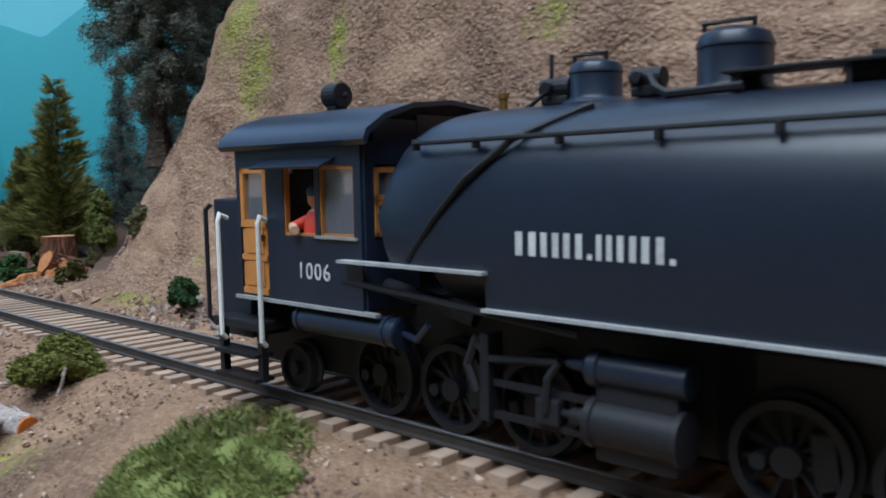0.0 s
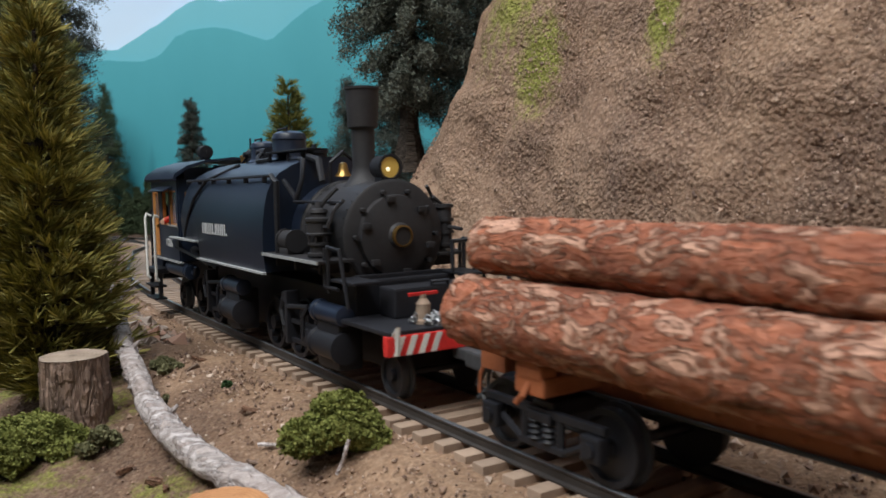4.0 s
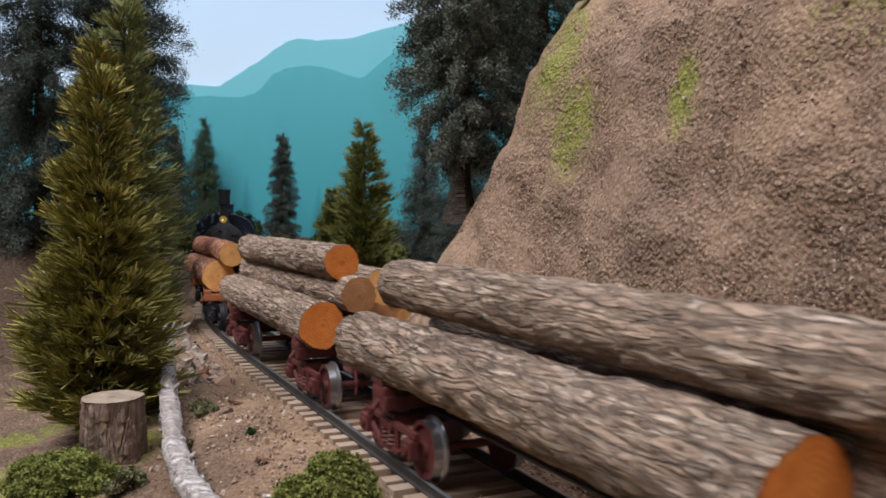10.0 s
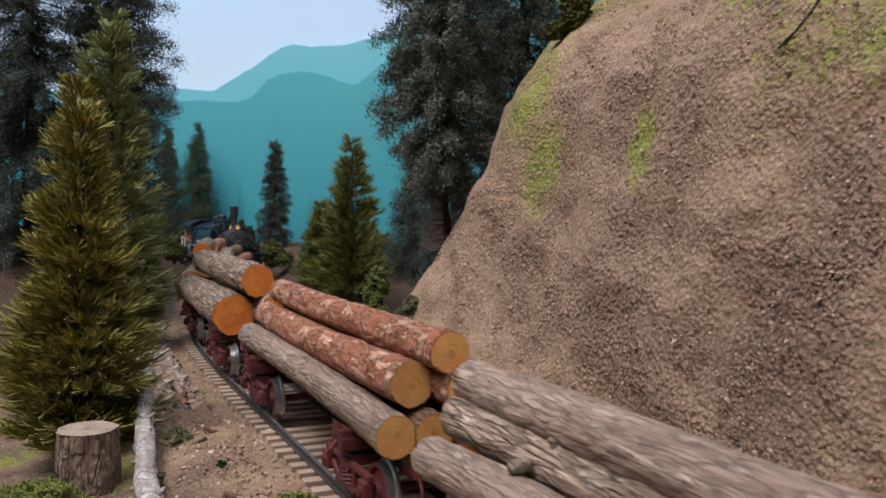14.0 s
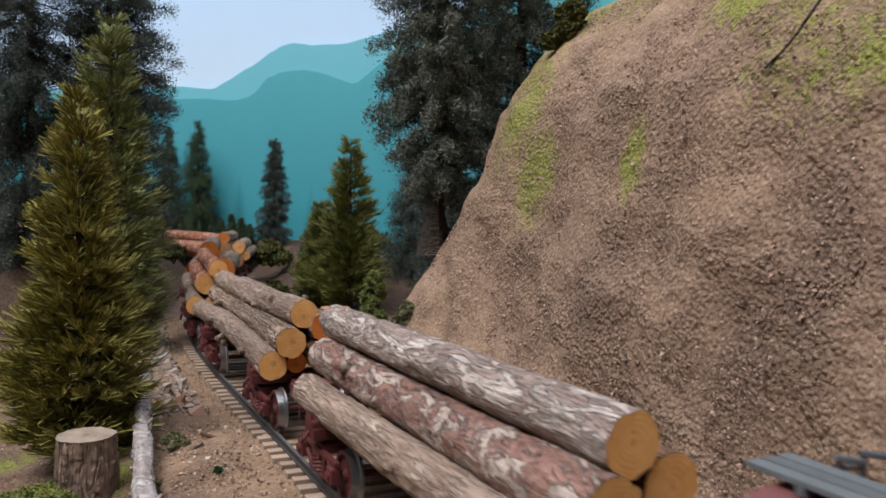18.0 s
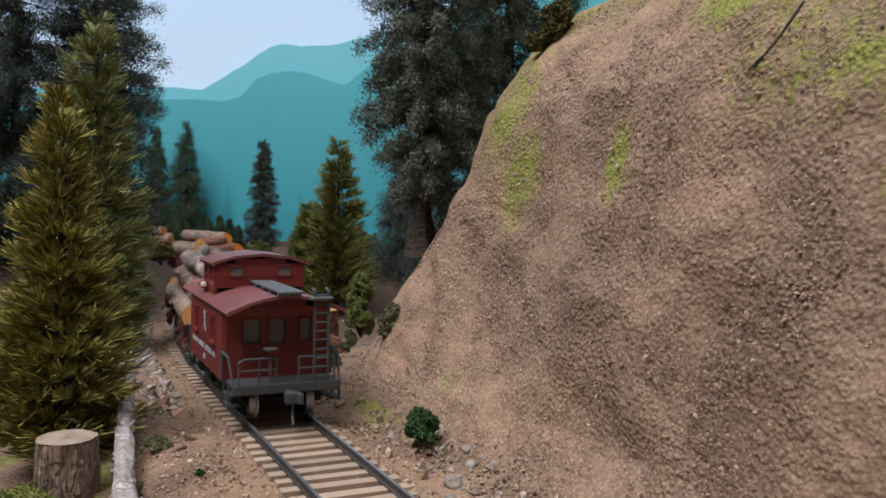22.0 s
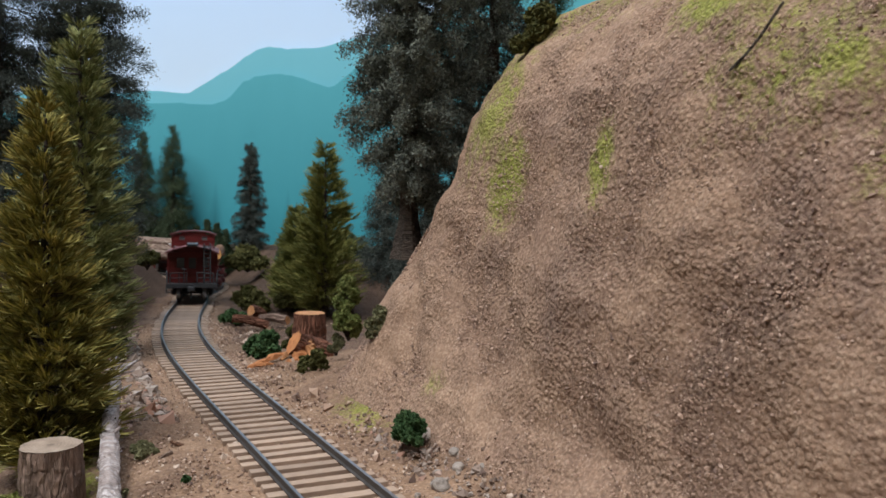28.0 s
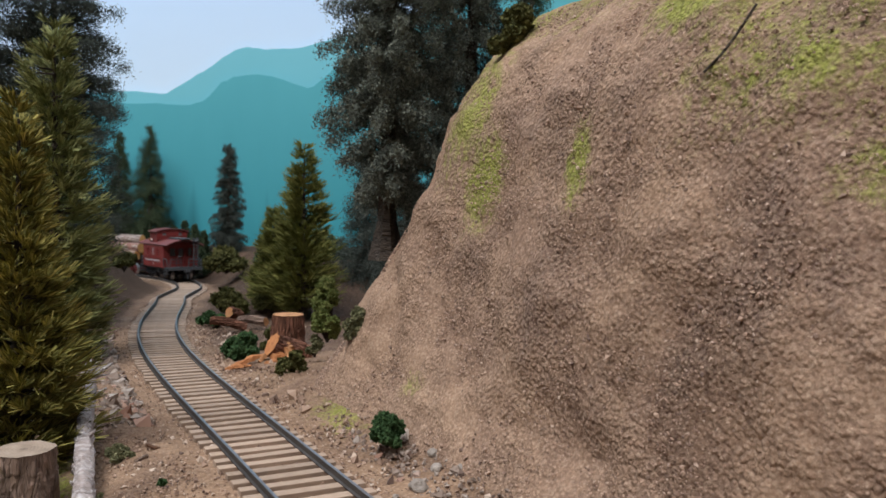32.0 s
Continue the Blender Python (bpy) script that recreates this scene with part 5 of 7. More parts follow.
def lettering(parent, text, x, y, z, size, material, name="lettering", rot=180):
    c = bpy.data.curves.new(name, "FONT")
    c.body, c.size, c.extrude, c.align_x, c.align_y = text, size, 0.00006, "CENTER", "CENTER"
    c.space_character = 1.15
    tmp = bpy.data.objects.new(name, c)
    me = bpy.data.meshes.new_from_object(tmp)
    bpy.data.objects.remove(tmp)
    me.materials.clear()
    me.materials.append(material)
    ob = new(name, me)
    ob.parent = parent
    ob.matrix_basis = pose(x, y, z, 90, 0, rot)
    return ob


LOCO_OFF = -0.094


def build_loco():
    loco = tagged(empty("steam_locomotive"), "black articulated saddle tank steam locomotive with wooden cab doors", "locomotive")
    # chassis
    bm = bmesh.new()
    box(bm, 0.036, 0, 0.0100, 0.088, 0.0120, 0.0130, 0.0004)
    box(bm, -0.034, 0, 0.0100, 0.062, 0.0120, 0.0130, 0.0004)
    part("chassis", bm, LOCODARK, loco)
    for x in (0.047, 0.033, 0.019, -0.012, -0.026, -0.040):
        wheelset(loco, x, 0.0062, spokes=12, face=LOCODARK, rim=LOCODARK)
    for x in (0.068, -0.068):
        wheelset(loco, x, 0.0040, face=LOCODARK, rim=GREYPAINT)
    # boiler and smokebox
    bm = bmesh.new()
    lathe(bm, [(0.0104, -0.034), (0.0106, 0.0), (0.0108, 0.036)], "x", (0, 0, 0.0278), 40)
    smooth(part("boiler", bm, LOCO, loco))
    bm = bmesh.new()
    lathe(bm, [(0.0103, -0.0545), (0.0109, -0.0541), (0.0109, -0.0535), (0.0105, -0.0530), (0.0105, -0.0345), (0.0109, -0.0342), (0.0109, -0.0332), (0.0104, -0.033)], "x", (0, 0, 0.0278), 40)
    box_skin = smooth(part("smokebox", bm, SMOKEBOX, loco, "dusty grey-brown smokebox"))
    bm = bmesh.new()
    for k in range(36):
        a = k * 0.17453
        for xx in (-0.0525, -0.0355):
            q = bmesh.ops.create_icosphere(bm, subdivisions=1, radius=0.00022)
            bmesh.ops.translate(bm, vec=(xx, 0.0105 * math.cos(a), 0.0278 + 0.0105 * math.sin(a)), verts=q["verts"])
    tagged(part("rivet", bm, SMOKEBOX, box_skin), kind="stuff")
    bm = bmesh.new()
    lathe(bm, [(0.0002, -0.0572), (0.0022, -0.0571), (0.0026, -0.0566), (0.0066, -0.0560), (0.0078, -0.0556), (0.0080, -0.0546), (0.0080, -0.0540)], "x", (0, 0, 0.0278), 36)
    for k in range(10):
        a = k * 0.6283
        cyl(bm, (-0.0560, 0.0088 * math.cos(a), 0.0278 + 0.0088 * math.sin(a)), (-0.0545, 0.0088 * math.cos(a), 0.0278 + 0.0088 * math.sin(a)), 0.00045, seg=6)
    for k in range(6):
        a = k * 1.047 + 0.3
        box(bm, -0.0563, 0.0072 * math.cos(a), 0.0278 + 0.0072 * math.sin(a), 0.0008, 0.0018, 0.0012, 0.0002)
    assembly("smokebox_door", bm, SMOKEBOX, loco, "round bolted smokebox door", "bolt", angle=40)
    bm = bmesh.new()
    lathe(bm, [(0.0021, -0.0570), (0.0021, -0.0579), (0.0018, -0.0580), (0.0018, -0.0574)], "x", (0, 0, 0.0278), 24)
    plate_ring = part("number_plate", bm, BRASS, loco, "dull brass ring round a dark plate")
    bm = bmesh.new()
    lathe(bm, [(0.0001, -0.0577), (0.0018, -0.0576)], "x", (0, 0, 0.0278), 24)
    part("plate_face", bm, SMOKEBOX, plate_ring)
    # stack
    bm = bmesh.new()
    lathe(bm, [(0.0048, 0.0370), (0.0034, 0.0385), (0.0026, 0.0400), (0.0023, 0.0415), (0.0024, 0.0490), (0.0026, 0.0491), (0.0031, 0.0494), (0.0034, 0.0568), (0.0036, 0.0570), (0.0036, 0.0575), (0.0030, 0.0575), (0.0028, 0.050)], "z", (-0.0421, 0, 0), 28)
    smooth(part("chimney", bm, SMOKEBOX, loco))
    # headlight
    bm = bmesh.new()
    lathe(bm, [(0.0010, -0.0482), (0.0020, -0.0484), (0.0023, -0.0489), (0.0023, -0.0528), (0.0026, -0.0529), (0.0026, -0.0535), (0.0021, -0.0535), (0.0019, -0.0520)], "x", (0, 0, 0.0410), 28)
    box(bm, -0.0508, 0, 0.0385, 0.0034, 0.0028, 0.0014, 0.0003)
    hl = smooth(part("headlight", bm, LOCODARK, loco, "round headlight, lit"))
    bm = bmesh.new()
    lathe(bm, [(0.0001, -0.0520), (0.0014, -0.0525), (0.0020, -0.0531)], "x", (0, 0, 0.0410), 24)
    part("reflector", bm, LAMPGLOW, hl, "warm yellow lit reflector")
    bm = bmesh.new()
    q = bmesh.ops.create_uvsphere(bm, u_segments=10, v_segments=8, radius=0.00045)
    bmesh.ops.translate(bm, vec=(-0.0530, 0.0004, 0.0406), verts=q["verts"])
    part("bulb", bm, BULB, hl)
    # bell
    bm = bmesh.new()
    lathe(bm, [(0.0003, 0.0426), (0.0008, 0.0423), (0.0010, 0.0414), (0.0012, 0.0405), (0.0017, 0.0398), (0.0018, 0.0395), (0.0014, 0.0395)], "z", (-0.0322, 0, 0), 18)
    smooth(part("bell", bm, BRASS, loco, "small brass bell"))
    bm = bmesh.new()
    tube(bm, [(-0.0322, 0.0030, 0.0380), (-0.0322, 0.0030, 0.0425), (-0.0322, 0.0, 0.0448), (-0.0322, -0.0030, 0.0425), (-0.0322, -0.0030, 0.0380)], 0.0004, 6)
    part("bell_yoke", bm, LOCODARK, loco)
    # saddle tank
    prof = [(0.0166, 0.0195), (0.01685, 0.0225), (0.0170, 0.0260), (0.0168, 0.0300), (0.0163, 0.0335), (0.0156, 0.0364), (0.0144, 0.0388), (0.0126, 0.0406), (0.0100, 0.0421), (0.0070, 0.0432), (0.0035, 0.0439)]
    full = prof + [(-y, z) for y, z in prof[::-1]]
    bm = bmesh.new()
    # behind the cut-out the tank's lower edge stands higher, over the pipes
    xs = [-0.0275, -0.0272, 0.0205, 0.0206, 0.026, 0.0300, 0.0325, 0.0340]
    rise = [0, 0, 0, 0, 0.0, 0.0002, 0.0012, 0.0032]
    rings = []
    for x, k in zip(xs, rise):
        sh = 1 - k * 14
        rings.append([bm.verts.new((x + (0.0055 - abs(z - 0.030) * 0.35 if x > 0.0319 else 0), y * sh, 0.0278 + (z - 0.0278) * (1 - k * 8))) for y, z in (((y, max(z, 0.0240)) if x > 0.02055 else (y, z)) for y, z in full)])
    n = len(full)
    for A, B in zip(rings[:-1], rings[1:]):
        for i in range(n - 1):
            bm.faces.new((A[i], A[i + 1], B[i + 1], B[i]))
        bm.faces.new((A[n - 1], A[0], B[0], B[n - 1]))
    bm.faces.new(rings[0])
    bm.faces.new(rings[-1][::-1])
    bmesh.ops.recalc_face_normals(bm, faces=bm.faces)
    tank = smooth(part("saddle_tank", bm, LOCO, loco, "blue-black painted saddle tank"), 28)
    bm = bmesh.new()
    for s in (1, -1):
        box(bm, -0.0037, s * 0.0170, 0.0194, 0.0486, 0.0010, 0.0004)
        box(bm, 0.0330, s * 0.0172, 0.0238, 0.0260, 0.0016, 0.0004)
    assembly("tank_edge", bm, EDGEPAINT, tank, "pale worn lower edge strip", "tank_edge", False)
    bm = bmesh.new()
    for s in (1, -1):
        tube(bm, [(-0.0285, s * 0.0152, 0.0400), (0.0330, s * 0.0156, 0.0394)], 0.00032, 6)
        for x in (-0.025, -0.013, -0.001, 0.011, 0.023, 0.033):
            box(bm, x, s * 0.0151, 0.0392, 0.0007, 0.0011, 0.0014, 0.0002)
    assembly("tank_handrail", bm, LOCODARK, tank, "", "rail_bracket", False)
    bm = bmesh.new()
    for s in (1, -1):
        tube(bm, [(0.0335, s * 0.0168, 0.0245), (0.0285, s * 0.0170, 0.0300), (0.0235, s * 0.0166, 0.0350), (0.0175, s * 0.0150, 0.0394), (0.0110, s * 0.0082, 0.0432)], 0.00042, 6)
    assembly("tank_pipe", bm, LOCODARK, tank, "", "tank_pipe", False)
    # writing on the tank becomes plain letter-sized blocks
    bm = bmesh.new()
    x = 0.0157
    for w in (0.0030, 0.0025, 0.0025, 0.0006, 0.0020, 0.0023, 0.0026, 0.0006):
        h = 0.0006 if w < 0.001 else 0.0027
        if h < 0.001:
            box(bm, x - w / 2, 0.01708, 0.0262 + h / 2, w, 0.0001, h)
        else:
            box(bm, x - w * 0.16, 0.01708, 0.0262 + h / 2, w * 0.32, 0.0001, h)
            box(bm, x - w * 0.78, 0.01708, 0.0262 + h / 2, w * 0.32, 0.0001, h)
        x -= w + 0.00050
    assembly("letter_bar", bm, LETTER, tank, "faded pale block lettering", "letter_bar", False)
    # domes on the tank
    for name, x, r, h in (("sand_dome", 0.0158, 0.0033, 0.0064), ("steam_dome", -0.0022, 0.0041, 0.0080)):
        bm = bmesh.new()
        lathe(bm, [(r * 1.42, 0.0428), (r * 1.36, 0.0440), (r * 1.05, 0.0446), (r, 0.0450), (r * 1.0, 0.043 + h * 0.72), (r * 1.04, 0.043 + h * 0.74), (r * 1.04, 0.043 + h * 0.78), (r * 0.92, 0.043 + h * 0.92), (r * 0.6, 0.043 + h), (r * 0.1, 0.043 + h * 1.02)], "z", (x, 0, 0), 32)
        d = smooth(part(name, bm, LOCO, loco), 30)
        bm = bmesh.new()
        tube(bm, [(x - r * 0.7, r * 0.4, 0.0428 + h), (x - r * 0.7, r * 0.4, 0.0436 + h), (x + r * 0.7, r * 0.4, 0.0436 + h), (x + r * 0.7, r * 0.4, 0.0428 + h)], 0.00025, 6)
        part("grab_rail", bm, LOCODARK, d)
    bm = bmesh.new()
    lathe(bm, [(0.0030, 0.0435), (0.0030, 0.0450), (0.0033, 0.0451), (0.0033, 0.0458), (0.0026, 0.0461), (0.0004, 0.0462)], "z", (-0.0170, 0, 0), 24)
    box(bm, -0.0170, 0, 0.0467, 0.0014, 0.0006, 0.0009, 0.0002)
    smooth(part("water_hatch", bm, LOCODARK, loco), 30)
    bm = bmesh.new()
    box(bm, -0.0160, 0.0042, 0.0456, 0.0250, 0.0050, 0.0004, 0.0001, )
    for x in (-0.027, -0.016, -0.005):
        cyl(bm, (x, 0.0060, 0.0432), (x, 0.0060, 0.0456), 0.0003, seg=6)
    assembly("tank_walkway", bm, LOCODARK, loco, "", "walkway_post")
    # turret, safety valves and generator
    bm = bmesh.new()
    for x, y, s in ((0.0205, 0.0015, 1.0), (0.0068, 0.0030, 0.9)):
        cyl(bm, (x, y, 0.0430), (x, y, 0.0468 * 1.0), 0.0010 * s, seg=12)
        cyl(bm, (x - 0.0022 * s, y, 0.0462), (x + 0.0022 * s, y, 0.0462), 0.0013 * s, seg=14)
        cyl(bm, (x + 0.0005, y + 0.0009, 0.0462), (x + 0.0005, y + 0.0022, 0.0462), 0.0007 * s, seg=10)
        box(bm, x, y, 0.0446, 0.0040 * s, 0.0022, 0.0012, 0.0003)
    cyl(bm, (0.0215, 0.0015, 0.0465), (0.0215, 0.0015, 0.0505), 0.00028, seg=6)
    tube(bm, [(0.0205, 0.0020, 0.0468), (0.0240, 0.0030, 0.0440), (0.0270, 0.0032, 0.0428)], 0.0003, 6)
    tube(bm, [(0.0068, 0.0030, 0.0468), (0.0045, 0.0058, 0.0448), (0.0025, 0.0066, 0.0438), (-0.0060, 0.0068, 0.0440)], 0.0005, 6)
    assembly("steam_fitting", bm, LOCODARK, loco, "", "steam_fitting", False)
    bm = bmesh.new()
    lathe(bm, [(0.0006, 0.0425), (0.0006, 0.0455), (0.0008, 0.0456), (0.0008, 0.0463), (0.0004, 0.0464)], "z", (0.0300, 0.0008, 0), 10)
    part("whistle", bm, BRASS, loco, "tiny brass whistle")
    # pipes at the tank's front
    bm = bmesh.new()
    tube(bm, [(-0.0285, 0.0085, 0.0435), (-0.0330, 0.0095, 0.0430), (-0.0345, 0.0105, 0.0390), (-0.0330, 0.0112, 0.0350), (-0.0300, 0.0128, 0.0390)], 0.0005, 7)
    tube(bm, [(-0.0285, 0.0150, 0.0400), (-0.0310, 0.0148, 0.0385), (-0.0312, 0.0150, 0.0300), (-0.0312, 0.0150, 0.0240)], 0.0006, 7)
    tube(bm, [(-0.0330, 0.0118, 0.0345), (-0.0540, 0.0108, 0.0345)], 0.00032, 6)
    for x in (-0.034, -0.042, -0.050):
        box(bm, x, 0.0108, 0.0343, 0.0006, 0.0016, 0.0008)
    tube(bm, [(-0.0275, 0.0060, 0.0440), (-0.0335, 0.0062, 0.0430), (-0.0360, 0.0066, 0.0385)], 0.0007, 7)
    assembly("boiler_pipe", bm, LOCODARK, loco, "", "boiler_pipe", False, 40)
    # cab
    bm = bmesh.new()
    y0 = 0.0156
    x0, x1 = 0.0440, 0.0735
    zf, ze = 0.0168, 0.0402
    for s in (1, -1):
        # side wall round the door and the window openings
        box(bm, (x0 + 0.0655) / 2, s * y0, (zf + 0.0268) / 2, 0.0655 - x0, 0.0009, 0.0268 - zf)
        box(bm, (x0 + x1) / 2, s * y0, (0.0370 + ze) / 2, x1 - x0, 0.0009, ze - 0.0370)
        for a, b in ((x0, 0.0455), (0.0529, 0.0539), (0.0613, 0.0655), (0.0727, x1)):
            box(bm, (a + b) / 2, s * y0, (0.0268 + 0.0370) / 2, b - a, 0.0009, 0.0102)
        box(bm, 0.0731, s * y0, (zf + 0.0268) / 2, 0.0008, 0.0009, 0.0268 - zf)
    for x, lo in ((x0, zf), (x1, zf)):
        for s in (1, -1):
            box(bm, x, s * 0.0147, (lo + ze) / 2, 0.0009, 0.0018, ze - lo)
            box(bm, x, s * 0.0096, (lo + 0.0270) / 2, 0.0009, 0.0084, 0.0270 - lo)
            box(bm, x, s * 0.0096, 0.0376 + 0.0025, 0.0009, 0.0084, 0.0062)
            box(bm, x, s * 0.0096, 0.0320, 0.0009, 0.0084, 0.0006)
            box(bm, x, s * 0.0055, 0.0310, 0.0009, 0.0010, 0.0100)
        box(bm, x, 0, (0.030 + 0.0440) / 2, 0.0009, 0.0104, 0.0140)
    box(bm, (x0 + x1) / 2, 0, zf + 0.0003, x1 - x0, 0.0316, 0.0008, 0.0001)
    cab = assembly("cab", bm, LOCO, loco, "black cab with open side windows", "wall_panel")
    bm = bmesh.new()
    roof = [(y, z + 0.0013) for y, z in ((-0.0176, 0.0390), (-0.0170, 0.0404), (-0.0135, 0.0426), (-0.008, 0.0442), (0, 0.0449), (0.008, 0.0442), (0.0135, 0.0426), (0.0170, 0.0404), (0.0176, 0.0390))]
    under = [(y * 0.965, z - 0.0007) for y, z in roof]
    prism(bm, roof + under[::-1], 0.0415, 0.0760)
    smooth(part("cab_roof", bm, LOCO, cab, "curved black roof"), 35)
    for s in (1, -1):
        bm = bmesh.new()
        box(bm, 0.0575, s * 0.0176, 0.0383, 0.0165, 0.0040, 0.0003, 0.0, Matrix.Translation((0, s * 0.0156, 0.0392)) @ Matrix.Rotation(s * -0.42, 4, "X") @ Matrix.Translation((0, -s * 0.0156, -0.0392)))
        part("window_awning", bm, LOCO, cab)
    for s in (1, -1):
        for a, b, t in ((0.0455, 0.0529, 0.0006), (0.0539, 0.0613, 0.0004)):
            bm = bmesh.new()
            frame_bars(bm, a, b, 0.0270, 0.0368, s * 0.0154, t)
            part("window_frame", bm, CABWOOD, cab, "varnished orange wood window frame")
        for a, b, z0, z1 in ((0.0064, 0.0136, 0.0274, 0.0316), (0.0064, 0.0136, 0.0324, 0.0362), (0.0022, 0.0050, 0.0352, 0.0400)):
            bm = bmesh.new()
            frame_bars_x(bm, x0 - 0.0003, s * a, s * b, z0, z1)
            part("window_frame", bm, CABWOOD, cab, "varnished orange wood window frame")
    for s in (1, -1):
        bm = bmesh.new()
        box(bm, 0.0692, s * 0.0154, 0.0228, 0.0066, 0.0007, 0.0112)
        box(bm, 0.0692, s * 0.0157, 0.0205, 0.0046, 0.0005, 0.0040, 0.0001)
        box(bm, 0.0692, s * 0.0157, 0.0256, 0.0046, 0.0005, 0.0040, 0.0001)
        frame_bars(bm, 0.0662, 0.0722, 0.0284, 0.0366, s * 0.0155, 0.0009)
        for z in (0.0177, 0.0230, 0.0282):
            box(bm, 0.0692, s * 0.0158, z, 0.0066, 0.0005, 0.0009)
        door = part("cab_door", bm, CABWOOD, cab, "varnished panelled wooden door")
        bm = bmesh.new()
        box(bm, 0.0667, s * 0.0162, 0.0262, 0.0006, 0.0008, 0.0010, 0.0001)
        part("latch", bm, BRASS, door)
        for a, b, z0, z1, yy in ((0.0458, 0.0526, 0.0273, 0.0365, 0.0151), (0.0666, 0.0718, 0.0288, 0.0362, 0.0152)):
            bm = bmesh.new()
            box(bm, (a + b) / 2, s * yy, (z0 + z1) / 2, b - a, 0.0002, z1 - z0)
            part("window_pane", bm, GLASS, cab)
        for z0, z1 in ((0.0274, 0.0316), (0.0324, 0.0362)):
            bm = bmesh.new()
            box(bm, x0 + 0.0001, s * 0.0100, (z0 + z1) / 2, 0.0002, 0.0074, z1 - z0)
            part("window_pane", bm, GLASS, cab)
    for s in (1, -1):
        bm = bmesh.new()
        box(bm, 0.0575, s * 0.0161, 0.0166, 0.0330, 0.0010, 0.0005)
        part("cab_sill", bm, EDGEPAINT, cab)
        bm = bmesh.new()
        box(bm, 0.0492, s * 0.0160, 0.0268, 0.0090, 0.0008, 0.0004)
        part("window_sill", bm, EDGEPAINT, cab)
    cab.matrix_basis = pose(-0.0012, 0, 0)
    lettering(cab, "1006", 0.0545, 0.01612, 0.0216, 0.0034, LETTER, "cab_number")
    bm = bmesh.new()
    lathe(bm, [(0.0019, -0.0016), (0.0021, -0.0015), (0.0021, 0.0016), (0.0019, 0.0017)], "x", (0.0660, 0.0010, 0.0486), 20)
    box(bm, 0.0660, 0.0010, 0.0464, 0.0024, 0.0026, 0.0014, 0.0003)
    cyl(bm, (0.0640, 0.0010, 0.0486), (0.0632, 0.0010, 0.0486), 0.0004, seg=8)
    part("backup_light", bm, LOCODARK, cab)
    # bunker at the leading end, steps and grab irons
    bm = bmesh.new()
    box(bm, 0.0783, 0, 0.0205, 0.0100, 0.0270, 0.0230, 0.0004)
    part("bunker", bm, LOCO, loco, "plain black fuel bunker")
    bm = bmesh.new()
    tube(bm, [(0.0850, 0.0125, 0.0100), (0.0856, 0.0136, 0.0115), (0.0856, 0.0136, 0.0300), (0.0848, 0.0130, 0.0310)], 0.0004, 6)
    part("bunker_rail", bm, LOCODARK, loco)
    for s in (1, -1):
        bm = bmesh.new()
        for x in (0.0775, 0.0668):
            box(bm, x, s * 0.0160, 0.0080, 0.0012, 0.0012, 0.0095)
        for z in (0.0036, 0.0075):
            box(bm, 0.0722, s * 0.0160, z, 0.0114, 0.0036, 0.0006)
        box(bm, 0.0722, s * 0.0150, 0.0122, 0.0130, 0.0046, 0.0016, 0.0003)
        assembly("cab_step", bm, LOCODARK, loco, "", "step_plate")
        for x, zt in ((0.0756, 0.0292), (0.0646, 0.0290)):
            bm = bmesh.new()
            tube(bm, [(x, s * 0.0158, zt - 0.0002), (x, s * 0.0172, zt + 0.0004), (x, s * 0.0176, zt - 0.0006), (x, s * 0.0176, 0.0102), (x, s * 0.0168, 0.0094)], 0.00040, 8)
            part("grab_iron", bm, WHITE, loco, "white painted grab iron")
    # cylinders, rods and gear
    for s in (1, -1):
        for cx, name in ((0.0020, "rear"), (-0.0535, "front")):
            bm = bmesh.new()
            lathe(bm, [(0.0016, -0.0058), (0.0030, -0.0056), (0.0030, -0.0048), (0.0027, -0.0046), (0.0027, 0.0046), (0.0030, 0.0048), (0.0030, 0.0056), (0.0012, 0.0058), (0.0009, 0.0085)], "x", (cx, s * 0.0135, 0.0078), 22)
            cap = bmesh.new()
            lathe(cap, [(0.0010, -0.0062), (0.0019, -0.0060), (0.0019, 0.0042), (0.0022, 0.0044), (0.0022, 0.0056), (0.0019, 0.0060), (0.0010, 0.0062), (0.0006, 0.0090)], "x", (cx, s * 0.0135, 0.0138), 20)
            smooth(part("valve_chest", cap, LOCO, loco), 30)
            box(bm, cx, s * 0.0120, 0.0085, 0.0100, 0.0050, 0.0100, 0.0006)
            assembly("cylinder", bm, LOCODARK, loco, "black steam cylinder with valve chest", "cylinder_casing", angle=30)
            bm = bmesh.new()
            box(bm, cx + 0.0130, s * 0.0132, 0.0098, 0.0160, 0.0008, 0.0008)
            box(bm, cx + 0.0130, s * 0.0132, 0.0058, 0.0160, 0.0008, 0.0008)
            box(bm, cx + 0.0115, s * 0.0134, 0.0078, 0.0034, 0.0022, 0.0032, 0.0004)
            cyl(bm, (cx + 0.0055, s * 0.0135, 0.0078), (cx + 0.0110, s * 0.0135, 0.0078), 0.0005, seg=8)
            box(bm, cx + 0.0208, s * 0.0130, 0.0105, 0.0014, 0.0030, 0.0110, 0.0002)
            tube(bm, [(cx + 0.0115, s * 0.0146, 0.0078), (cx + 0.0112, s * 0.0146, 0.0118), (cx + 0.0100, s * 0.0140, 0.0138)], 0.0005, 6)
            tube(bm, [(cx + 0.0100, s * 0.0140, 0.0138), (cx + 0.0200, s * 0.0140, 0.0128), (cx + 0.0230, s * 0.0140, 0.0150)], 0.0005, 6)
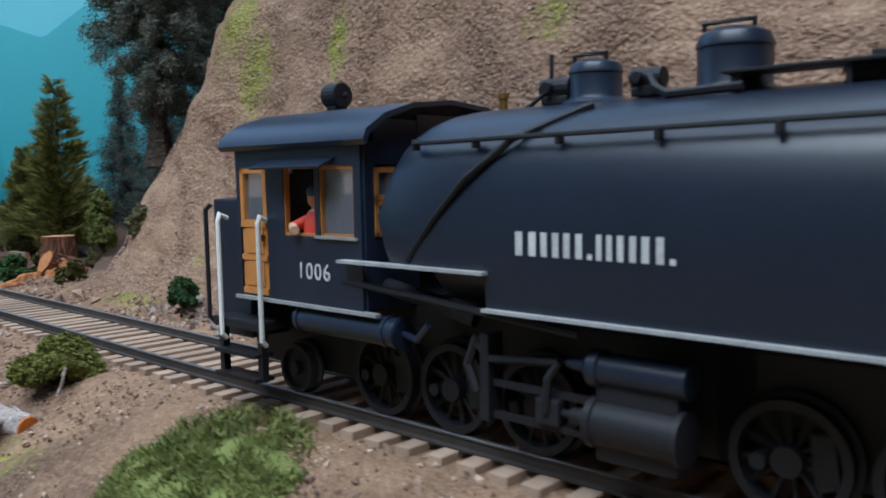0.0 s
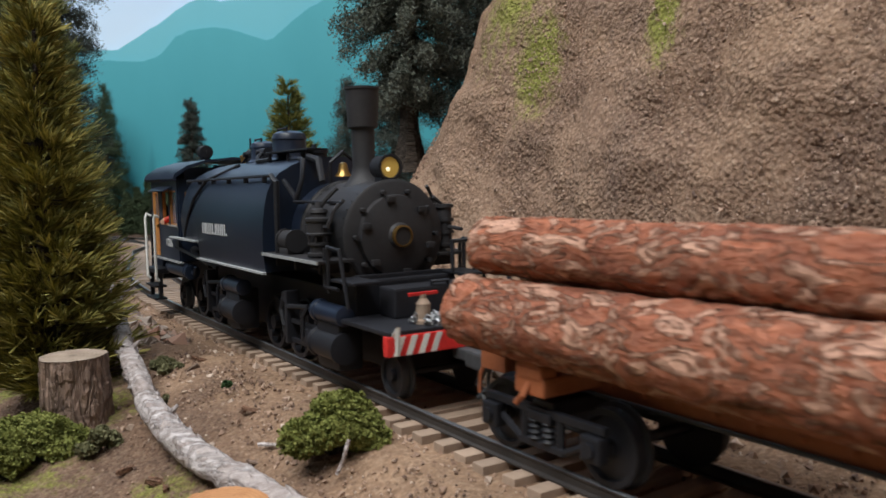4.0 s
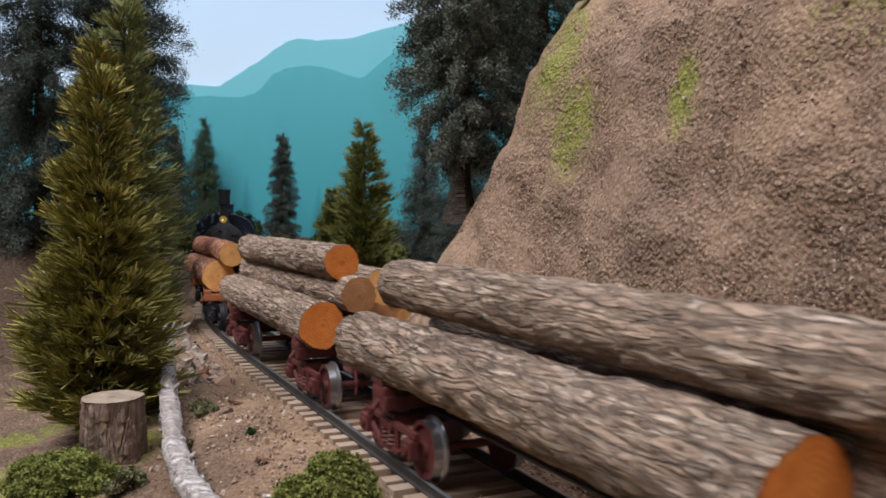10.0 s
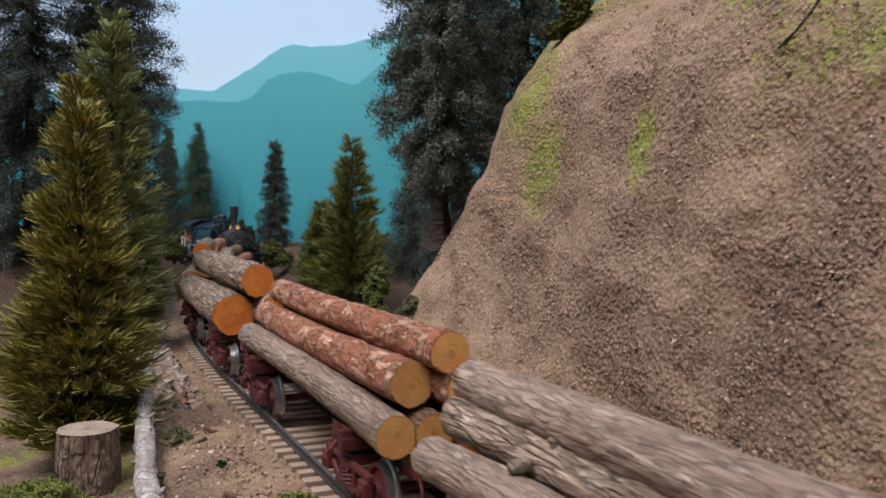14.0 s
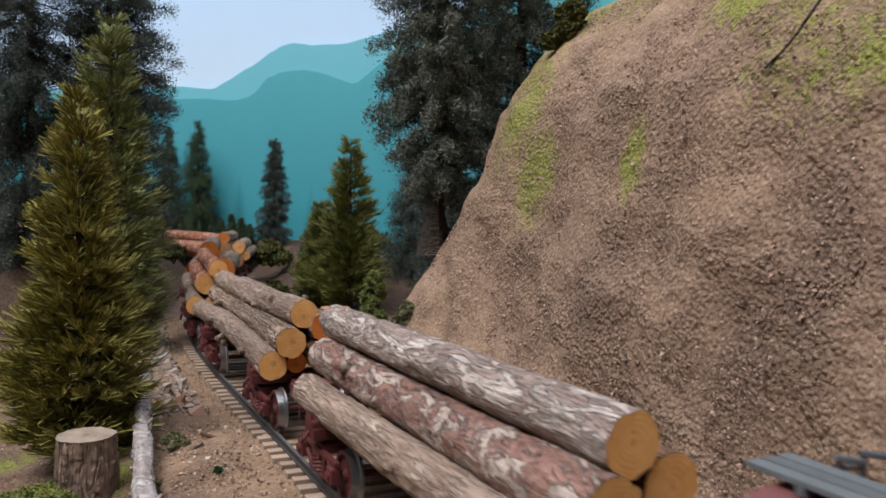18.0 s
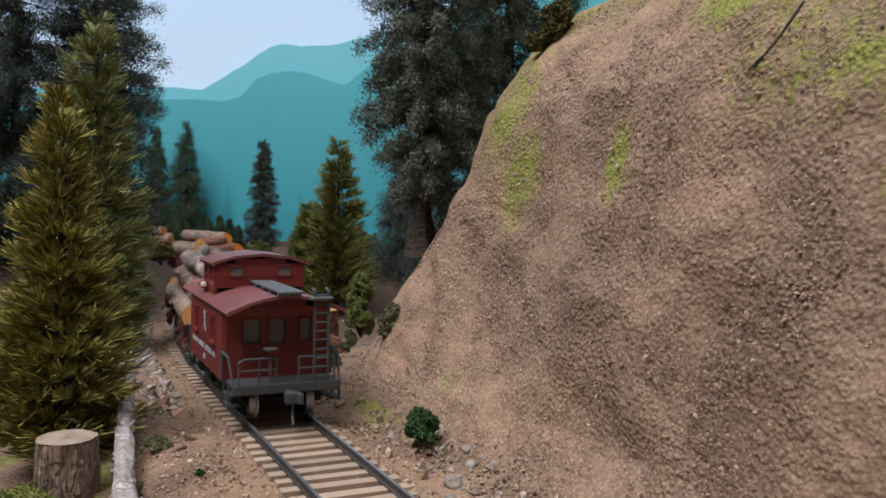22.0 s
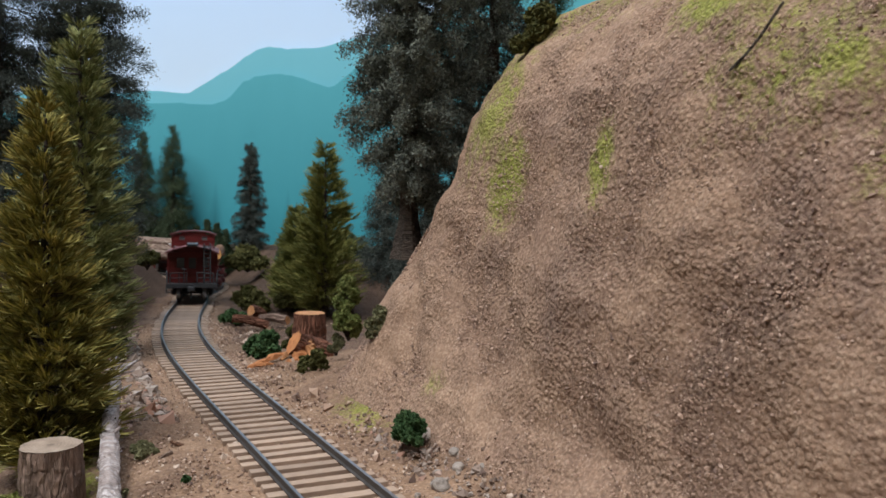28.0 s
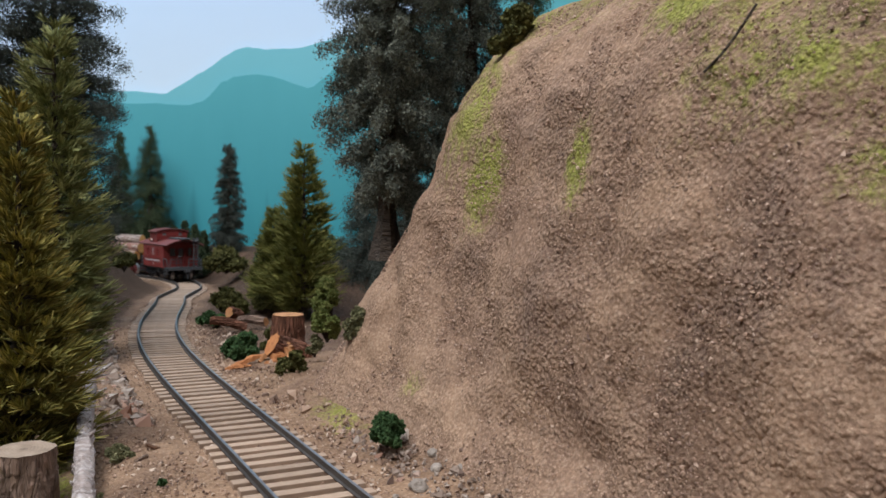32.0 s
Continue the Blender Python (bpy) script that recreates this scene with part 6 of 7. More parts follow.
            tube(bm, [(cx + 0.0222, s * 0.0140, 0.0155), (cx + 0.0236, s * 0.0142, 0.0118), (cx + 0.0222, s * 0.0142, 0.0085)], 0.0006, 6)
            assembly("guide_bar", bm, LOCODARK, loco, "", "valve_rod", False)
        bm = bmesh.new()
        cyl(bm, (0.0370, s * 0.0142, 0.0142), (0.0588, s * 0.0142, 0.0142), 0.0020, seg=20)
        for x in (0.0375, 0.0395, 0.0580):
            cyl(bm, (x - 0.0003, s * 0.0142, 0.0142), (x + 0.0003, s * 0.0142, 0.0142), 0.0022, seg=20)
        tube(bm, [(0.0370, s * 0.0142, 0.0142), (0.0340, s * 0.0146, 0.0138), (0.0318, s * 0.0148, 0.0160)], 0.00045, 6)
        assembly("air_reservoir", bm, LOCO, loco, "", "tank_band", angle=30)
        bm = bmesh.new()
        tube(bm, [(0.0470, s * 0.0158, 0.0208), (0.0300, s * 0.0160, 0.0196), (0.0080, s * 0.0160, 0.0178)], 0.0005, 6)
        tube(bm, [(0.0420, s * 0.0120, 0.0200), (0.0320, s * 0.0130, 0.0188), (0.0260, s * 0.0120, 0.0170)], 0.0012, 8)
        assembly("side_pipe", bm, LOCODARK, loco, "", "side_pipe", False, 40)
        bm = bmesh.new()
        box(bm, -0.0415, s * 0.0132, 0.0236, 0.0285, 0.0075, 0.0006, 0.0001)
        for x in (-0.052, -0.040, -0.030):
            box(bm, x, s * 0.0120, 0.0222, 0.0010, 0.0060, 0.0022)
        board = assembly("running_board", bm, SMOKEBOX, loco, "grey running board with a pale edge", "bracket")
        bm = bmesh.new()
        box(bm, -0.0415, s * 0.0171, 0.0236, 0.0287, 0.0003, 0.0006)
        part("board_edge", bm, EDGEPAINT, board)
        bm = bmesh.new()
        cyl(bm, (-0.0330, s * 0.0137, 0.0266), (-0.0375, s * 0.0137, 0.0266), 0.0021, seg=18)
        cyl(bm, (-0.0324, s * 0.0137, 0.0266), (-0.0330, s * 0.0137, 0.0266), 0.0024, seg=18)
        cyl(bm, (-0.0375, s * 0.0137, 0.0266), (-0.0381, s * 0.0137, 0.0266), 0.0024, seg=18)
        box(bm, -0.0352, s * 0.0137, 0.0245, 0.0050, 0.0036, 0.0014, 0.0003)
        assembly("oil_lubricator", bm, SMOKEBOX, loco, "", "end_cap", angle=30)
        bm = bmesh.new()
        x, y = -0.0480, s * 0.0130
        lathe(bm, [(0.0022, 0.0240), (0.0024, 0.0243), (0.0024, 0.0248), (0.0019, 0.0250), (0.0019, 0.0262), (0.0023, 0.0264), (0.0023, 0.0268), (0.0012, 0.0270), (0.0011, 0.0280), (0.0025, 0.0282), (0.0026, 0.0286), (0.0024, 0.0288),
                   (0.0024, 0.0308), (0.0027, 0.0310), (0.0027, 0.0315), (0.0016, 0.0318), (0.0015, 0.0324), (0.0018, 0.0326), (0.0016, 0.0332), (0.0008, 0.0335), (0.0006, 0.0346)], "z", (x, y, 0), 22)
        for q in range(8):
            a = q * 0.785
            cyl(bm, (x + 0.0020 * math.cos(a), y + 0.0020 * math.sin(a), 0.0268), (x + 0.0020 * math.cos(a), y + 0.0020 * math.sin(a), 0.0282), 0.00028, seg=6)
        tube(bm, [(x, y, 0.0330), (x - 0.0010, s * 0.0118, 0.0352), (x - 0.0022, s * 0.0100, 0.0372)], 0.0004, 6)
        tube(bm, [(x - 0.0020, y, 0.0298), (x - 0.0042, y, 0.0300), (x - 0.0050, s * 0.0122, 0.0330), (x - 0.0048, s * 0.0100, 0.0350)], 0.0004, 6)
        assembly("air_pump", bm, SMOKEBOX, loco, "", "pump_pipe", angle=30)
        bm = bmesh.new()
        tube(bm, [(-0.0560, s * 0.0150, 0.0180), (-0.0560, s * 0.0150, 0.0265), (-0.0610, s * 0.0150, 0.0262), (-0.0640, s * 0.0150, 0.0160)], 0.00035, 6)
        tube(bm, [(-0.0545, s * 0.0150, 0.0262), (-0.0545, s * 0.0150, 0.0190), (-0.0600, s * 0.0150, 0.0190)], 0.00035, 6)
        assembly("front_handrail", bm, LOCODARK, loco, "", "front_handrail", False)
    # front deck, platform and beam
    bm = bmesh.new()
    box(bm, -0.0680, 0, 0.0132, 0.0190, 0.0290, 0.0008, 0.0002)
    part("front_deck", bm, LOCODARK, loco)
    bm = bmesh.new()
    box(bm, -0.0635, -0.0015, 0.0163, 0.0060, 0.0170, 0.0056, 0.0005)
    box(bm, -0.0560, 0, 0.0165, 0.0060, 0.0220, 0.0070, 0.0005)
    tube(bm, [(-0.0660, -0.0010, 0.0190), (-0.0662, -0.0010, 0.0198), (-0.0662, -0.0045, 0.0198), (-0.0660, -0.0045, 0.0190)], 0.0003, 6)
    assembly("cylinder_saddle", bm, LOCODARK, loco, "", "saddle_block")
    bm = bmesh.new()
    for s in (1, -1):
        box(bm, -0.0605, s * 0.0118, 0.0203, 0.0095, 0.0056, 0.0006, 0.0002)
    box(bm, -0.0565, 0, 0.0203, 0.0012, 0.0200, 0.0010, 0.0002)
    box(bm, -0.0635, -0.0118, 0.0180, 0.0012, 0.0030, 0.0045, 0.0002)
    assembly("front_platform", bm, LOCODARK, loco, "", "foot_plate")
    bm = bmesh.new()
    tube(bm, [(-0.0610, -0.0140, 0.0203), (-0.0610, -0.0140, 0.0265), (-0.0660, -0.0140, 0.0265), (-0.0660, -0.0140, 0.0203)], 0.0004, 6)
    tube(bm, [(-0.0610, -0.0090, 0.0203), (-0.0610, -0.0090, 0.0265), (-0.0610, -0.0140, 0.0265)], 0.0004, 6)
    tube(bm, [(-0.0660, -0.0140, 0.0240), (-0.0720, -0.0142, 0.0205), (-0.0738, -0.0142, 0.0140)], 0.0004, 6)
    assembly("platform_railing", bm, LOCODARK, loco, "", "platform_railing", False)
    bm = bmesh.new()
    box(bm, -0.0770, 0, 0.0112, 0.0016, 0.0296, 0.0034, 0.0002)
    beam = part("pilot_beam", bm, BEAMRED, loco, "red pilot beam with white stripes")
    for s in (1, -1):
        for k in range(4):
            bm = bmesh.new()
            c = s * (0.0055 + k * 0.0024)
            vs = [bm.verts.new((-0.07786, c + d + s * e, z)) for d, e, z in ((0.0, 0.0, 0.0096), (0.0011, 0.0, 0.0096), (0.0011, -0.0013, 0.0128), (0.0, -0.0013, 0.0128))]
            vb = [bm.verts.new((-0.07794, v.co.y, v.co.z)) for v in vs]
            bm.faces.new(vb)
            for i in range(4):
                bm.faces.new((vs[i], vs[(i + 1) % 4], vb[(i + 1) % 4], vb[i]))
            bmesh.ops.recalc_face_normals(bm, faces=bm.faces)
            part("stripe", bm, WHITE, beam)
    bm = bmesh.new()
    for s in (1, -1):
        tube(bm, [(-0.0775, s * 0.0135, 0.0128), (-0.0790, s * 0.0135, 0.0142), (-0.0786, s * 0.0135, 0.0100)], 0.00035, 6)
    assembly("beam_handle", bm, WHITE, beam, "", "beam_handle", False)
    coupler(loco, -0.0770, -1)
    bm = bmesh.new()
    lathe(bm, [(0.0016, 0.0136), (0.0016, 0.0142), (0.0012, 0.0145), (0.0013, 0.0150), (0.0012, 0.0155), (0.0013, 0.0160), (0.0012, 0.0165), (0.0013, 0.0170), (0.0010, 0.0175), (0.0006, 0.0180), (0.0006, 0.0187)], "z", (-0.0730, 0.0050, 0), 18)
    jack = smooth(part("jack", bm, TIE, loco, "cream bottle jack with a red bar on the front deck"), 35)
    bm = bmesh.new()
    box(bm, -0.0730, 0.0050, 0.0188, 0.0006, 0.0058, 0.0006, 0.0001)
    part("jack_bar", bm, BEAMRED, jack)
    bm = bmesh.new()
    rng = random.Random(3)
    for k in range(60):
        c = (-0.0738 + rng.uniform(-0.0024, 0.0022), 0.0020 + rng.uniform(-0.0046, 0.0050), 0.0138 + rng.uniform(0, 0.0011))
        q = bmesh.ops.create_circle(bm, segments=8, radius=0.00062)
        m = Matrix.Translation(c) @ Euler((rng.uniform(0, 3), rng.uniform(0, 3), 0)).to_matrix().to_4x4()
        es = [e for v in q["verts"] for e in v.link_edges]
        bmesh.ops.transform(bm, matrix=m, verts=q["verts"])
        pts = [v.co.copy() for v in q["verts"]]
        bmesh.ops.delete(bm, geom=q["verts"], context="VERTS")
        for a, b in zip(pts, pts[1:] + pts[:1]):
            cyl(bm, a, b, 0.00016, seg=5)
    part("chain", bm, CHAIN, loco, "coiled galvanised chain")
    bm = bmesh.new()
    for x in (-0.0495, -0.0530):
        cyl(bm, (x, -0.0125, 0.0245), (x, -0.0125, 0.0335), 0.0014, seg=14)
        for z in (0.0250, 0.0275, 0.0300, 0.0328):
            cyl(bm, (x, -0.0125, z), (x, -0.0125, z + 0.0006), 0.0018, seg=14)
    tube(bm, [(-0.0530, -0.0125, 0.0290), (-0.0590, -0.0125, 0.0286)], 0.0004, 6)
    assembly("compound_pump", bm, SMOKEBOX, loco, "", "pump_flange", angle=30)
    MOVERS.append((loco, LOCO_OFF, 0.050))
    # the driver figure: one plain shape
    bm = bmesh.new()
    lathe(bm, [(0.0014, 0.0225), (0.0019, 0.0250), (0.0020, 0.0280), (0.0012, 0.0297), (0.0007, 0.0300), (0.0007, 0.0303), (0.0012, 0.0309), (0.0013, 0.0320), (0.0014, 0.0322), (0.0013, 0.0331), (0.0005, 0.0335)], "z", (0.0572, 0.0131, 0.0006), 14)
    tube(bm, [(0.0582, 0.0140, 0.0292), (0.0590, 0.0160, 0.0280), (0.0572, 0.0172, 0.0277)], 0.00070, 8)
    fig = part("toy_figure", bm, CLOTHRED, None)
    smooth(fig, 60)
    fig.data.materials.append(FIGSKIN)
    fig.data.materials.append(FIGBLUE)
    for p in fig.data.polygons:
        z = p.center.z
        if 0.0299 < z < 0.0321:
            p.material_index = 1
        elif z >= 0.0321 or z < 0.0262 and p.center.y < 0.0162:
            p.material_index = 2
        elif p.center.y > 0.0166:
            p.material_index = 1
    tagged(fig, "small painted toy driver leaning from the cab window", "figurine")
    RIDERS.append((fig, LOCO_OFF, pose(-0.0012, 0, 0)))


FIGSKIN = two_tone("figure_skin_paint", (0.60, 0.36, 0.24), (0.70, 0.45, 0.32), 300, 2000, 0.6)
FIGBLUE = two_tone("figure_blue_paint", (0.05, 0.11, 0.25), (0.08, 0.16, 0.34), 300, 2000, 0.6)


def frame_bars_x(bm, x, y0, y1, z0, z1, t=0.0007):
    for y in (y0, y1):
        box(bm, x, y, (z0 + z1) / 2, 0.0007, t, z1 - z0 + t)
    for z in (z0, z1):
        box(bm, x, (y0 + y1) / 2, z, 0.0007, abs(y1 - y0) + t, t)


CAB_OFF = -1.0085


def build_caboose():
    car = tagged(empty("caboose"), "weathered red wooden caboose with a cupola and end platforms", "caboose")
    w, zb, ze = 0.0145, 0.0105, 0.0299
    bm = bmesh.new()
    # body walls with openings
    for s in (1, -1):
        wins = [(0.0105, 0.0150), (-0.0150, -0.0105)]
        box(bm, 0, s * w, (zb + 0.0195) / 2, 0.049, 0.0010, 0.0195 - zb)
        box(bm, 0, s * w, (0.0262 + ze) / 2, 0.049, 0.0010, ze - 0.0262)
        for a, b in ((-0.0245, -0.0150), (-0.0105, 0.0105), (0.0150, 0.0245)):
            box(bm, (a + b) / 2, s * w, (0.0195 + 0.0262) / 2, b - a, 0.0010, 0.0067)
    for e in (1, -1):
        x = e * 0.0243
        box(bm, x, 0, (zb + 0.0200) / 2, 0.0010, 0.028, 0.0200 - zb)
        box(bm, x, 0, (0.0268 + 0.0298) / 2, 0.0010, 0.028, 0.0030)
        box(bm, x, 0, 0.0308, 0.0010, 0.0160, 0.0022)
        for a, b in ((-0.0140, -0.0095), (-0.0060, -0.0022), (0.0022, 0.0045), (0.0095, 0.0140)):
            box(bm, x, (a + b) / 2, 0.0234, 0.0010, b - a, 0.0068)
    body = assembly("body", bm, CABOOSE, car, "red plank-sided body", "wall_panel")
    bm = bmesh.new()
    box(bm, 0, 0, 0, 0.0013, 0.00012, 0.0086)
    first = part("side_plank", bm, CABOOSE, body)
    first.matrix_basis = pose(-0.0240, w + 0.00052, 0.0150)
    for k in range(1, 62):
        plank = new("side_plank", first.data)
        plank.parent = body
        plank.matrix_basis = pose(-0.0240 + k // 2 * 0.0016, (1 if k % 2 == 0 else -1) * (w + 0.00052), 0.0150)
    for s in (1, -1):
        for c in (0.01275, -0.01275):
            bm = bmesh.new()
            frame_bars(bm, c - 0.0024, c + 0.0024, 0.0195, 0.0263, s * (w + 0.0004), 0.0006, 0.0010)
            box(bm, c, s * (w + 0.0009), 0.0191, 0.0058, 0.0012, 0.0006)
            part("window_trim", bm, CABOOSE, body)
    for e in (1, -1):
        x = e * 0.0248
        for y0, y1, z0 in ((0.0045, 0.0095, 0.0200), (-0.0060, -0.0095, 0.0200)):
            bm = bmesh.new()
            frame_bars_x(bm, x, y0, y1, z0, 0.0268, 0.0006)
            part("window_trim", bm, CABOOSE, body)
        bm = bmesh.new()
        frame_bars_x(bm, x, -0.0024, 0.0024, 0.0112, 0.0268, 0.0006)
        box(bm, x, 0, 0.0152, 0.0005, 0.0040, 0.0006)
        box(bm, x, 0, 0.0196, 0.0005, 0.0040, 0.0006)
        part("end_door", bm, CABOOSE, body)
        for s in (1, -1):
            bm = bmesh.new()
            box(bm, x, s * 0.0142, 0.0206, 0.0008, 0.0008, 0.0196)
            part("corner_post", bm, CABOOSE, body)
    paneM = two_tone("dusty_pane", (0.10, 0.105, 0.11), (0.20, 0.205, 0.205), 150, 1500, 0.25, bumps=0.0)
    for s in (1, -1):
        for c in (0.01275, -0.01275):
            bm = bmesh.new()
            box(bm, c, s * (w - 0.0004), 0.0229, 0.0046, 0.0002, 0.0068)
            part("window_pane", bm, paneM, body, "dusty grey pane")
    for e in (1, -1):
        for a, b in ((0.0045, 0.0095), (-0.0095, -0.0060), (-0.0022, 0.0022)):
            bm = bmesh.new()
            box(bm, e * 0.0240, (a + b) / 2, 0.0234, 0.0002, b - a, 0.0068)
            part("window_pane", bm, paneM, body, "dusty grey pane")
    # main roof
    bm = bmesh.new()
    top = [(-0.0162, 0.0298), (-0.0155, 0.0304), (-0.010, 0.0326), (-0.005, 0.0338), (0, 0.0342), (0.005, 0.0338), (0.010, 0.0326), (0.0155, 0.0304), (0.0162, 0.0298)]
    prism(bm, top + [(y * 0.97, z - 0.0008) for y, z in top[::-1]], -0.0355, 0.0355)
    smooth(part("roof", bm, CABROOF, car, "faded red curved roof"), 35)
    bm = bmesh.new()
    for x0, x1 in ((-0.0385, -0.0048), (0.0132, 0.0385)):
        for y in (-0.0022, 0, 0.0022):
            box(bm, (x0 + x1) / 2, y, 0.0352, x1 - x0, 0.0019, 0.0006, 0.0001)
        for x in np.arange(x0 + 0.003, x1, 0.008):
            box(bm, x, 0, 0.0346, 0.0010, 0.0064, 0.0010)
    box(bm, -0.0350, -0.0085, 0.0334, 0.0052, 0.0060, 0.0006, 0.0001)
    assembly("roof_walk", bm, ROOFWALK, car, "dark slate grey plank roof walk", "roof_plank")
    # cupola
    cx0, cx1, cw, cz = -0.0043, 0.0128, 0.0128, 0.0412
    bm = bmesh.new()
    for s in (1, -1):
        box(bm, (cx0 + cx1) / 2, s * cw, 0.0336, cx1 - cx0, 0.0009, 0.0060)
        box(bm, (cx0 + cx1) / 2, s * cw, 0.0398, cx1 - cx0, 0.0009, 0.0010)
        for a, b in ((cx0, cx0 + 0.0030), (cx0 + 0.0070, cx1 - 0.0070), (cx1 - 0.0030, cx1)):
            box(bm, (a + b) / 2, s * cw, 0.0379, b - a, 0.0009, 0.0030)
    for x in (cx0, cx1):
        box(bm, x, 0, 0.0350, 0.0009, 2 * cw, 0.0034)
        box(bm, x, 0, 0.0401, 0.0009, 2 * cw, 0.0006)
        box(bm, x, 0, 0.0410, 0.0009, 0.0150, 0.0014)
        for a, b in ((-cw, -0.0090), (-0.0050, 0.0050), (0.0090, cw)):
            box(bm, x, (a + b) / 2, 0.0382, 0.0009, b - a, 0.0034)
    cup = assembly("cupola", bm, CABOOSE, car, "red cupola with small windows", "wall_panel")
    bm = bmesh.new()
    ctop = [(-0.0144, 0.0404), (-0.0138, 0.0410), (-0.008, 0.0426), (0, 0.0433), (0.008, 0.0426), (0.0138, 0.0410), (0.0144, 0.0404)]
    prism(bm, ctop + [(y * 0.97, z - 0.0008) for y, z in ctop[::-1]], cx0 - 0.0016, cx1 + 0.0016)
    smooth(part("cupola_roof", bm, CABROOF, cup, "faded red curved cupola roof"), 35)
    for s in (1, -1):
        for c in (cx0 + 0.0050, cx1 - 0.0050):
            bm = bmesh.new()
            box(bm, c, s * (cw - 0.0003), 0.0379, 0.0040, 0.0002, 0.0030)
            part("window_pane", bm, paneM, cup, "dusty grey pane")
            bm = bmesh.new()
            frame_bars(bm, c - 0.0021, c + 0.0021, 0.0364, 0.0394, s * (cw + 0.0004), 0.0005, 0.0007)
            part("window_trim", bm, CABOOSE, cup)
    for x in (cx0, cx1):
        for a, b in ((-0.0090, -0.0050), (0.0050, 0.0090)):
            bm = bmesh.new()
            box(bm, x, (a + b) / 2, 0.0382, 0.0002, b - a, 0.0034)
            part("window_pane", bm, paneM, cup, "dusty grey pane")
            bm = bmesh.new()
            frame_bars_x(bm, x - 0.0004 if x < 0 else x + 0.0004, a, b, 0.0366, 0.0398, 0.0005)
            part("window_trim", bm, CABOOSE, cup)
    # a warm marker lamp at the cupola's side
    bm = bmesh.new()
    lathe(bm, [(0.0004, 0.0112), (0.0008, 0.0110), (0.0009, 0.0080), (0.0011, 0.0062), (0.0012, 0.0056), (0.0010, 0.0055)], "x", (0, 0.0146, 0.0335), 14)
    box(bm, 0.0082, 0.0138, 0.0328, 0.0012, 0.0020, 0.0008, 0.0002)
    lamp = smooth(part("marker_lamp", bm, CARORANGE, car, "small rusty orange marker lamp"))
    bm = bmesh.new()
    lathe(bm, [(0.0001, 0.0052), (0.0008, 0.0053), (0.0010, 0.0056)], "x", (0, 0.0146, 0.0335), 14)
    part("lens", bm, WHITE, lamp)
    # underframe, platforms, railings
    bm = bmesh.new()
    box(bm, 0, 0, 0.0096, 0.068, 0.010, 0.0022, 0.0003)
    for s in (1, -1):
        box(bm, 0, s * 0.0130, 0.0099, 0.049, 0.0020, 0.0014, 0.0002)
        tube(bm, [(-0.020, s * 0.0110, 0.0090), (-0.008, s * 0.0110, 0.0062), (0.008, s * 0.0110, 0.0062), (0.020, s * 0.0110, 0.0090)], 0.0003, 6)
    box(bm, 0.001, 0.0085, 0.0072, 0.0090, 0.0050, 0.0034, 0.0004)
    assembly("underframe", bm, GREYPAINT, car, "", "truss_rod")
    for e in (1, -1):
        bm = bmesh.new()
        box(bm, e * 0.0300, 0, 0.0104, 0.0100, 0.0280, 0.0012, 0.0002)
        box(bm, e * 0.0352, 0, 0.0099, 0.0016, 0.0286, 0.0026, 0.0003)
        for s in (1, -1):
            for z in (0.0082, 0.0056):
                box(bm, e * 0.0300, s * 0.0138, z, 0.0066, 0.0028, 0.0004)
            for x in (0.0270, 0.0332):
                box(bm, e * x, s * 0.0150, 0.0078, 0.0005, 0.0005, 0.0056)
        assembly("platform", bm, GREYPAINT, car, "grey end platform with steps", "step_plate")
        bm = bmesh.new()
        x = e * 0.0352
        for s in (1, -1):
            tube(bm, [(x, s * 0.0030, 0.0110), (x, s * 0.0030, 0.0178), (x, s * 0.0115, 0.0178), (x, s * 0.0128, 0.0170), (x, s * 0.0128, 0.0110)], 0.00032, 6)
            tube(bm, [(x, s * 0.0030, 0.0148), (x, s * 0.0128, 0.0148)], 0.00028, 6)
            tube(bm, [(x, s * 0.0075, 0.0110), (x, s * 0.0075, 0.0178)], 0.00028, 6)
            tube(bm, [(e * 0.0255, s * 0.0151, 0.0110), (e * 0.0255, s * 0.0151, 0.0185), (e * 0.0320, s * 0.0148, 0.0180), (e * 0.0352, s * 0.0142, 0.0110)], 0.00032, 6)
        assembly("end_railing", bm, GREYPAINT, car, "", "end_railing", False)
        bm = bmesh.new()
        cyl(bm, (x, 0.0046, 0.0110), (x, 0.0046, 0.0200), 0.0003, seg=6)
        lathe(bm, [(0.0008, 0.0), (0.0019, 0.0001), (0.0019, 0.0005), (0.0008, 0.0006)], "z", (x, 0.0046, 0.0200), 14)
        part("brake_wheel", bm, GREYPAINT, car)
        bm = bmesh.new()
        for y in (-0.0070, -0.0108):
            tube(bm, [(e * 0.0356, y, 0.0110), (e * 0.0358, y, 0.0352), (e * 0.0330, y, 0.0356)], 0.00036, 6)
        for k in range(10):
            z = 0.0125 + k * 0.0024
            cyl(bm, (e * 0.0357, -0.0070, z), (e * 0.0357, -0.0108, z), 0.0003, seg=6)
        assembly("ladder", bm, GREYPAINT, car, "thin grey end ladder", "rung")
        coupler(car, e * 0.0355, e)
        truck(car, CAB_OFF, e * 0.0165, LOCODARK, half=0.0090, r=0.0050, face=LOCODARK)
    # unreadable writing as plain bars, with a crossed emblem
    bm = bmesh.new()
    y = w + 0.00064
    for a in (0.55, -0.55):
        box(bm, 0, 0, 0, 0.0006, 0.0001, 0.0068, 0, Matrix.Translation((0, y, 0.0235)) @ Matrix.Rotation(a, 4, "Y"))
    x = 0.0188
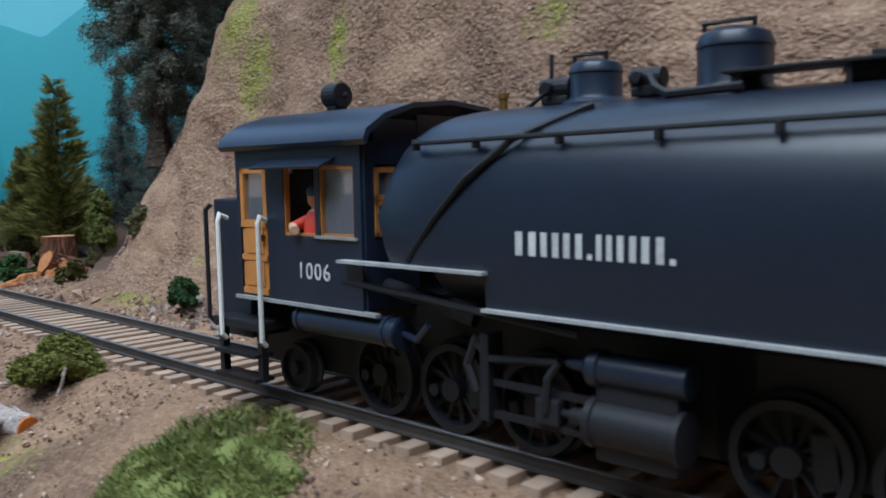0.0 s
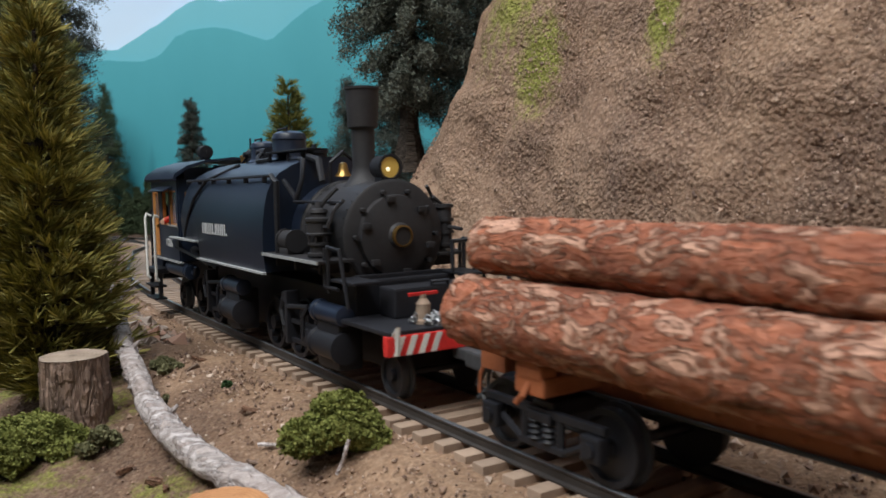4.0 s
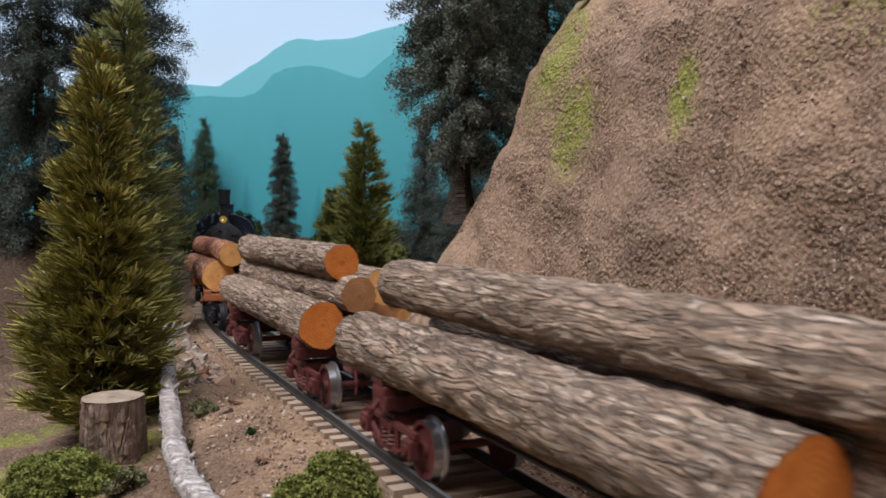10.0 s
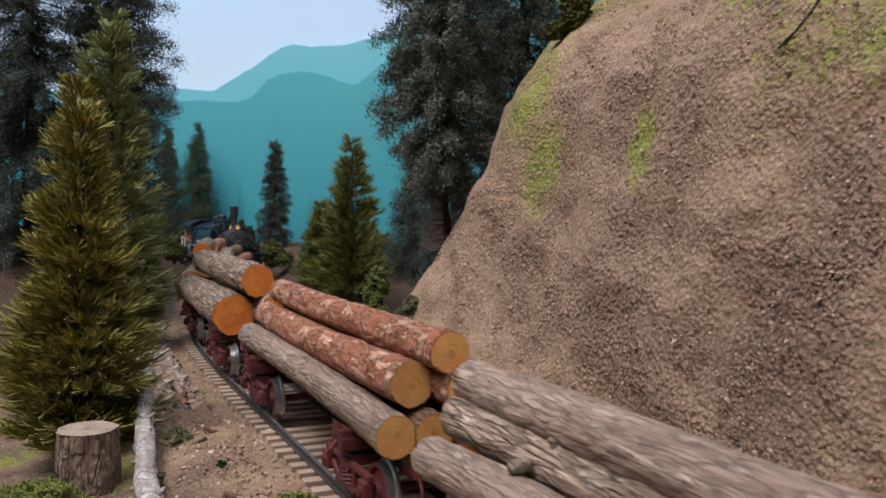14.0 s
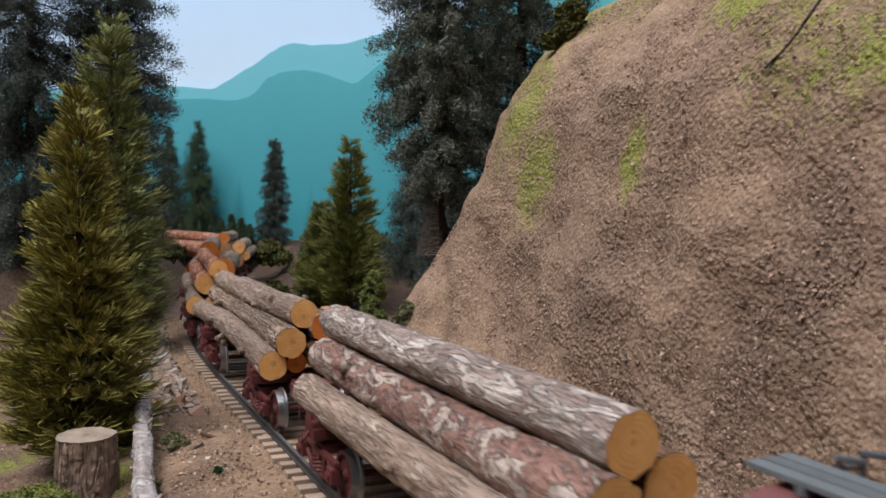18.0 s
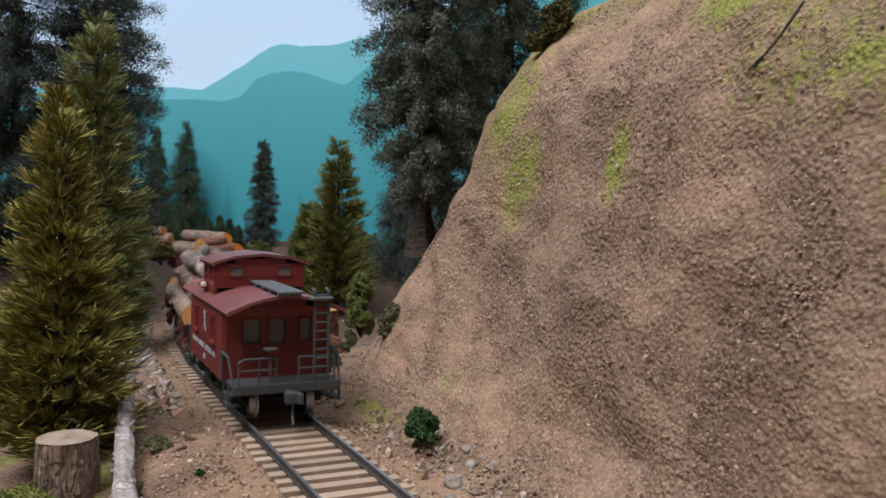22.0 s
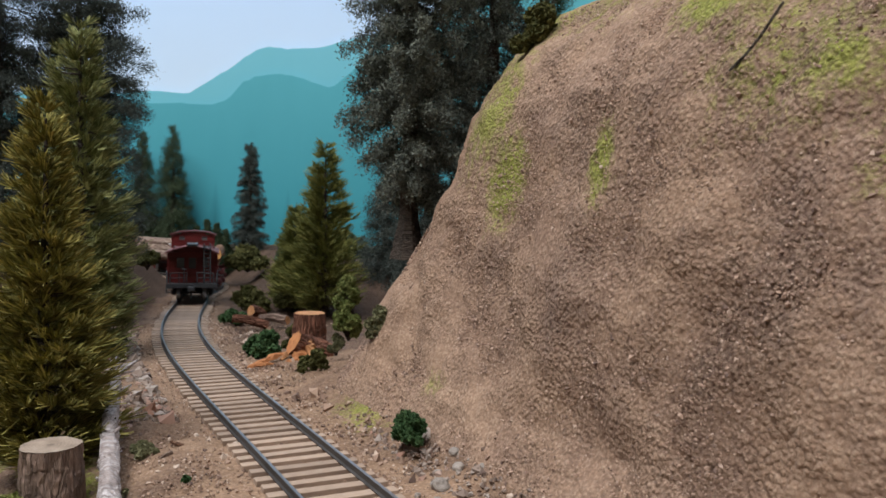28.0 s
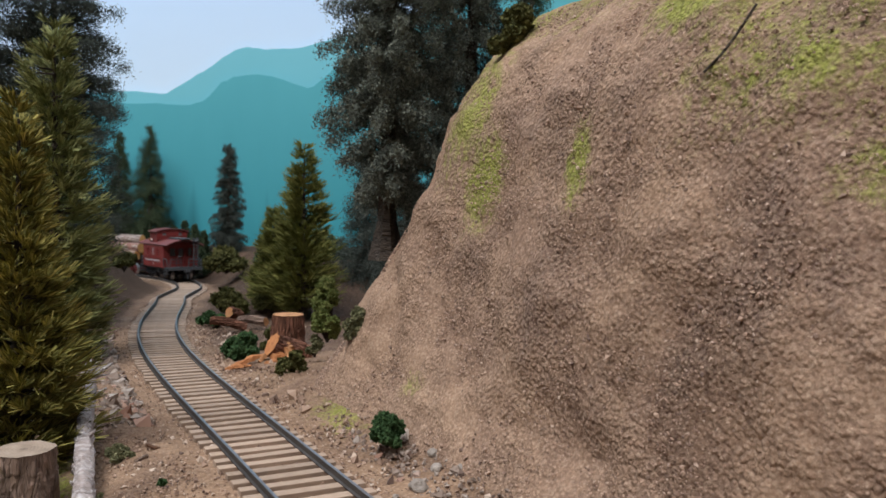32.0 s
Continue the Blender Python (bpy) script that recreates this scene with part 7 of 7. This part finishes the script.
    for word in (5, 5, 6, 2):
        for k in range(word):
            box(bm, x, y + 0.00006, 0.0160, 0.0011, 0.0001, 0.0015)
            x -= 0.0018
        x -= 0.0012
    for k in range(2):
        box(bm, 0.0010 - k * 0.0018, y, 0.0130, 0.0011, 0.0001, 0.0014)
    part("side_lettering", bm, LETTER, body, "faded white lettering and crossed emblem")
    MOVERS.append((car, CAB_OFF, 0.0165))


# ---- everything in its place ----
def gz(x, y):
    return float(ground_z(np.array([x]), np.array([y]))[0])


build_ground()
build_hill()
build_backdrop()
build_room()

# trees: place, height, radius
conifer("conifer", (-0.1068, 0.209, -0.016), 0.101, 0.0150, LEAF_OLIVE, 3, "yellow-green bristly model conifer beside the track", "bristle", 0.05, blades=2.2, taper=0.85)
conifer("conifer", (-0.147, 0.315, -0.012), 0.138, 0.0190, LEAF_OLIVEGREEN, 4, "tall slim yellow-green model conifer", "bristle", 0.05, blades=2.0, taper=0.55)
conifer("conifer", (-0.073, 0.437, 0.0), 0.089, 0.018, LEAF_OLIVEDARK, 5, "small olive model conifer beyond the stump", "bristle", 0.03, blades=1.6, taper=0.75)
conifer("conifer", (-0.092, 0.455, 0.0), 0.055, 0.011, LEAF_OLIVEDARK, 25, "low olive model conifer beside a taller one", "bristle", 0.03, blades=1.2, taper=0.75)
conifer("spruce", (-0.019, 0.285, 0.043), 0.200, 0.0225, LEAF_SPRUCE, 6, "dark grey-green model spruce on the hill's shoulder", "spruce", 0.110, blades=4.6, taper=0.38)
conifer("spruce", (0.010, 0.325, 0.045), 0.210, 0.0250, LEAF_SPRUCE, 7, "dark model spruce behind the hill", "spruce", 0.06, blades=3.6, taper=0.38)
conifer("spruce", (-0.181, 0.39, 0.010), 0.25, 0.0275, LEAF_DARK, 8, "very large dark model spruce on the bank", "spruce", 0.10, blades=5.0, taper=0.32)
conifer("spruce", (-0.207, 0.365, -0.006), 0.24, 0.0285, LEAF_DARK, 18, "tall dark model spruce on the bank", "spruce", 0.13, blades=5.0, taper=0.32)
conifer("spruce", (-0.1735, 0.675, 0.012), 0.093, 0.0135, LEAF_DARK, 9, "small dark model spruce before the backdrop", "spruce", 0.10, taper=0.5, blades=1.6)
conifer("spruce", (-0.2796, 0.719, 0.0135), 0.103, 0.0205, LEAF_GREEN, 10, "green model spruce on the far bank", "spruce", 0.04, blades=1.8, taper=0.75)
conifer("spruce", (-0.2520, 0.717, 0.0138), 0.108, 0.0215, LEAF_GREEN, 11, "slim green model spruce on the far bank", "spruce", 0.04, blades=1.8, taper=0.75)
for _x, _h, _s in ((-0.214, 0.034, 91), (-0.206, 0.040, 92), (-0.198, 0.037, 93), (-0.191, 0.032, 94), (-0.222, 0.030, 95)):
    conifer("spruce", (_x, 0.665, 0.002), _h, 0.0085, LEAF_GREEN, _s, "tiny dark green model fir before the backdrop", "spruce", 0.03, blades=0.8, taper=0.8)
conifer("spruce", (-0.020, 0.455, 0.0), 0.110, 0.023, LEAF_DARK, 15, "dark model spruce close behind the hill's toe", "spruce", 0.04, blades=2.2, taper=0.6)
conifer("spruce", (-0.046, 0.50, 0.0), 0.100, 0.025, LEAF_DARK, 12, "dark model spruce in the hollow", "spruce", 0.04, blades=1.8)
conifer("spruce", (-0.095, 0.54, 0.01), 0.060, 0.013, LEAF_GREEN, 13, "green model spruce behind the olive conifer", "spruce", 0.04, blades=1.4)
conifer("spruce", (0.045, 0.45, 0.06), 0.150, 0.024, LEAF_GREEN, 14, "green model spruce beyond the hill", "spruce", 0.05, blades=1.5)

# bushes, clumps
bush("bush", (-0.0365, 0.1425, gz(-0.0365, 0.1425)), 0.0084, 0.0086, BUSH_LIME, 21, "bright lime green foam bush beside the ties", 34, 4.2, 0.00036)
bush("bush", (-0.097, 0.171, gz(-0.097, 0.171)), 0.0105, 0.0085, BUSH_LIME, 22, "low lime green foam bush by the stump", 28, 3.6, 0.00036)
bush("bush", (-0.082, 0.166, gz(-0.082, 0.166)), 0.0040, 0.0042, BUSH_GREY, 23, "small grey-green foam bush", 7, 0.9, 0.0006)
bush("bush", (-0.079, 0.203, gz(-0.079, 0.203)), 0.0040, 0.0032, BUSH_GREY, 24, "small grey-green foam tuft", 7, 0.9, 0.0006)
bush("bush", (-0.0125, 0.203, 0.0005), 0.0050, 0.0066, BUSH_GREEN, 25, "round dark green bush at the hill's foot", 22, 2.4, 0.00042)
grass_mound((-0.0030, 0.0885, -0.0125), 0.0205, 0.027, 0.0145, 31, 30)

stump("stump", (-0.0912, 0.1805, -0.0120), 0.0061, 0.0160, BARK_STUMP, CUT_GREY, 41, "weathered grey-brown tree stump beside the track")
stump("stump", (-0.0610, 0.3310, 0.0), 0.0060, 0.0140, BARK_REDSTUMP, CUT_BROWN, 42, "red-brown tree stump beyond the hill's toe")
stump("stump", (-0.0515, 0.1270, -0.0155), 0.0062, 0.0085, BARK_BROWN, CUT_BROWN, 43, "peeled orange tree stump")


bush("bush", (-0.0412, 0.300, 0.0095), 0.0060, 0.0230, GRASS, 51, "columnar yellow-green foam bush at the hill's toe", 22, 1.1, 0.0008)
bush("bush", (-0.0262, 0.2575, 0.0175), 0.0052, 0.0085, BUSH_GREY, 52, "grey-green bush on the hill's toe", 12, 1.0, 0.0007)
bush("bush", (-0.0515, 0.288, -0.0020), 0.0058, 0.0080, BUSH_OLIVE, 53, "olive green bush before the split log", 12, 1.1, 0.0007)
bush("bush", (-0.0455, 0.300, 0.0040), 0.0040, 0.0060, BUSH_GREY, 58, "small grey-green bush below a columnar one", 8, 0.8, 0.0007)
bush("bush", (-0.0775, 0.325, -0.0030), 0.0072, 0.0085, BUSH_GREEN, 54, "low dark green bush by the split log", 12, 1.0, 0.0009)
bush("bush", (-0.0690, 0.345, -0.0020), 0.0060, 0.0080, BUSH_OLIVE, 59, "low olive bush behind the split log", 10, 0.9, 0.0009)
bush("bush", (-0.1110, 0.402, -0.002), 0.0070, 0.0060, BUSH_GREEN, 55, "low dark green bush near the curve", 9, 0.8, 0.0010)
bush("bush", (-0.1130, 0.440, -0.001), 0.0115, 0.0110, BUSH_OLIVE, 56, "round brown-green bush near the curve", 14, 1.0, 0.0011)
bush("bush", (-0.0930, 0.440, 0.000), 0.0100, 0.0100, BUSH_OLIVE, 65, "round olive bush below the conifer", 12, 1.0, 0.0011)
bush("bush", (-0.1560, 0.600, 0.006), 0.0150, 0.0150, BUSH_OLIVE, 57, "dark green bush at the far bend", 14, 1.6, 0.0014)
bush("bush", (-0.1180, 0.600, 0.010), 0.0200, 0.0170, LEAF_GREEN, 66, "dark green thicket beside the far bend", 14, 1.5, 0.0014)
bush("bush", (-0.0800, 0.580, 0.010), 0.0280, 0.0200, LEAF_GREEN, 60, "low dark thicket below the spruces", 16, 1.4, 0.0016)
bush("bush", (-0.2660, 0.722, 0.0150), 0.0190, 0.0165, LEAF_GREEN, 67, "dark green thicket at the spruces' feet", 16, 1.4, 0.0016)
bush("bush", (-0.3310, 0.732, 0.0150), 0.0170, 0.0200, LEAF_GREEN, 68, "wide dark green thicket on the far bank", 16, 1.4, 0.0016)
bush("bush", (-0.1800, 0.470, 0.018), 0.0090, 0.0090, BUSH_OLIVE, 61, "brown-green bush on the cutting's bank", 10, 0.9, 0.0010)
bush("foam_tree", (0.0195, 0.236, 0.1025), 0.0070, 0.0125, BUSH_OLIVE, 63, "small yellow-green foam tree on the hilltop", 12, 1.2, 0.0009, "tree")
bush("bush", (0.0960, 0.150, 0.098), 0.0070, 0.0095, BUSH_GREEN, 64, "dark green bush high on the hillside", 10, 1.0, 0.0009)


def shard(name, m, length, wide, thick, material, seed, label, group=""):
    """A torn slab of wood: ragged at both ends."""
    rng = random.Random(seed)
    bm = bmesh.new()
    n, rows = 10, []
    for i in range(n + 1):
        k = i / n
        x = length * (k - 0.5)
        w = wide * (0.45 + 0.55 * math.sin(math.pi * min(1, 0.12 + k))) * rng.uniform(0.75, 1.15)
        h = thick * (0.35 + 0.65 * math.sin(math.pi * min(1, 0.1 + 0.9 * k))) * rng.uniform(0.6, 1.2)
        o = rng.uniform(-0.2, 0.2) * wide
        rows.append([bm.verts.new((x + rng.uniform(-1, 1) * length * 0.04, o + y * w, z * h)) for y, z in ((-0.5, 0), (-0.25, 0.8), (0.05, 1.0), (0.35, 0.7), (0.5, 0), (0, -0.3))])
    for A, B in zip(rows[:-1], rows[1:]):
        for q in range(6):
            bm.faces.new((A[q], A[(q + 1) % 6], B[(q + 1) % 6], B[q]))
    bm.faces.new(rows[0][::-1])
    bm.faces.new(rows[-1])
    bmesh.ops.recalc_face_normals(bm, faces=bm.faces)
    ob = part(name, bm, material)
    ob.matrix_world = m
    tagged(ob, label, "wood", group)
    return ob


def split_log():
    """A freshly split orange log and its torn slabs."""
    thing = log_part("split_log", None, pose(*drawn_out((-0.0575, 0.3130, 0.0025))[0], 0, 28, 30), 0.0150, 0.0042, 0.0052, BARK_REDSTUMP, CUT_SPLIT, 71, 0, 0.22)
    tagged(thing, "freshly split orange log lying by the stump", "log")
    for k, (x, y, z, L, w, t, ry, rz) in enumerate(((-0.0600, 0.3085, 0.0010, 0.0130, 0.0075, 0.0030, -38, 62), (-0.0560, 0.3070, 0.0018, 0.0110, 0.0060, 0.0030, -50, 95), (-0.0720, 0.3090, -0.0010, 0.0200, 0.0032, 0.0016, -16, 38), (-0.0650, 0.3120, 0.0010, 0.0100, 0.0028, 0.0014, -24, 55), (-0.0735, 0.3045, -0.0022, 0.0080, 0.0020, 0.0010, -4, 20))):
        shard("wood_slab", pose(*drawn_out((x, y, z))[0], 10 * (k % 3 - 1), ry, rz), L, w * 0.85, t * 1.3, CUT_BROWN if k in (1, 3) else CUT_SPLIT, 80 + k, "torn orange wood slab beside the split log", "torn slabs of the split log")
    for k, (x, y, z, L, r, ry, rz, bark) in enumerate(((-0.0995, 0.388, 0.0010, 0.018, 0.0018, 8, 12, BARK_REDSTUMP), (-0.0900, 0.395, 0.0015, 0.016, 0.0018, -6, -20, BARK_STUMP), (-0.1000, 0.402, 0.0035, 0.009, 0.0024, 14, 60, BARK_REDSTUMP))):
        thing = log_part("fallen_log", None, pose(*drawn_out((x, y, z))[0], 0, ry, rz), L, r, r * 1.15, bark, CUT_BROWN, 72 + k, 0.001, 0.16)
        tagged(thing, "dark red-brown broken log lying near the curve", "log", "broken logs near the curve")


split_log()


def litter():
    """Chips, sticks and a twig lying about."""
    rng = random.Random(9)
    def stick(name, a, b, r, material, label, category="twig"):
        bm = bmesh.new()
        A, B = Vector(a), Vector(b)
        pts = [A + (B - A) * k / 4 + Vector((rng.uniform(-1, 1), rng.uniform(-1, 1), rng.uniform(-0.3, 0.3))) * (B - A).length * (0.05 if 0 < k < 4 else 0) for k in range(5)]
        tube(bm, pts, r, 6)
        tagged(part(name, bm, material), label, category)
    stick("twig", hill_at(-0.079, 0.0835) - Vector((0.0008, 0.0004, 0)), hill_at(-0.0855, 0.094) - Vector((0.0010, 0.0006, -0.0005)), 0.00024, TRUNK, "thin dark twig lying on the hillside")
    stick("stick", (-0.0505, 0.1525, gz(-0.0505, 0.1525) + 0.0005), (-0.0470, 0.1500, gz(-0.047, 0.150) + 0.0007), 0.0004, BARK_DEAD, "short pale stick on the ground")
    stick("stick", (-0.0360, 0.1340, gz(-0.036, 0.134) + 0.001), (-0.0340, 0.1330, gz(-0.034, 0.133) + 0.0060), 0.00032, BARK_DEAD, "thin grey stick standing by a bush")
    stick("wood_strip", (-0.0060, 0.1185, -0.0018), (0.0010, 0.1130, -0.0016), 0.00035, BARK_BROWN, "thin rust-brown wood strip lying on the tie ends")
    for x, y, h in ((-0.0715, 0.1725, 0.005), (-0.0735, 0.1735, 0.004)):
        bush("bush", (x, y, gz(x, y)), 0.0014, h, BUSH_GREY, int(h * 1000), "tiny grey-green upright tuft", 5, 0.25, 0.0005)
    bush("bush", (-0.0610, 0.1815, gz(-0.061, 0.1815) - 0.0002), 0.0014, 0.0013, BUSH_GREEN, 90, "tiny bright green foam crumb", 5, 0.3, 0.0005)
    for k in range(26):
        s0 = rng.uniform(0.03, 0.22)
        c, h = on_track(s0), heading(s0)
        d = -rng.uniform(0.021, 0.055)
        x, y = c[0] + d * math.sin(h), c[1] - d * math.cos(h)
        bm = bmesh.new()
        box(bm, 0, 0, 0, rng.uniform(0.0018, 0.0042), rng.uniform(0.0006, 0.0014), rng.uniform(0.0003, 0.0008), 0.0001)
        for w in bm.verts:
            w.co += Vector((rng.uniform(-1, 1), rng.uniform(-1, 1), rng.uniform(-1, 1))) * 0.0002
        ob = part("bark_chip", bm, BARK_BROWN if k % 3 else BARK_TAN)
        ob.matrix_world = pose(x, y, gz(x, y) + 0.0004, rng.uniform(-15, 15), rng.uniform(-15, 15), rng.uniform(0, 180))
        tagged(ob, "small brown bark chip on the ground", "bark chip", "bark chips")
    for k in range(9):
        x, y = -0.004 + rng.uniform(-0.008, 0.010), 0.180 + rng.uniform(-0.016, 0.016)
        if k == 0:
            x, y = -0.004, 0.1800
        r = 0.0022 if k == 0 else rng.uniform(0.0007, 0.0015)
        bm = bmesh.new()
        bmesh.ops.create_icosphere(bm, subdivisions=3, radius=r)
        for w in bm.verts:
            q = w.co * (1 / r)
            w.co *= 1 + 0.35 * noise.noise(q * 1.1 + Vector((k, 0, 0))) + 0.12 * noise.noise(q * 3.3)
            w.co.z *= 0.8
        ob = part("rock", bm, ROCK)
        ob.matrix_world = pose(x, y, gz(x, y) + r * 0.4, 0, 0, k * 40)
        tagged(ob, "rough grey-brown rock at the hill's foot", "rock", "rocks at the hill's foot")


litter()


def dead_branch():
    """A fallen grey branch, bent, with stubs and a sawn orange end."""
    pts = [(-0.0405, 0.1285, -0.0100), (-0.0503, 0.1385, -0.0085), (-0.0615, 0.1500, -0.0064), (-0.0711, 0.1650, -0.0042), (-0.0820, 0.1900, -0.0016), (-0.0911, 0.2115, 0.0018), (-0.0978, 0.2300, 0.0058), (-0.0996, 0.2345, 0.0085)]
    rad = [0.0023, 0.0023, 0.0023, 0.0022, 0.0020, 0.0019, 0.0017, 0.0013]
    P = [Vector(p) for p in pts]
    k, na = 150, 28
    bm = bmesh.new()
    rings, centres = [], []
    for i in range(k + 1):
        q = i / k * (len(P) - 1)
        a = min(int(q), len(P) - 2)
        f = q - a
        p0, p1, p2, p3 = P[max(a - 1, 0)], P[a], P[a + 1], P[min(a + 2, len(P) - 1)]
        c = 0.5 * ((2 * p1) + (p2 - p0) * f + (2 * p0 - 5 * p1 + 4 * p2 - p3) * f * f + (3 * p1 - p0 - 3 * p2 + p3) * f ** 3)
        centres.append(c)
        d = (p2 - p1).normalized()
        r = rad[a] + (rad[a + 1] - rad[a]) * f
        s = d.cross(Vector((0, 0, 1))).normalized()
        u = s.cross(d)
        ring = []
        for j in range(na):
            t = 6.28319 * j / na
            w = 1 + 0.16 * noise.noise((i * 0.10, math.cos(t) * 0.9, math.sin(t) * 0.9)) + 0.12 * noise.noise((i * 0.28, math.cos(t) * 2.2, math.sin(t) * 2.2))
            flake = noise.noise((i * 0.16 + 40, math.cos(t) * 2.6, math.sin(t) * 2.6))
            w += 0.11 * (flake > 0.08) + 0.06 * noise.noise((i * 0.9, math.cos(t) * 6, math.sin(t) * 6))
            ring.append(bm.verts.new(c + (s * math.cos(t) + u * math.sin(t)) * r * w))
        rings.append(ring)
    for A, B in zip(rings[:-1], rings[1:]):
        for j in range(na):
            bm.faces.new((A[j], A[(j + 1) % na], B[(j + 1) % na], B[j]))
    bm.faces.new(rings[0][::-1])
    bm.faces.new(rings[-1])
    for i, dx, dy, dz in ((120, 0.004, 0.003, 0.003), (138, -0.003, 0.004, 0.005), (144, 0.005, 0.004, 0.004), (96, 0.003, -0.001, 0.003), (60, 0.003, 0.000, 0.003), (40, -0.003, 0.000, 0.002)):
        c = centres[i]
        cyl(bm, c, c + Vector((dx, dy, dz)), 0.0010, 0.0003, seg=6)
    # curls of bark that lift away
    curl = random.Random(17)
    for _ in range(120):
        i, j = curl.randrange(4, k - 6), curl.randrange(na)
        a, c = rings[i][j].co.copy(), centres[i]
        out = (a - c).normalized()
        along = (centres[i + 2] - c).normalized()
        side = out.cross(along)
        L, W = curl.uniform(0.0008, 0.0022), curl.uniform(0.0003, 0.0008)
        lift = out * curl.uniform(0.0003, 0.0010)
        base = a - out * 0.0001
        top = [bm.verts.new(q) for q in (base - side * W, base + side * W, base + along * L + side * W * 0.6 + lift, base + along * L - side * W * 0.4 + lift * 0.7)]
        low = [bm.verts.new(v.co - out * 0.00012) for v in top]
        bm.faces.new(top)
        bm.faces.new(low[::-1])
        for q in range(4):
            bm.faces.new((top[q], low[q], low[(q + 1) % 4], top[(q + 1) % 4]))
    # the far end breaks into splinters
    for j in range(9):
        rng = random.Random(j)
        c = centres[-1]
        cyl(bm, c - Vector((0, 0.004, 0)), c + Vector((rng.uniform(-0.003, 0.003), rng.uniform(0.002, 0.008), rng.uniform(-0.001, 0.006))), 0.0009, 0.0001, seg=5)
    bmesh.ops.recalc_face_normals(bm, faces=bm.faces)
    ob = part("fallen_branch", bm, BARK_DEAD, None)
    ob.data.shade_smooth()
    tagged(ob, "fallen silver-grey dead branch with peeling bark", "branch")
    d = (centres[0] - centres[1]).normalized()
    bm = bmesh.new()
    cyl(bm, centres[0] + d * 0.0001, centres[0] + d * 0.0004, 0.0022, 0.0021, seg=20)
    part("sawn_end", bm, CUT_ORANGE, ob, "fresh orange sawn end")


dead_branch()
build_loco()
build_log_cars()
build_caboose()
build_track()
build_grains()


# ---- what moves ----
def car_pose(s, half):
    a, b = on_track(s - half), on_track(s + half)
    c, d = (a + b) / 2, b - a
    za, zb = float(rail_z(s - half)), float(rail_z(s + half))
    return pose(c[0], c[1], (za + zb) / 2, 0, -math.degrees(math.atan2(zb - za, 2 * half)), math.degrees(math.atan2(d[1], d[0])))


def motions():
    times = [k * 0.5 for k in range(65)]
    bases = {off: half for _, off, half in MOVERS}
    for thing, off, half in MOVERS:
        walk(thing, [(t, car_pose(off + run_of(t), half)) for t in times])
    for thing, off, m in RIDERS:
        half = bases[off]
        walk(thing, [(t, car_pose(off + run_of(t), half) @ m) for t in times])
    for ob, off, x in BOGIES:
        rows = []
        for t in times:
            s = off + run_of(t)
            a, b = on_track(s - bases[off]), on_track(s + bases[off])
            turn = heading(s + x) - math.atan2(b[1] - a[1], b[0] - a[0])
            turn = (turn + math.pi) % (2 * math.pi) - math.pi
            rows.append((t, pose(x, 0, 0, 0, 0, math.degrees(turn))))
        walk(ob, rows)
    for ws, p, r in AXLES:
        step = radians(70) * r / SPEED
        n = int(32.0 / step) + 1
        ts = [k * 32.0 / n for k in range(n + 1)]
        walk(ws, [(t, pose(*p, 0, math.degrees(run_of(t) / r), 0)) for t in ts])


motions()
